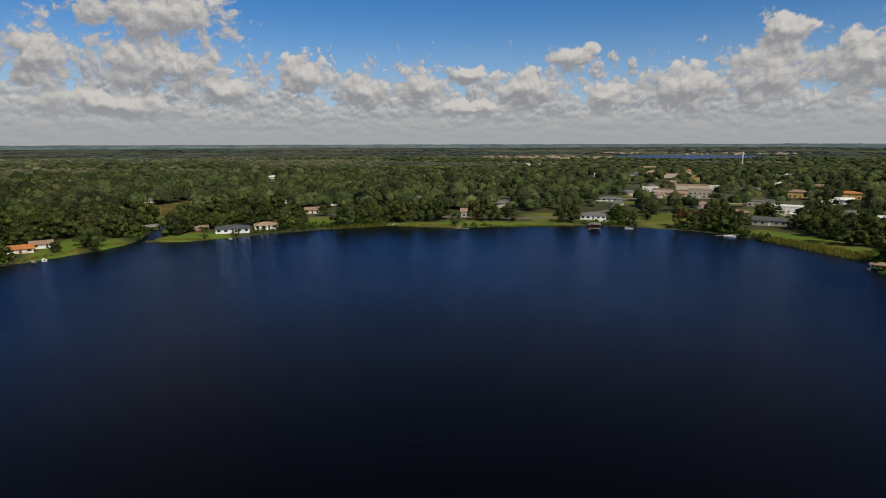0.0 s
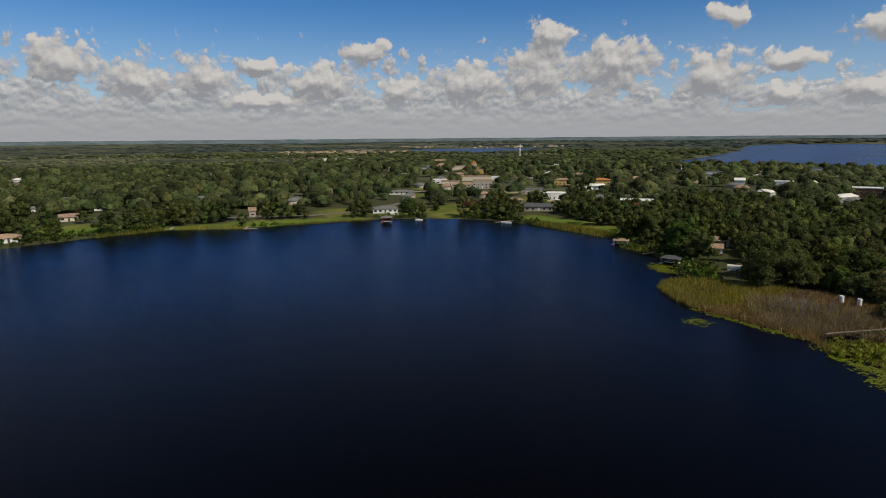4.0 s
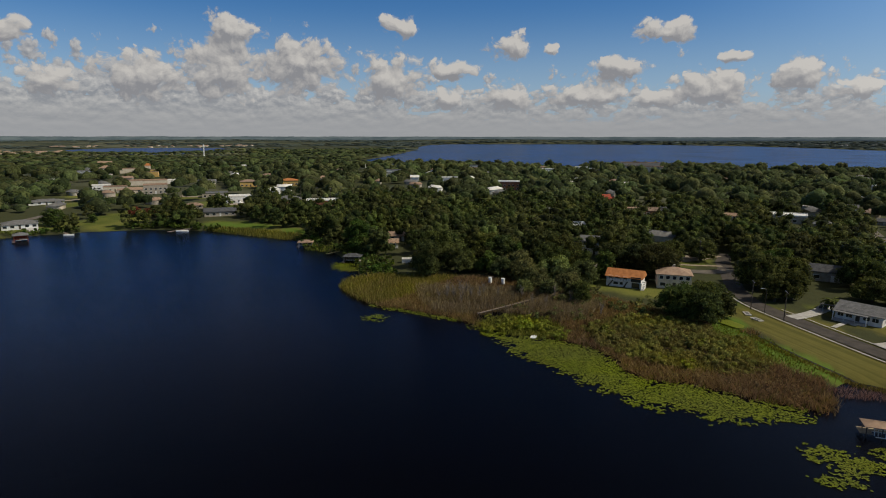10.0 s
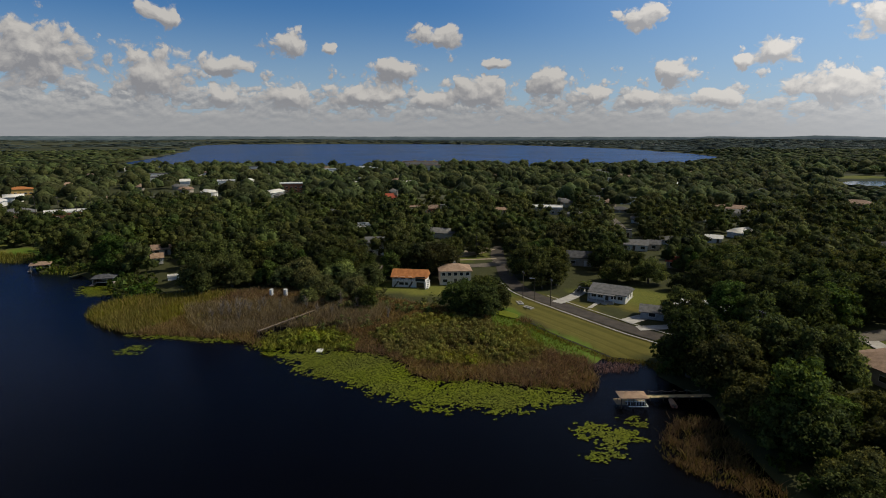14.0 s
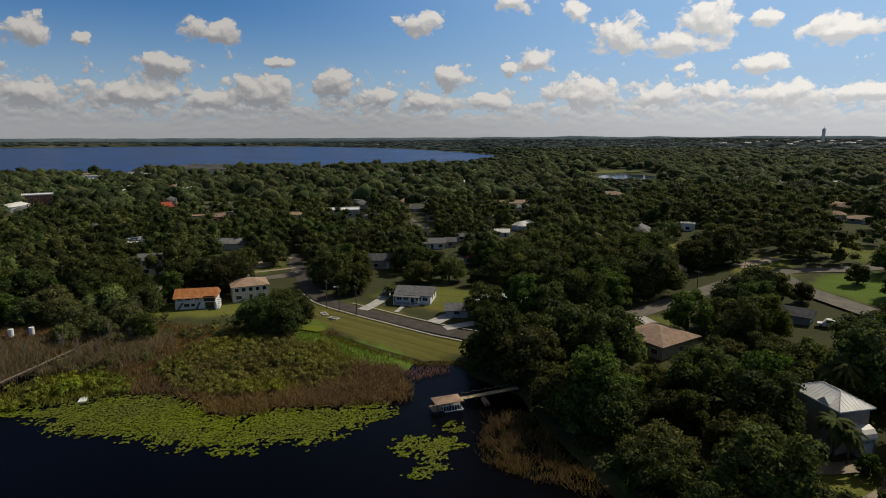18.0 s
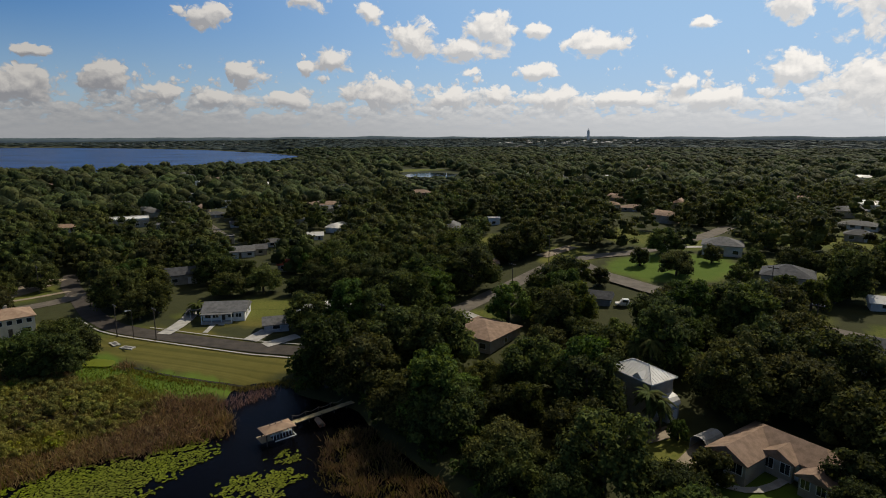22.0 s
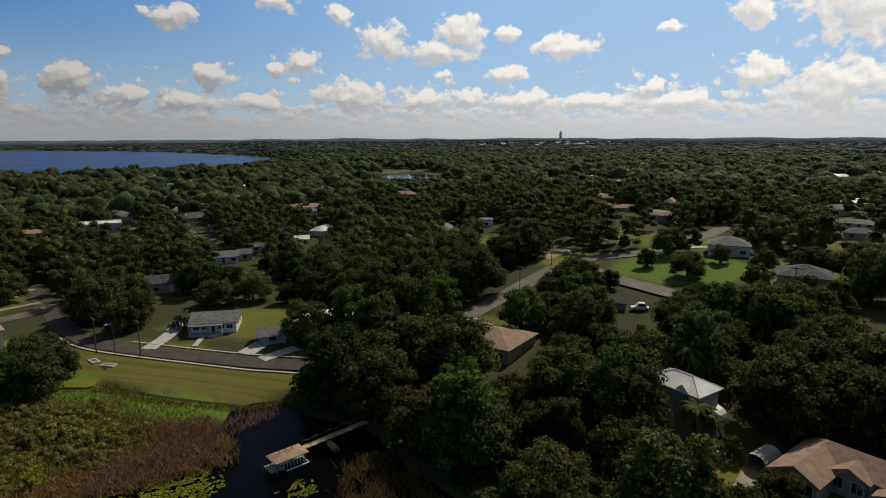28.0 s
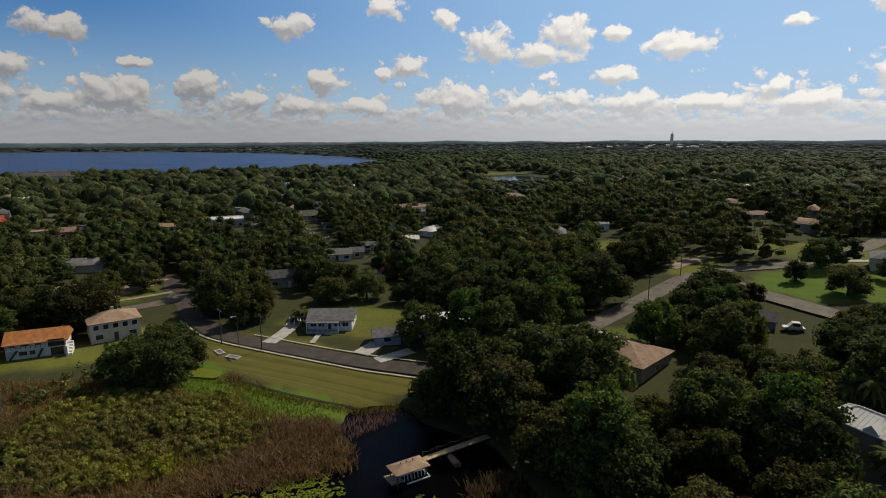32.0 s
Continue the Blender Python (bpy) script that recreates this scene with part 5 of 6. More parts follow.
covered = boat(138.5, 2.9, -75, 0.62, BRICK, "small boat under a brown cover beside the boathouse pier")
bm = bmesh.new()
ridge_ = [[bm.verts.new((sx * (1.05 - 0.25 * abs(t_)), t_ * 2.2, sz)) for sx, sz in ((-1, 0.62), (-0.45, 1.1), (0.45, 1.1), (1, 0.62))] for t_ in (-1, -0.3, 0.4, 0.95)]
for r0_, r1_ in zip(ridge_, ridge_[1:]):
    for k in range(3):
        bm.faces.new((r0_[k], r0_[k + 1], r1_[k + 1], r1_[k]))
bm.faces.new(ridge_[0][::-1])
bm.faces.new(ridge_[-1])
part("cover", bm, BROWN_ROOF, covered, "brown canvas cover")
boat(-179, 247, 40, 1.0, WHITE, "white boat by the lawn")
boat(104, 344, 80, 1.0, WHITE, "white boat at the far shore")
boxed_raft = new("raft")
boxed_raft.matrix_basis = pose(137, 82, 0, 0, 0, 20)
boxed("planks", -1.1, 1.1, -0.7, 0.7, 0.12, 0.3, WHITE, boxed_raft)
boxed("float", -1.0, 1.0, -0.6, 0.6, -0.2, 0.115, POST_WOOD, boxed_raft)
tagged(boxed_raft, "small white raft lying between lilies and bushes", "raft")
for k, (x_, y_) in enumerate(((166.3, 119), (168, 115))):
    t_ = new("water_tank")
    t_.matrix_basis = pose(x_, y_, ground_at(x_, y_))
    part("tank", bar((0, 0, 0.4), (0, 0, 2.6), 0.6, 12), WHITE, t_)
    part("foot", bar((0, 0, -0.3), (0, 0, 0.4), 0.4, 8), CONCRETE, t_)
    tagged(t_, "upright white tank at the edge of the marsh", "tank", "white tanks")
    FOOT.append((x_, y_, 2, 2, 3))

# ---- marsh, lilies and reeds ----
def inside_points(poly, gap, seed, edge=0.0):
    g = np.random.default_rng(seed)
    p = np.asarray(poly, float)
    X, Y = np.meshgrid(np.arange(p[:, 0].min() - 3, p[:, 0].max() + 3, gap), np.arange(p[:, 1].min() - 3, p[:, 1].max() + 3, gap))
    X = (X + g.uniform(-0.5, 0.5, X.shape) * gap).ravel()
    Y = (Y + g.uniform(-0.5, 0.5, Y.shape) * gap).ravel()
    d = distance(X, Y, p)
    ok = d < edge
    return X[ok], Y[ok], d[ok], g


def lilies(name, poly, seed, label, gap=0.275, fray=2.9):
    """Round floating leaves, dense inside, in loose rafts along the edge."""
    x, y, d, g = inside_points(rounded(poly), gap, seed, 0.6)
    raft = waves(x, y, 0.45, 3) * 0.45 + waves(x, y, 0.9, 5) * 0.4 + waves(x, y, 2.2, 8) * 0.4
    keep = (-d / fray + raft * 1.7 > 0.5) & (raft > np.where(d > -3, -0.2, -0.75)) & (g.uniform(0, 1, len(x)) < 0.93)
    x, y = x[keep], y[keep]
    r = g.uniform(0.11, 0.24, len(x))
    a = np.arange(6) * math.pi / 3
    tilt = g.normal(0, 0.10, (len(x), 2))
    ca, sa = np.cos(a)[None] * r[:, None], np.sin(a)[None] * r[:, None]
    v = np.stack([x[:, None] + ca, y[:, None] + sa, 0.05 + g.uniform(0, 0.05, len(x))[:, None] + np.abs(ca * tilt[:, :1] + sa * tilt[:, 1:])], -1).reshape(-1, 3)
    f = (np.array([(0, 1, 2), (0, 2, 3), (0, 3, 4), (0, 4, 5)])[None] + (np.arange(len(x)) * 6)[:, None, None]).reshape(-1, 3)
    return tagged(new(name, mesh_of(name, v, f, PAD)), label, "water lilies", kind="stuff")


lilies("lily_pads", [(133, 101), (129, 92), (127, 85), (123, 78), (122, 67), (119, 57), (118, 49), (118, 42), (122, 39), (120, 33), (124, 28), (131, 21), (137, 18), (139, 24), (137, 33), (136, 42), (132, 50), (135, 56), (140, 62), (141, 71), (139, 80), (135, 88), (136, 99)], 3,
       "bright green water lily leaves floating along the marsh")
lilies("lily_pads", [(122, 21), (124.5, 18), (126, 11), (122.5, 5.5), (119, 9), (116, 13), (119, 17.5)], 4, "loose raft of green lily leaves on black water", fray=1.6)
lilies("lily_pads", [(112, 17), (116, 13.5), (117, 9), (113, 10)], 5, "thin raft of green lily leaves on black water", fray=1.8)
lilies("lily_pads", [(117, 129), (123, 126), (123, 121), (118, 121)], 6, "small raft of lily leaves off the reeds", fray=2.2)
lilies("lily_pads", [(150, 184), (158, 193), (162, 182), (156, 172), (149, 176)], 7, "green lily leaves below the grey boathouse", fray=2.4)
lilies("lily_pads", [(134, 104), (131, 112), (128, 124), (127, 134), (130, 134), (133, 122), (136, 112), (138, 104)], 8, "narrow belt of lily leaves before the reeds", fray=1.8)
lilies("lily_pads", [(129, 6), (131, 10), (128, 12), (126, 8)], 9, "few lily leaves by the boathouse", fray=2.2)


def tufts(name, x, y, z, tall, mat, seed, label, blades=8, spread=0.5, lean=0.25, wide=0.07):
    """Standing blades: thin upright triangles in bunches."""
    g = np.random.default_rng(seed)
    k = len(x)
    h = tall * g.uniform(0.55, 1.15, (k, blades, 1))
    foot = np.stack([x[:, None] + g.normal(0, spread, (k, blades)), y[:, None] + g.normal(0, spread, (k, blades)), np.repeat(z[:, None] - 0.1, blades, 1)], -1)
    a = g.uniform(0, 2 * math.pi, (k, blades, 1))
    side = np.concatenate([np.cos(a), np.sin(a), np.zeros_like(a)], -1) * wide * g.uniform(0.6, 1.6, (k, blades, 1))
    tip = foot + np.concatenate([g.normal(0, lean, (k, blades, 2)) * h, h], -1)
    mid = foot * 0.45 + tip * 0.55 + np.array([0, 0, 0.08])
    v = np.stack([foot - side, foot + side, mid + side * 0.9, tip, mid - side * 0.9], 2).reshape(-1, 3)
    f = (np.array([(0, 1, 2), (0, 2, 4), (4, 2, 3)])[None] + (np.arange(k * blades) * 5)[:, None, None]).reshape(-1, 3)
    return tagged(new(name, mesh_of(name, v, f, mat)), label, "marsh plants", kind="stuff")


def bushes(name, x, y, z, size, mat, seed, label, leaves=90, leaf=0.15):
    """Low bushes of leaf clumps over a lumpy core."""
    g = np.random.default_rng(seed)
    forms = [crown(1.0, 1.35, 4, leaves, 1, leaf=leaf, under=0.1, core=0.72, rng=np.random.default_rng(seed + k)) for k in range(4)]
    tones, at, vs, fs = [], 0, [], []
    for k, (v, f) in enumerate(forms):
        m = np.arange(len(x)) % 4 == k
        s = size[m] * g.uniform(0.7, 1.3, m.sum())
        t = g.uniform(0, 6.28, m.sum())
        c, sn = np.cos(t)[:, None], np.sin(t)[:, None]
        q = np.stack([(v[:, 0] * c - v[:, 1] * sn) * s[:, None] + x[m][:, None], (v[:, 0] * sn + v[:, 1] * c) * s[:, None] + y[m][:, None], v[:, 2] * s[:, None] + z[m][:, None] - 0.1], -1)
        vs.append(q.reshape(-1, 3))
        fs.append((f[None] + (np.arange(m.sum()) * len(v))[:, None, None]).reshape(-1, 3) + at)
        at += len(vs[-1])
        tones.append(np.repeat(g.uniform(0, 1, m.sum()), len(v)))
    me = mesh_of(name, np.concatenate(vs), np.concatenate(fs), mat, True)
    me.attributes.new("tone", "FLOAT", "POINT").data.foreach_set("value", np.concatenate(tones).astype(np.float32))
    return tagged(new(name, me), label, "bushes", kind="stuff")


x, y, d, g = inside_points(MARSH, 0.95, 31, -0.2)
ok = distance(x, y, [(139, 102), (164, 98.5)], False) > 1.9
x, y, d = x[ok], y[ok], d[ok]
z = np.maximum(terrain(x, y), 0.0)
n1, n2 = waves(x, y, 7, 21) * 0.6 + waves(x, y, 2.4, 23) * 0.4, waves(x, y, 9, 25) * 0.6 + waves(x, y, 3, 27) * 0.4
north = y > 133
green_spot = clearing(x, y, 0.5, LUSH) > 0.3
ok = ~green_spot
lx, ly, lz = x[green_spot], y[green_spot], z[green_spot]
x, y, d, z, n1, n2, north = [q[ok] for q in (x, y, d, z, n1, n2, north)]
WILLOWS = rounded([(134, 99), (147, 99), (152, 88), (148, 79), (140, 76), (134, 86)])
THICKET = rounded([(146, 72), (158, 73), (167, 66), (169, 49), (163, 34), (151, 32), (142, 45), (141, 58)])
DEADWOOD = rounded([(149, 135), (155, 125), (164, 110), (172, 96), (170, 80), (156, 80), (150, 86), (142, 103), (136, 117)])
willow, thick, dead = [distance(x, y, q) < 1.2 * n2 for q in (WILLOWS, THICKET, DEADWOOD)]
dead &= ~willow
thick &= ~willow & ~dead
brown = ~north & ~willow
tufts("green_reeds", x[north], y[north], z[north], 2.0, REED_GREEN, 41, "tall yellow-green reeds at the marsh point", 10, 0.6, 0.28)
mixed = (north | dead) & (g.uniform(0, 1, len(x)) < 0.45)
tufts("brown_reeds", x[mixed], y[mixed], z[mixed], 1.7, REED, 45, "dry brown reeds among the green", 8, 0.6, 0.3)
tufts("green_reeds", x[willow], y[willow], z[willow], 0.9, REED_GREEN, 40, "low green reeds round the willow bushes", 12, 0.6, 0.4)
pick = dead & (n2 > -0.35)
tufts("dry_bushes", x[pick], y[pick], z[pick], 2.5, TWIG, 42, "leafless grey-brown bushes at the back of the marsh", 14, 0.55, 0.42, 0.05)
tufts("green_reeds", lx, ly, lz, 0.45, BOG_GRASS, 47, "short bright green marsh grass", 9, 0.6, 0.4)
pick = brown & ~dead & ~thick
tufts("brown_reeds", x[pick], y[pick], z[pick], 1.35, DARK_REED, 44, "dry brown reeds and grasses of the marsh", 18, 0.8, 0.65, 0.045)
pick = brown & ~dead & ~thick & (n1 + n2 > 0.0)
tufts("brown_reeds", x[pick], y[pick], z[pick], 1.5, REED, 50, "pale brown reeds at the marsh edge", 9, 0.8, 0.65, 0.045)
pick = thick & (n1 < 0.3)
tufts("marsh_brush", x[pick], y[pick], z[pick], 1.7, SHRUB, 48, "soft olive brush of thin stems and leaves", 12, 0.7, 0.45, 0.05)
pick = brown & (g.uniform(0, 1, len(x)) < 0.55)
tufts("green_reeds", x[pick], y[pick], z[pick], 1.2, REED_GREEN, 49, "green grass blades among the dry reeds", 6)


def clumps(poly, gap, seed, low, high, mat, label, leaves=170, part_kept=0.9, shift=0.0):
    """Separate rounded bushes of many sizes inside an outline."""
    x, y, d, g = inside_points(poly, gap, seed, 0.8)
    ok = (waves(x, y, 5, seed) > shift) & (g.uniform(0, 1, len(x)) < part_kept) & (clearing(x, y, 0.5, LUSH) < 0.3)
    x, y = x[ok], y[ok]
    bushes("marsh_bushes", x, y, np.maximum(terrain(x, y), 0.0), g.uniform(low, high, len(x)), mat, seed, label, leaves, 0.115)


clumps(WILLOWS, 2.0, 43, 1.0, 1.9, WILLOW, "bright yellow-green willow bushes by the lilies", 190)
clumps(THICKET, 1.7, 71, 0.8, 1.7, SHRUB, "olive-green bushes in the middle of the marsh", 330, 0.9, -0.7)
clumps(rounded([(142, 45), (151, 32), (160, 28), (150, 22), (141, 22), (136, 34), (134, 48), (139, 58)]), 2.6, 76, 0.6, 1.2, OLD_REED_BUSH, "brown-olive brush near the marsh edge", 150, 0.7, -0.2)
clumps(THICKET, 3.4, 72, 1.0, 1.8, WILLOW, "yellow-green bushes between olive ones", 320, 0.4)
clumps(DEADWOOD, 3.6, 73, 0.8, 1.6, OLIVE, "grey-green bushes among leafless ones", 150, 0.7)
clumps(rounded([(150, 86), (158, 76), (168, 68), (176, 66), (179, 84), (174, 98), (168, 92)]), 2.4, 74, 1.1, 2.3, OLIVE, "tall olive bushes at the back of the marsh", 190, 0.8)
clumps(rounded([(136, 117), (129, 130), (131, 146), (140, 158), (150, 146), (148, 134)]), 6.0, 75, 0.7, 1.2, REED_GREEN, "low yellowish clumps in the reeds", 120, 0.6)


def bare_tree(x, y, tall, seed):
    """A dead grey tree: a leaning trunk with bare forked limbs."""
    g = np.random.default_rng(seed)
    items = [limb((0, 0, -0.5), (0.1, 0.1, tall * 0.55), 0.11, 0.07), limb((0.1, 0.1, tall * 0.55), (0.25, 0.0, tall), 0.07, 0.02)]
    for k in range(24):
        a, t = k * 2.4 + g.uniform(0, 1), g.uniform(0.2, 0.92)
        r = tall * g.uniform(0.08, 0.22)
        tip = (0.1 + r * math.cos(a), 0.1 + r * math.sin(a), tall * t + r * g.uniform(0.9, 1.8))
        items.append(limb((0.1, 0.08, tall * t), tip, 0.06, 0.025, 4))
        items.append(limb(tuple(0.5 * np.array((0.1, 0.08, tall * t)) + 0.5 * np.array(tip)), (tip[0] + g.uniform(-0.4, 0.4), tip[1] + g.uniform(-0.4, 0.4), tip[2] + 0.35), 0.045, 0.02, 4))
    t_ = new("bare_tree", mesh_of("bare_tree", *joined(items), DEAD_BARK))
    t_.matrix_basis = pose(x, y, max(0.0, ground_at(x, y)), 0, 0, (x * 13) % 360)
    return tagged(t_, "dead grey tree with bare limbs standing in the marsh", "dead tree", "dead trees of the marsh")


for k, (x_, y_, t_) in enumerate(((145.5, 119.5, 4.6), (147, 118, 5.2), (149, 116, 4.8), (150.5, 114, 4.0), (152, 112, 4.6), (143.5, 121, 3.8), (156, 108, 3.6), (160, 102, 4.2), (166, 94, 4.4), (165, 88, 3.8), (158, 92, 3.2), (161, 76, 3.6), (153, 118, 4.2), (148, 121, 4.4), (151, 119, 5.0), (146, 114, 3.4), (155, 113, 4.0), (158, 97, 3.0), (162, 92, 3.4), (169, 99, 3.8))):
    bare_tree(x_, y_, t_, 300 + k)

x, y, d, g = inside_points(rounded([(134, 0), (128, 3), (119, 4), (114, -1), (111, -8), (108, -14), (118, -11), (126, -8), (134, -5)]), 0.8, 33)
ok = waves(x, y, 2.2, 12) > -0.12
tufts("brown_reeds", x[ok], y[ok], np.zeros(ok.sum()), 1.15, DARK_REED, 46, "dense dry cat-tail reeds standing in the water", 15, 0.5, 0.6, 0.04)
tufts("brown_reeds", x[::3], y[::3], np.zeros(len(x[::3])), 1.1, REED_GREEN, 95, "green blades among the cat-tails", 8, 0.7, 0.6, 0.035)
for seed, poly, tall, label in ((51, [(158, 306), (164, 285), (170, 262), (174, 246), (183, 252), (179, 270), (173, 290), (165, 308)], 1.9, "reeds along the wooded shore"), (52, [(-72, 342), (-40, 356), (-44, 364), (-74, 352)], 1.8, "reeds below the bushes of the far shore"),
                                (53, [(-34, 356), (5, 347), (5, 353), (-32, 362)], 1.2, "green reeds on the far shore"), (54, [(18, 351), (80, 355), (80, 359), (18, 356)], 1.0, "grassy edge of the far shore"), (55, [(164, 222), (172, 203), (177, 206), (170, 226)], 1.2, "green reeds beside the yellow pier"),
                                (56, [(-160, 295), (-128, 303), (-128, 306), (-160, 299)], 0.9, "grassy edge below the white house"), (57, [(-186, 240), (-166, 290), (-169, 291), (-190, 240)], 0.9, "grassy edge of the lawn")):
    x, y, d, g = inside_points(poly, 1.3, seed)
    tufts("shore_reeds", x, y, np.maximum(terrain(x, y), 0), tall, REED_GREEN, seed, label, 7, 0.6, 0.25, 0.1)

x, y, d, g = inside_points([(-226, 428), (-218, 468), (-184, 470), (-176, 400), (-186, 388), (-204, 394)], 2.6, 58)
tufts("marsh_grass", x, y, terrain(x, y), 2.6, REED, 58, "tall pale grass of a small marsh behind the canal", 9, 1.0, 0.25, 0.22)
tufts("marsh_grass", x[::2], y[::2], terrain(x[::2], y[::2]), 2.0, REED_GREEN, 59, "green grass of a small marsh behind the canal", 9, 1.0, 0.3, 0.2)

# ---- trees that stand out, placed one by one ----
PLANTED = []
for kind, x_, y_, size, text in [
        (4, 152, 0, 1.28, "tall dark tree leaning over the inlet"), (0, 146, -7, 1.1, ""), (2, 157, -7, 1.1, ""), (1, 160, 0, 0.9, ""), (4, 184, -9, 1.1, ""), (0, 186, 1, 0.9, ""), (1, 180, -15, 1.0, ""), (3, 151, -11, 0.9, ""),
        (1, 206, 43.5, 0.75, "oak reaching over the street bend"), (0, 225, 12, 0.8, ""), (2, 224, 22, 0.75, ""), (5, 219, 3, 0.8, ""), (0, 247, 79, 0.8, ""), (2, 240, 88, 0.8, ""), (1, 252, 66, 0.7, ""), (5, 228, 96, 0.7, ""),
        (2, 173, 54, 0.9, "wide oak between marsh and field"), (0, 174, 60, 0.85, ""), (1, 180, 56, 0.8, ""), (5, 179, 50, 0.95, ""),
        (1, 168, 86, 0.62, "slender green tree rising from the marsh"), (6, 177, 113, 0.95, ""), (6, 171, 105, 0.9, ""), (7, 180, 98, 0.9, ""), (6, 175, 95, 0.8, ""), (7, 168, 97, 0.75, ""), (6, 184, 105, 1.05, ""), (7, 176, 121, 1.0, ""), (6, 187, 96, 0.95, ""), (7, 164, 104, 0.7, ""), (7, 171, 90, 0.7, ""), (6, 181, 118, 1.1, ""), (0, 111.5, -33.5, 0.9, ""), (0, 151, -79, 0.7, ""), (2, 158, -87, 0.66, ""), (1, 120, -40, 1.1, ""), (4, 126, -43, 1.1, ""), (0, 115, -66, 1.1, ""), (5, 99, -47, 0.8, ""), (5, 90, -62, 1.0, ""), (2, 96, -73, 1.0, ""), (0, 86, -70, 1.0, ""), (2, 108, -72, 1.0, ""), (0, 118, -74, 1.1, ""),
        (2, 181, -106, 0.75, "lone oak on a bright green lawn"), (0, 204, -119, 0.85, "lone dark oak beside the street"), (5, 196, -104, 0.8, ""),
        (5, 150, -113, 0.9, ""), (3, 110.5, -51.0, 0.36, "pale-leaved shrub beside the sandy drive"),  (5, 187, -124, 0.8, ""), (3, 163, -112, 0.7, ""), (1, 105, -72, 0.9, ""), (0, 112, -63, 0.95, ""), (3, 141, -112, 0.8, ""), (0, 136, -96, 1.0, "broad dark oak beside the street"), (8, 148, 376, 1.0, ""), (8, 156, 373, 0.8, ""), (5, 104, 372, 0.8, "small tree on the lakeside lawn"), (5, 112, 366, 0.6, ""), (5, 124, 372, 0.7, ""), (0, 164, 336, 0.95, "broad oak at the lakeside"),
        (0, 106, 375, 0.9, ""), (2, 76, 388, 0.9, ""), (5, -150, 312, 0.8, ""), (1, -92, 350, 0.8, ""), (2, -138, 334, 0.9, ""), (0, -150, 330, 0.9, ""), (5, -184, 262, 0.7, "small tree on the lawn")]:
    tree(kind, x_, y_, size, (x_ * 7) % 360, text)
    PLANTED.append((x_, y_, KINDS[kind][0] * size * 0.8))


PLANTED += [(163, 187, 8.0), (156, 183, 8.0), (169, 229, 7.0), (174, 209, 7.0), (166, 206, 7.0), (172, 172, 7.0), (114, -56, 7.0), (158, -28, 3.0), (110.9, -38.5, 3.0), (157, -84, 5.0), (157, 166, 6.0), (167, 164, 4.0)]


def palm(x, y, tall, seed):
    g = np.random.default_rng(seed)
    p = new("palm", mesh_of("trunk", *joined([limb((0, 0, -0.5), (0.2, 0.1, tall * 0.5), 0.22, 0.17, 8), limb((0.2, 0.1, tall * 0.5), (0.3, 0.3, tall), 0.17, 0.14, 8)]), BARK))
    p.matrix_basis = pose(x, y, ground_at(x, y))
    for k in range(34):
        a, up = k * 2.4 + g.uniform(0, 0.5), g.uniform(-0.6, 0.8)
        reach = g.uniform(2.2, 3.0)
        pts = [np.array((0.3 + reach * t * math.cos(a), 0.3 + reach * t * math.sin(a), tall + up * reach * t - 1.9 * t * t)) for t in (0, 0.33, 0.66, 1.0)]
        side = np.array((-math.sin(a), math.cos(a), 0))
        v, f = [], []
        for i_, q in enumerate(pts):
            wd = (0.1, 0.42, 0.36, 0.06)[i_]
            v += [q - side * wd - (0, 0, 0.18 * (i_ > 0)), q, q + side * wd - (0, 0, 0.18 * (i_ > 0))]
        for i_ in range(3):
            for s_ in (0, 1):
                o = i_ * 3 + s_
                f.append((o, o + 1, o + 4, o + 3))
        fr = new("frond", mesh_of("frond", v, f, OAK))
        fr.parent = p
    PLANTED.append((x, y, 2.5))
    return tagged(p, "palm with drooping fronds beside the white-roofed house", "palm", "palms")


palm(127, -58, 9.0, 1)
palm(129, -56, 7.8, 3)
palm(114.4, -48.4, 6.8, 7)
palm(113.6, -50.0, 5.6, 8)
palm(205, 29, 3.5, 4)
palm(-134, 308, 5.0, 5)
palm(-92, 343, 5.0, 6)


# ---- drives, kerbs, walks ----
def beside(line, off):
    p = np.array(line, float)
    d = np.gradient(p, axis=0)
    d /= np.hypot(d[:, 0], d[:, 1])[:, None]
    return p + np.stack([d[:, 1], -d[:, 0]], -1) * off


main = ROADS[0][2]
strip("kerb", 0.5, beside(main[3:10], 3.75), CONCRETE, 0.24, "pale concrete kerb along the street", category="kerb")
strip("kerb", 0.4, beside(main[5:9], -3.7), CONCRETE, 0.24, "pale concrete kerb along the street", category="kerb")
for width, line in ((3.6, [(192, 36), (198, 33), (206, 31), (211, 31)]), (1.3, [(190.5, 26.2), (196.5, 24.6)]), (4.2, [(182, 15.5), (188, 11)]), (3.4, [(178, 12), (182, 4)]), (3.6, [(183, -39.5), (172.6, -42.6)]), (1.3, [(100.5, -48.3), (98, -48.6), (96, -51), (95.2, -54.5), (96.6, -58)]),
                    (4.0, [(128, -99), (122, -94)]), (3.0, [(211, -125), (206, -138)]), (6.0, [(95, 365), (94, 376)])):
    strip("driveway", width, line, CONCRETE, 0.16, "pale concrete drive across the lawn", category="driveway")
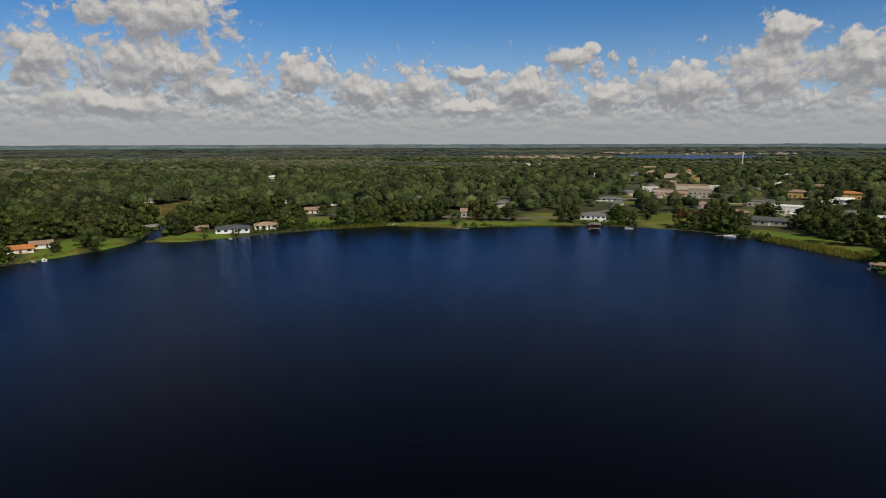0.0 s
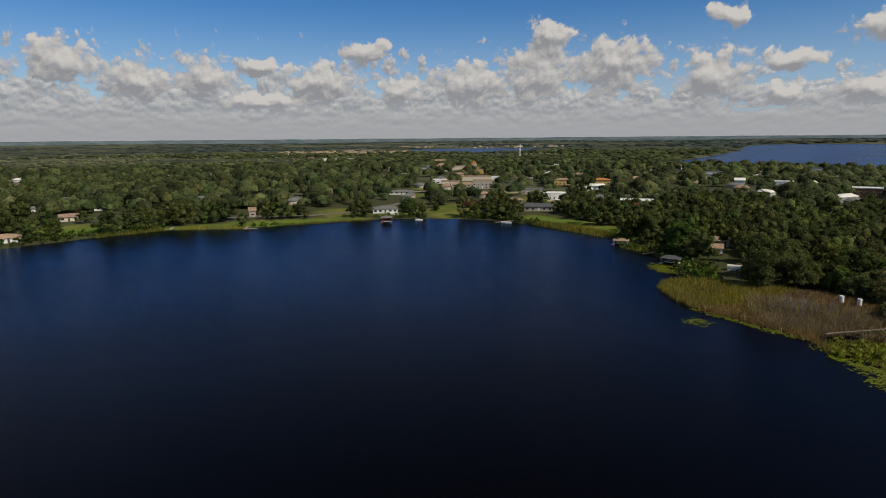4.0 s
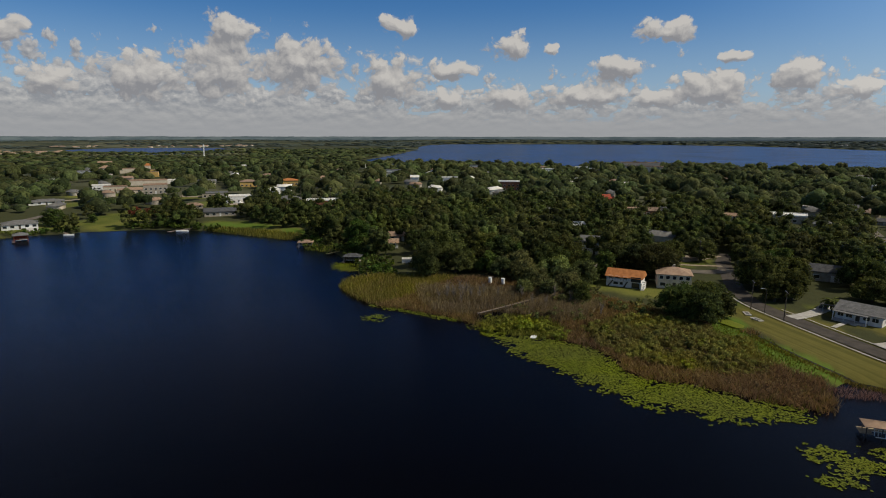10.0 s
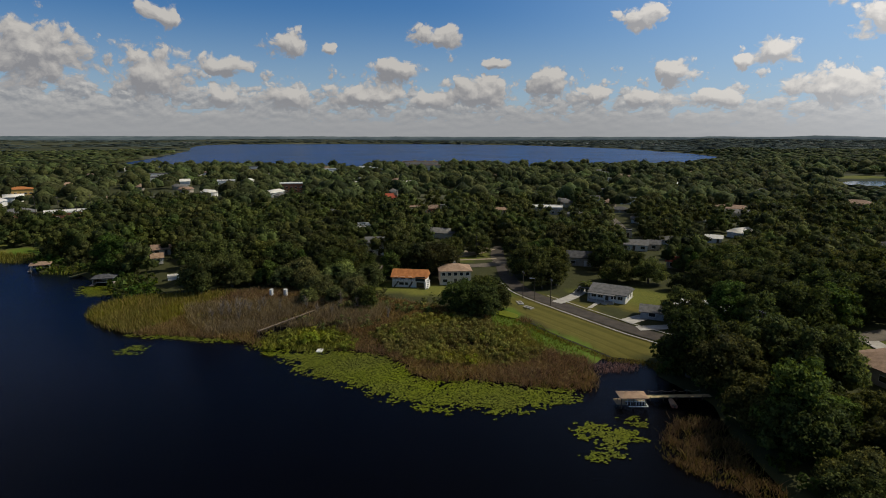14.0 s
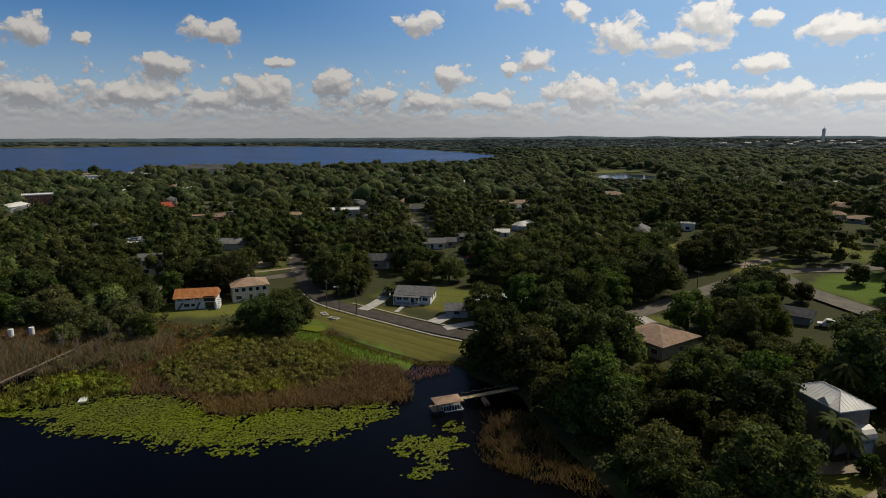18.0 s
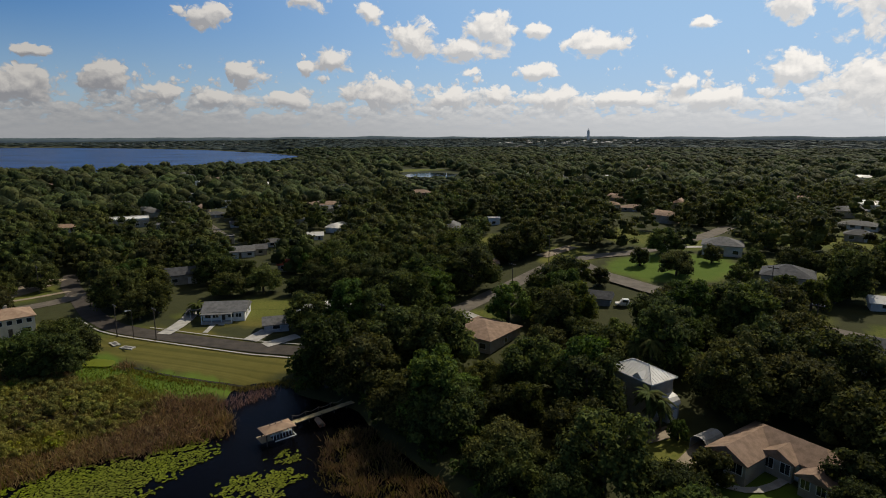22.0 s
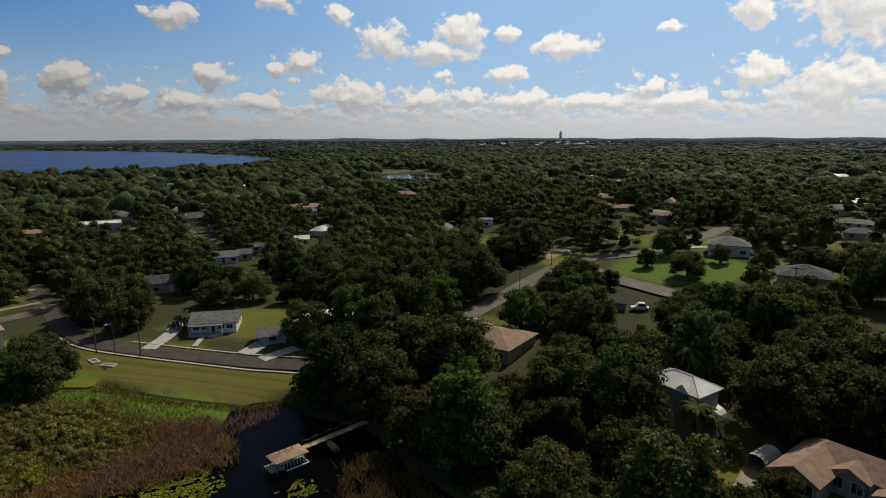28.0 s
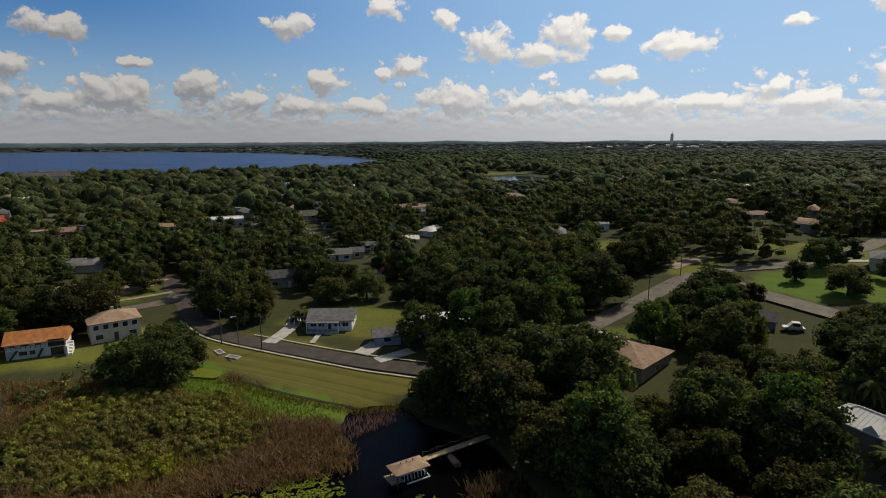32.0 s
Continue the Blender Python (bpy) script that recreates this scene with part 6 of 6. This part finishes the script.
for width, line in ((9.0, [(232, 94), (246, 84), (262, 80)]), (14.0, [(214, 405), (228, 380)]), (12.0, [(215, 470), (230, 452)]), (10.0, [(205, 520), (190, 540), (165, 560)]), (8.0, [(140, 500), (175, 505)]), (7.0, [(520, 162), (606, 180)]), (8.0, [(356, 150), (375, 152)]), (6.0, [(226, -84), (232, -100)]), (6.0, [(10, 390), (14, 382)]), (3.0, [(113, -44), (112, -48), (113, -52)]), (2.4, [(104, -46), (106, -50), (108, -54)])):
    strip("bare_lot", width, line, SAND, 0.14, "bare sandy lot between trees", category="lot")
for x_, y_, a in ((188, 46, 30), (184.6, 42.6, 60)):
    slab = new("drain_slab")
    slab.matrix_basis = pose(x_, y_, ground_at(x_, y_) + 0.1, 0, 0, a)
    for k, (x0, x1, y0, y1) in enumerate(((-1.6, 1.6, -0.8, -0.45), (-1.6, 1.6, 0.45, 0.8), (-1.6, -1.2, -0.45, 0.45), (1.2, 1.6, -0.45, 0.45))):
        boxed("edge", x0, x1, y0, y1, -0.4, 0.12, CONCRETE, slab)
    boxed("grate", -1.2, 1.2, -0.45, 0.45, -0.4, 0.05, GREY_ROOF, slab)
    tagged(slab, "white concrete drain frame set in the grass", "drain", "drains in the field")


# ---- poles and wires ----
def pole(x, y, tall, label="wooden utility pole with a crossarm", arm=True):
    p = new("utility_pole")
    p.matrix_basis = pose(x, y, ground_at(x, y), 0, 0, 30)
    v, f = limb((0, 0, -0.8), (0, 0, tall), 0.14, 0.09, 8)
    shaft = new("shaft", mesh_of("shaft", v, f, POST_WOOD))
    shaft.parent = p
    if arm:
        boxed("crossarm", -1.2, 1.2, -0.07, 0.07, tall - 0.7, tall - 0.5, POST_WOOD, p)
        for q in (-1.05, -0.4, 0.4, 1.05):
            part("insulator", bar((q, 0, tall - 0.5), (q, 0, tall - 0.3), 0.06), GREY_WALL, p)
    return tagged(p, label, "pole", "utility poles")


POLES = [(170.5, -15, 10), (190, -57, 10), (216, -82, 10), (147, -106, 10.5), (187.6, 36.9, 8.5), (193.2, 46.5, 8.5), (250, 353, 13), (254, 339, 13), (255, 325, 13), (270, 333, 13), (242, 78, 9), (126, -96, 9)]
for x_, y_, t_ in POLES:
    pole(x_, y_, t_)
    PLANTED.append((x_, y_, 0.5))


def wire(a, b):
    (xa, ya, ta), (xb, yb, tb) = a, b
    za, zb = ground_at(xa, ya) + ta - 0.3, ground_at(xb, yb) + tb - 0.3
    bm = bmesh.new()
    prev = None
    for k in range(13):
        t = k / 12
        c = Vector((xa + (xb - xa) * t, ya + (yb - ya) * t, za + (zb - za) * t - 3.2 * t * (1 - t)))
        r_ = [bm.verts.new(c + Vector(o)) for o in ((0.02, 0, 0), (-0.01, 0.02, 0), (-0.01, -0.01, 0.02))]
        if prev:
            for i_ in range(3):
                bm.faces.new((prev[i_], prev[(i_ + 1) % 3], r_[(i_ + 1) % 3], r_[i_]))
        prev = r_
    return tagged(part("overhead_wire", bm, POST_WOOD), "thin sagging overhead wire between poles", "wire", "overhead wires")


for a, b in ((0, 1), (1, 2), (5, 4), (0, 4), (1, 3)):
    wire(POLES[a], POLES[b])
lamp = new("street_lamp")
lamp.matrix_basis = pose(190.8, 42.4, ground_at(190.8, 42.4), 0, 0, 150)
part("pole", bar((0, 0, -0.5), (0, 0, 7.2), 0.09), POST_WOOD, lamp)
part("arm", bar((0, 0, 7.1), (1.6, 0, 7.5), 0.05), GREY_WALL, lamp)
boxed("lamp_head", 1.4, 2.1, -0.16, 0.16, 7.4, 7.55, GREY_WALL, lamp)
tagged(lamp, "slim street lamp at the bend of the street", "street lamp")


# ---- cars ----
def car(x, y, turn, mat, label, tall=1.45, long=4.4):
    c = new("car")
    c.matrix_basis = pose(x, y, ground_at(x, y) + 0.1, 0, 0, turn)
    bm = bmesh.new()
    l, w = long / 2, 0.9
    prof = [(-l, 0.35), (-l, 0.8), (-l + 0.5, 0.88), (-l + 1.0, tall), (l - 1.9, tall), (l - 1.1, 0.92), (l - 0.1, 0.8), (l, 0.4)]
    rows_ = [[bm.verts.new((px, s * w * (0.86 if pz > 1.2 else 1.0), pz)) for px, pz in prof] for s in (-1, 1)]
    bm.faces.new(rows_[0])
    bm.faces.new(rows_[1][::-1])
    for i_ in range(8):
        bm.faces.new((rows_[0][i_], rows_[1][i_], rows_[1][(i_ + 1) % 8], rows_[0][(i_ + 1) % 8]))
    part("body", bm, mat, c)
    for s in (-1, 1):
        boxed("side_window", -l + 1.1, l - 1.9, s * w * 0.93 - 0.03, s * w * 0.93 + 0.03, 0.95, tall - 0.12, GLASS, c)
        for q in (-l + 0.85, l - 0.9):
            part("wheel", bar((q, s * 0.78, 0.3), (q, s * 0.95, 0.3), 0.32, 12), DARK_ROOF, c)
    return tagged(c, label, "car", "parked cars")


for x_, y_, a, m_, text in ((214, 93, 40, WHITE, "white van parked behind the orange-roofed house"), (127, -98, 120, WHITE, "white car parked on a drive"), (124, -95, 125, WHITE, "white car parked on a drive"), (166, -78, 60, WHITE, "white truck beside a yard"),
                             (226, 392, 20, WHITE, "white car in a lot"), (209, -128, 70, GREY_WALL, "grey car on a drive"), (341, 262, 30, WHITE, "white car on the town road"), (208, 31.5, 5, DARK_ROOF, "dark car under the carport")):
    car(x_, y_, a, m_, text, 1.9 if "van" in text or "truck" in text else 1.45)
    PLANTED.append((x_, y_, 2.5))

# garden shed, fence and yard things by the southern houses
building(172, -74, 7, 5, 3.4, -130, GREY_WALL, DARK_ROOF, "gable", windows=False, label="grey workshop shed beside a yard", name="shed")
fence = new("fence")
fence.matrix_basis = pose(88.3, -62.5, ground_at(88, -66), 0, 0, 262)
for k in range(12):
    boxed("fence_board", k * 0.9, k * 0.9 + 0.84, -0.04, 0.04, -0.6, 1.6, WHITE, fence)
for k in range(5):
    boxed("fence_post", k * 2.6, k * 2.6 + 0.12, 0.05, 0.17, -0.8, 1.7, WHITE, fence)
tagged(fence, "white board fence round a back yard", "fence")
building(82.5, -69, 10, 8, 4.2, 170, CREAM, TILE_ROOF, "hip", label="cream house with a reddish tiled roof behind a fence")
canal = new("footbridge")
canal.matrix_basis = pose(-181, 342, 0, 0, 0, 20)
boxed("deck", -8, 8, -1.3, 1.3, 1.7, 1.95, CONCRETE, canal)
for s in (-1, 1):
    boxed("railing", -8, 8, s * 1.25 - 0.05, s * 1.25 + 0.05, 2.6, 2.72, WHITE, canal)
    for k in range(9):
        boxed("railing_post", -7.9 + 1.95 * k, -7.8 + 1.95 * k, s * 1.25 - 0.05, s * 1.25 + 0.05, 1.95, 2.6, WHITE, canal)
    part("pile", bar((s * 4, 0, -2.4), (s * 4, 0, 1.7), 0.25), CONCRETE, canal)
tagged(canal, "low white footbridge over the mouth of a canal", "bridge")

# ---- far landmarks ----
tx, ty = polar([(120.35, 4100)])[0]
tower = new("lookout_tower")
tower.matrix_basis = pose(tx, ty, 40, 0, 0, 20)
boxed("shaft", -6.5, 6.5, -6, 6, -12, 46, WHITE, tower)
boxed("deck", -7.5, 7.5, -7, 7, 46, 51, WHITE, tower)
boxed("cap", -4.5, 4.5, -4, 4, 51, 58, CREAM, tower)
part("aerial", bar((0, 0, 56), (0, 0, 68), 0.8), GREY_WALL, tower)
tagged(tower, "tall pale lookout tower on the horizon", "tower")
mx, my = polar([(25.93, 1400)])[0]
mast = new("radio_mast")
mast.matrix_basis = pose(mx, my, ground_at(mx, my))
for k in range(4):
    part("mast_leg", bar((0.9 * (-1) ** k, 0.9 * (-1) ** (k // 2), -1), (0.5 * (-1) ** k, 0.5 * (-1) ** (k // 2), 29), 0.28), WHITE, mast)
boxed("platform", -1.3, 1.3, -1.3, 1.3, 26, 27.4, WHITE, mast)
tagged(mast, "slender white radio mast over the woods", "mast")

# scattered roofs of the town and of far estates, too many to count
g = np.random.default_rng(77)


def far_houses(name, spots, size, wall, roof, label):
    """Plain small houses: walls and gabled roofs, one mesh for each."""
    wv, wf, rv, rf = [], [], [], []
    for i_, (hx, hy) in enumerate(spots):
        a, w, d, h = g.uniform(0, 3.14), size * g.uniform(0.8, 1.5), size * g.uniform(0.55, 0.75), g.uniform(2.6, 3.6)
        z = ground_at(hx, hy)
        c, s = math.cos(a), math.sin(a)
        put = lambda px, py, pz: (hx + px * c - py * s, hy + px * s + py * c, z + pz)
        wv += [put(px, py, pz) for pz in (-1, h) for px, py in ((-w / 2, -d / 2), (w / 2, -d / 2), (w / 2, d / 2), (-w / 2, d / 2))]
        wf += [tuple(i_ * 8 + k for k in q) for q in ((0, 1, 5, 4), (1, 2, 6, 5), (2, 3, 7, 6), (3, 0, 4, 7))]
        e = 0.6
        rv += [put(px, py, pz) for px, py, pz in ((-w / 2 - e, -d / 2 - e, h), (w / 2 + e, -d / 2 - e, h), (w / 2 + e, d / 2 + e, h), (-w / 2 - e, d / 2 + e, h), (-w / 2 - e, 0, h + 2), (w / 2 + e, 0, h + 2))]
        rf += [tuple(i_ * 6 + k for k in q) for q in ((0, 1, 5, 4), (2, 3, 4, 5), (1, 2, 5, 5), (3, 0, 4, 4))]
    tagged(new(name, mesh_of(name, wv, wf, wall)), label, "houses", kind="stuff")
    rf3 = [q[:3] for q in rf] + [(q[0], q[2], q[3]) for q in rf if q[2] != q[3]]
    tagged(new(name, mesh_of(name, rv, rf3, roof)), label, "houses", kind="stuff")


def sector(count, a0, a1, r0, r1):
    a, r = g.uniform(a0, a1, count), np.sqrt(g.uniform(r0 * r0, r1 * r1, count))
    x, y = r * np.sin(np.radians(a)), r * np.cos(np.radians(a))
    ok = to_shore(x, y) > 20
    return list(zip(x[ok], y[ok]))


TOWN = sector(75, 12, 56, 440, 1000) + sector(170, 56, 146, 280, 900) + sector(55, -40, 10, 430, 900)
lone = []
for hx, hy in TOWN:
    by_pond = abs(math.degrees(math.atan2(hx, hy)) - SMALL_POND[0]) < 4.5 and 380 < math.hypot(hx, hy) < 780
    if not by_pond and all(math.hypot(hx - q[0], hy - q[1]) > 20 + q[2] * 0.5 for q in FOOT) and all(math.hypot(hx - a, hy - b) > 24 for a, b in lone):
        lone.append((hx, hy))
TOWN = lone
FOOT += [(hx, hy, 6, 8, 7) for hx, hy in TOWN]
far_houses("town_roofs", TOWN[::3], 11, CREAM, GREY_ROOF, "small town houses with grey roofs among trees")
far_houses("town_roofs", TOWN[1::3], 12, WHITE, WHITE_ROOF, "small white town buildings with pale roofs")
far_houses("town_roofs", TOWN[2::3], 10, BEIGE, BROWN_ROOF, "small town houses with brown roofs among trees")
far_houses("far_estate", sector(70, 3, 15, 1750, 2150) + sector(40, 14, 30, 2750, 3000), 15, CREAM, TAN_ROOF, "rows of tan houses on the far plain")
far_houses("far_estate", sector(60, 44, 90, 3300, 3700) + sector(50, 96, 140, 1300, 3600), 13, WHITE, GREY_ROOF, "white houses scattered along the far shore and hills")
far_houses("far_estate", sector(30, 112, 126, 3200, 4200) + sector(16, 135, 146, 900, 1300), 20, WHITE, WHITE_ROOF, "pale buildings of a distant town")

# ---- where trees stand ----
VIEW = np.array([35.0, 8.0])


def pond_free(x, y):
    """Clear of the small pond and of the low meadow on its near side."""
    out, bend = np.hypot(x, y) - SMALL_POND[1], np.abs(np.degrees(np.arctan2(x, y)) - SMALL_POND[0])
    return ~((out > -155) & (out < 85) & (bend < 3.0 + 0.5 * waves(x, y, 30, 2)))


def free(x, y, reach, tall):
    """Spots on dry land clear of lawns, roads and houses, and of the yards between a house and the lake."""
    ok = to_shore(x, y) > 2.0 + reach * 0.25
    ok &= clearing(x, y, 1.0) < 0.4
    ok &= distance(x, y, MARSH) > 1.0
    ok &= pond_free(x, y)
    for _, width, line, _ in ROADS:
        ok &= distance(x, y, line, False) > width / 2 + reach * 0.55
    for px, py, r in PLANTED:
        ok &= np.hypot(x - px, y - py) > r + reach * 0.5
    for bx, by, w, d, h in FOOT:
        near = math.hypot(bx, by)
        u = (VIEW - (bx, by)) / np.hypot(*(VIEW - (bx, by)))
        along, across = (x - bx) * u[0] + (y - by) * u[1], np.abs(-(x - bx) * u[1] + (y - by) * u[0])
        yard = min(62.0, max(d / 2 + 5, (tall - h * 0.5) * near / 58.0)) if h < 20 else d / 2
        ok &= ~((np.hypot(x - bx, y - by) < max(w, d) * 0.6 + reach * 0.5) | ((along > 0) & (along < yard) & (across < w * 0.46 + reach * 0.35)))
    return ok


FOOT += [(229, 72, 4, 6, 9), (180, -46, 4, 6, 6), (107, -52, 9, 8, 9), (190, -112, 26, 20, 4), (184, 84, 12, 6, 4), (190, -47, 9, 9, 6), (199, -60, 9, 9, 6), (209, -75, 9, 9, 6)]
# near trees, each a thing of its own
x, y = scatter(60, 420, -50, 156, 8.0, 11)
ok = free(x, y, 5.0, 11.0)
x, y = x[ok], y[ok]
order = np.argsort(np.hypot(x - 60, y) - 60 * (to_shore(x, y) < 9))
x, y = x[order], y[order]
g = np.random.default_rng(21)
for px, py in zip(x[:280], y[:280]):
    tree(int(g.choice(6, p=[0.28, 0.2, 0.22, 0.12, 0.1, 0.08])), float(px), float(py), float(g.uniform(0.65, 1.3)), float(g.uniform(0, 360)))

# the woods behind them, too many to count
FORMS = [crown(r, t, 10, 420, 1, core=0.9, leaf=0.38, ragged=0.5, loose=1.3, rng=np.random.default_rng(30 + k)) for k, (r, t) in enumerate([(6.4, 11), (5.4, 12), (7.0, 10.5), (4.8, 11.5), (5.8, 13)])]
DOMES = [dome(r, t, 3, 56, 0.6, np.random.default_rng(50 + k)) for k, (r, t) in enumerate([(7.0, 11), (8.2, 10.5), (6.0, 12.5), (7.6, 9.5), (5.4, 10), (6.6, 13), (7.4, 11.5)])]


def woods(name, x, y, forms, size0, size1, mat, seed, label, squash=1.0):
    g = np.random.default_rng(seed)
    z = terrain(x, y)
    pick, turn, size = g.integers(0, len(forms), len(x)), g.uniform(0, 2 * math.pi, len(x)), g.uniform(size0, size1, len(x))
    vs, fs, tones, at = [], [], [], 0
    for k, (v, f) in enumerate(forms):
        m = np.where(pick == k)[0]
        if not len(m):
            continue
        c, s = np.cos(turn[m])[:, None], np.sin(turn[m])[:, None]
        q = np.stack([(v[:, 0] * c - v[:, 1] * s) * size[m, None] + x[m, None], (v[:, 0] * s + v[:, 1] * c) * size[m, None] + y[m, None], v[:, 2] * squash * size[m, None] * g.uniform(0.85, 1.15, (len(m), 1)) + z[m, None]], -1)
        vs.append(q.reshape(-1, 3))
        fs.append((f[None] + (np.arange(len(m)) * len(v))[:, None, None]).reshape(-1, 3) + at)
        at += q.shape[0] * q.shape[1]
        tones.append(np.repeat(g.uniform(0, 1, len(m)), len(v)))
    me = mesh_of(name, np.concatenate(vs), np.concatenate(fs), mat, True)
    me.attributes.new("tone", "FLOAT", "POINT").data.foreach_set("value", np.concatenate(tones).astype(np.float32))
    return tagged(new(name, me), label, "woods", kind="stuff")


woods("woods", x[280:], y[280:], FORMS, 0.65, 1.3, OAK, 5, "dense green oak woods behind the shore")
x, y = scatter(420, 950, -48, 152, 11.6, 12)
a_ = np.degrees(np.arctan2(x, y))
ok = free(x, y, 5.5, 11.0) & (openness(x, y) < g.uniform(0.15, 1.0, len(x))) & (g.uniform(0, 1, len(x)) > 0.55 * step(a_, 6, 14) * step(a_, 52, 44))
woods("woods", x[ok], y[ok], DOMES, 0.65, 1.4, FAR_LEAVES, 6, "green tree tops between the houses of the town", 0.86)
MOUNDS = [dome(r, t, 1, 0, 0.7, np.random.default_rng(70 + k)) for k, (r, t) in enumerate([(11, 11), (12.5, 12), (9.5, 10), (10.5, 12.5)])]
HILLS = [dome(r, t, 0, 0, 1.0, np.random.default_rng(80 + k)) for k, (r, t) in enumerate([(30, 12), (36, 11), (26, 13)])]
x, y = scatter(950, 2000, -46, 150, 16, 13)
ok = (to_shore(x, y) > 8) & (openness(x, y) < g.uniform(0.1, 1.0, len(x))) & pond_free(x, y)
woods("woods", x[ok], y[ok], MOUNDS, 0.75, 1.15, FAR_LEAVES, 7, "far green woods on level land", 0.66)
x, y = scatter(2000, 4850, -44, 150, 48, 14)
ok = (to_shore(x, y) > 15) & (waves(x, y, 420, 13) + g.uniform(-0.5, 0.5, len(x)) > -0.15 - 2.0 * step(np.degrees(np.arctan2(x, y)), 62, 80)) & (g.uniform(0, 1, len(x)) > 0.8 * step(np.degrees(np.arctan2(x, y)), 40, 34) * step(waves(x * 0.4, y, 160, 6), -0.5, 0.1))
woods("woods", x[ok], y[ok], HILLS, 0.8, 1.3, HAZED_WOODS, 8, "distant woods along the horizon with haze painted into their blue-green", 0.3)

LOW = [dome(r, t, 0, 0, 1.0, np.random.default_rng(90 + k)) for k, (r, t) in enumerate([(6, 3.6), (8, 4.2), (5, 4.6)])]
x, y = scatter(860, 2300, -46, 38, 24, 16)
ok = (to_shore(x, y) > 12) & (openness(x, y) > 0.35) & (waves(x * 0.5, y, 90, 17) > -0.35)
woods("scrub", x[ok], y[ok], LOW, 0.6, 1.5, SCRUB, 9, "pale grey-green scrub on the far marsh plain", 0.8)

x, y = scatter(440, 600, 100, 108.5, 6.5, 18)
out_ = np.hypot(x, y) - SMALL_POND[1]
ok = ~pond_free(x, y) & (out_ < -40)
woods("undergrowth", x[ok], y[ok], LOW, 0.5, 1.0, FAR_LEAVES, 10, "low bushes on the near side of the pond", 1.0)

# the rim of the world: low hills whose haze is a painted blue glow
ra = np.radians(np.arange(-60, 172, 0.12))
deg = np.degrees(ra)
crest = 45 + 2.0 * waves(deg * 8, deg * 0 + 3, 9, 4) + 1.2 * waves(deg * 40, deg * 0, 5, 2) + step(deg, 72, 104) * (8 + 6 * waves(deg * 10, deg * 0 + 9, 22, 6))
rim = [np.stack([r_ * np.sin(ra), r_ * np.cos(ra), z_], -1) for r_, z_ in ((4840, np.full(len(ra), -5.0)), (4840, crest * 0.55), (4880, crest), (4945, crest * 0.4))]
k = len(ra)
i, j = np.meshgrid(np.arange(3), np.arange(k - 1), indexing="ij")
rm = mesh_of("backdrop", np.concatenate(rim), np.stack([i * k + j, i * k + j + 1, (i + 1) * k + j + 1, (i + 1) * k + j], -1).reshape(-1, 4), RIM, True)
tagged(new("backdrop", rm), "far hills along the horizon, haze painted as a blue-green glow", "hills", kind="structure")

# bushes at the foot of the woods along the shore
x, y = scatter(60, 430, -50, 156, 3.0, 15)
d = to_shore(x, y)
ok = (d > 0.8) & (d < 11) & (clearing(x, y, 2.0) < 0.2) & (distance(x, y, MARSH) > 0.5)
for bx, by, w, dd, h in FOOT:
    ok &= np.hypot(x - bx, y - by) > max(w, dd) * 0.7
for _, width, line, _ in ROADS:
    ok &= distance(x, y, line, False) > width / 2 + 1.5
x, y = x[ok], y[ok]
bushes("undergrowth", x, y, terrain(x, y), g.uniform(1.0, 2.4, len(x)), BRIGHT, 61, "green undergrowth along the wooded shore", 30, 0.3)

# ---- the wet edge of the field ----
strip("ditch", 0.7, [(172, 39), (166, 32), (160, 21), (158, 12)], MUD, 0.1, "narrow dark ditch along the foot of the field", category="ditch")
bm = bmesh.new()
edge = rounded([(176, 51), (180, 50.5), (178.5, 46.5), (176.5, 43.5), (173.5, 43.8), (174.5, 47.5)])
bm.faces.new([bm.verts.new((px, py, ground_at(177, 47) + 0.25)) for px, py in edge])
tagged(part("duckweed_pool", bm, PAD), "small pool under lime green duckweed beside the field", "pool", kind="structure")
x, y, d, g = inside_points([(151, 22), (154, 19), (156, 14), (156, 9), (152, 12), (149, 17)], 0.8, 91)
tufts("dry_bushes", x, y, np.zeros(len(x)), 1.1, TWIG, 92, "bare grey twigs standing in the shallow inlet", 7, 0.5, 0.4, 0.03)
x, y, d, g = inside_points([(172, 40), (166, 33), (160, 22), (159, 15), (160, 8), (156, 4), (153, 4), (157, 9), (156.5, 16), (158, 22), (164, 33), (170, 40)], 0.55, 93)
tufts("shore_reeds", x, y, np.maximum(terrain(x, y), 0.0), 0.55, REED_GREEN, 94, "rough green grass along the wet edge of the field", 8, 0.4, 0.4, 0.05)
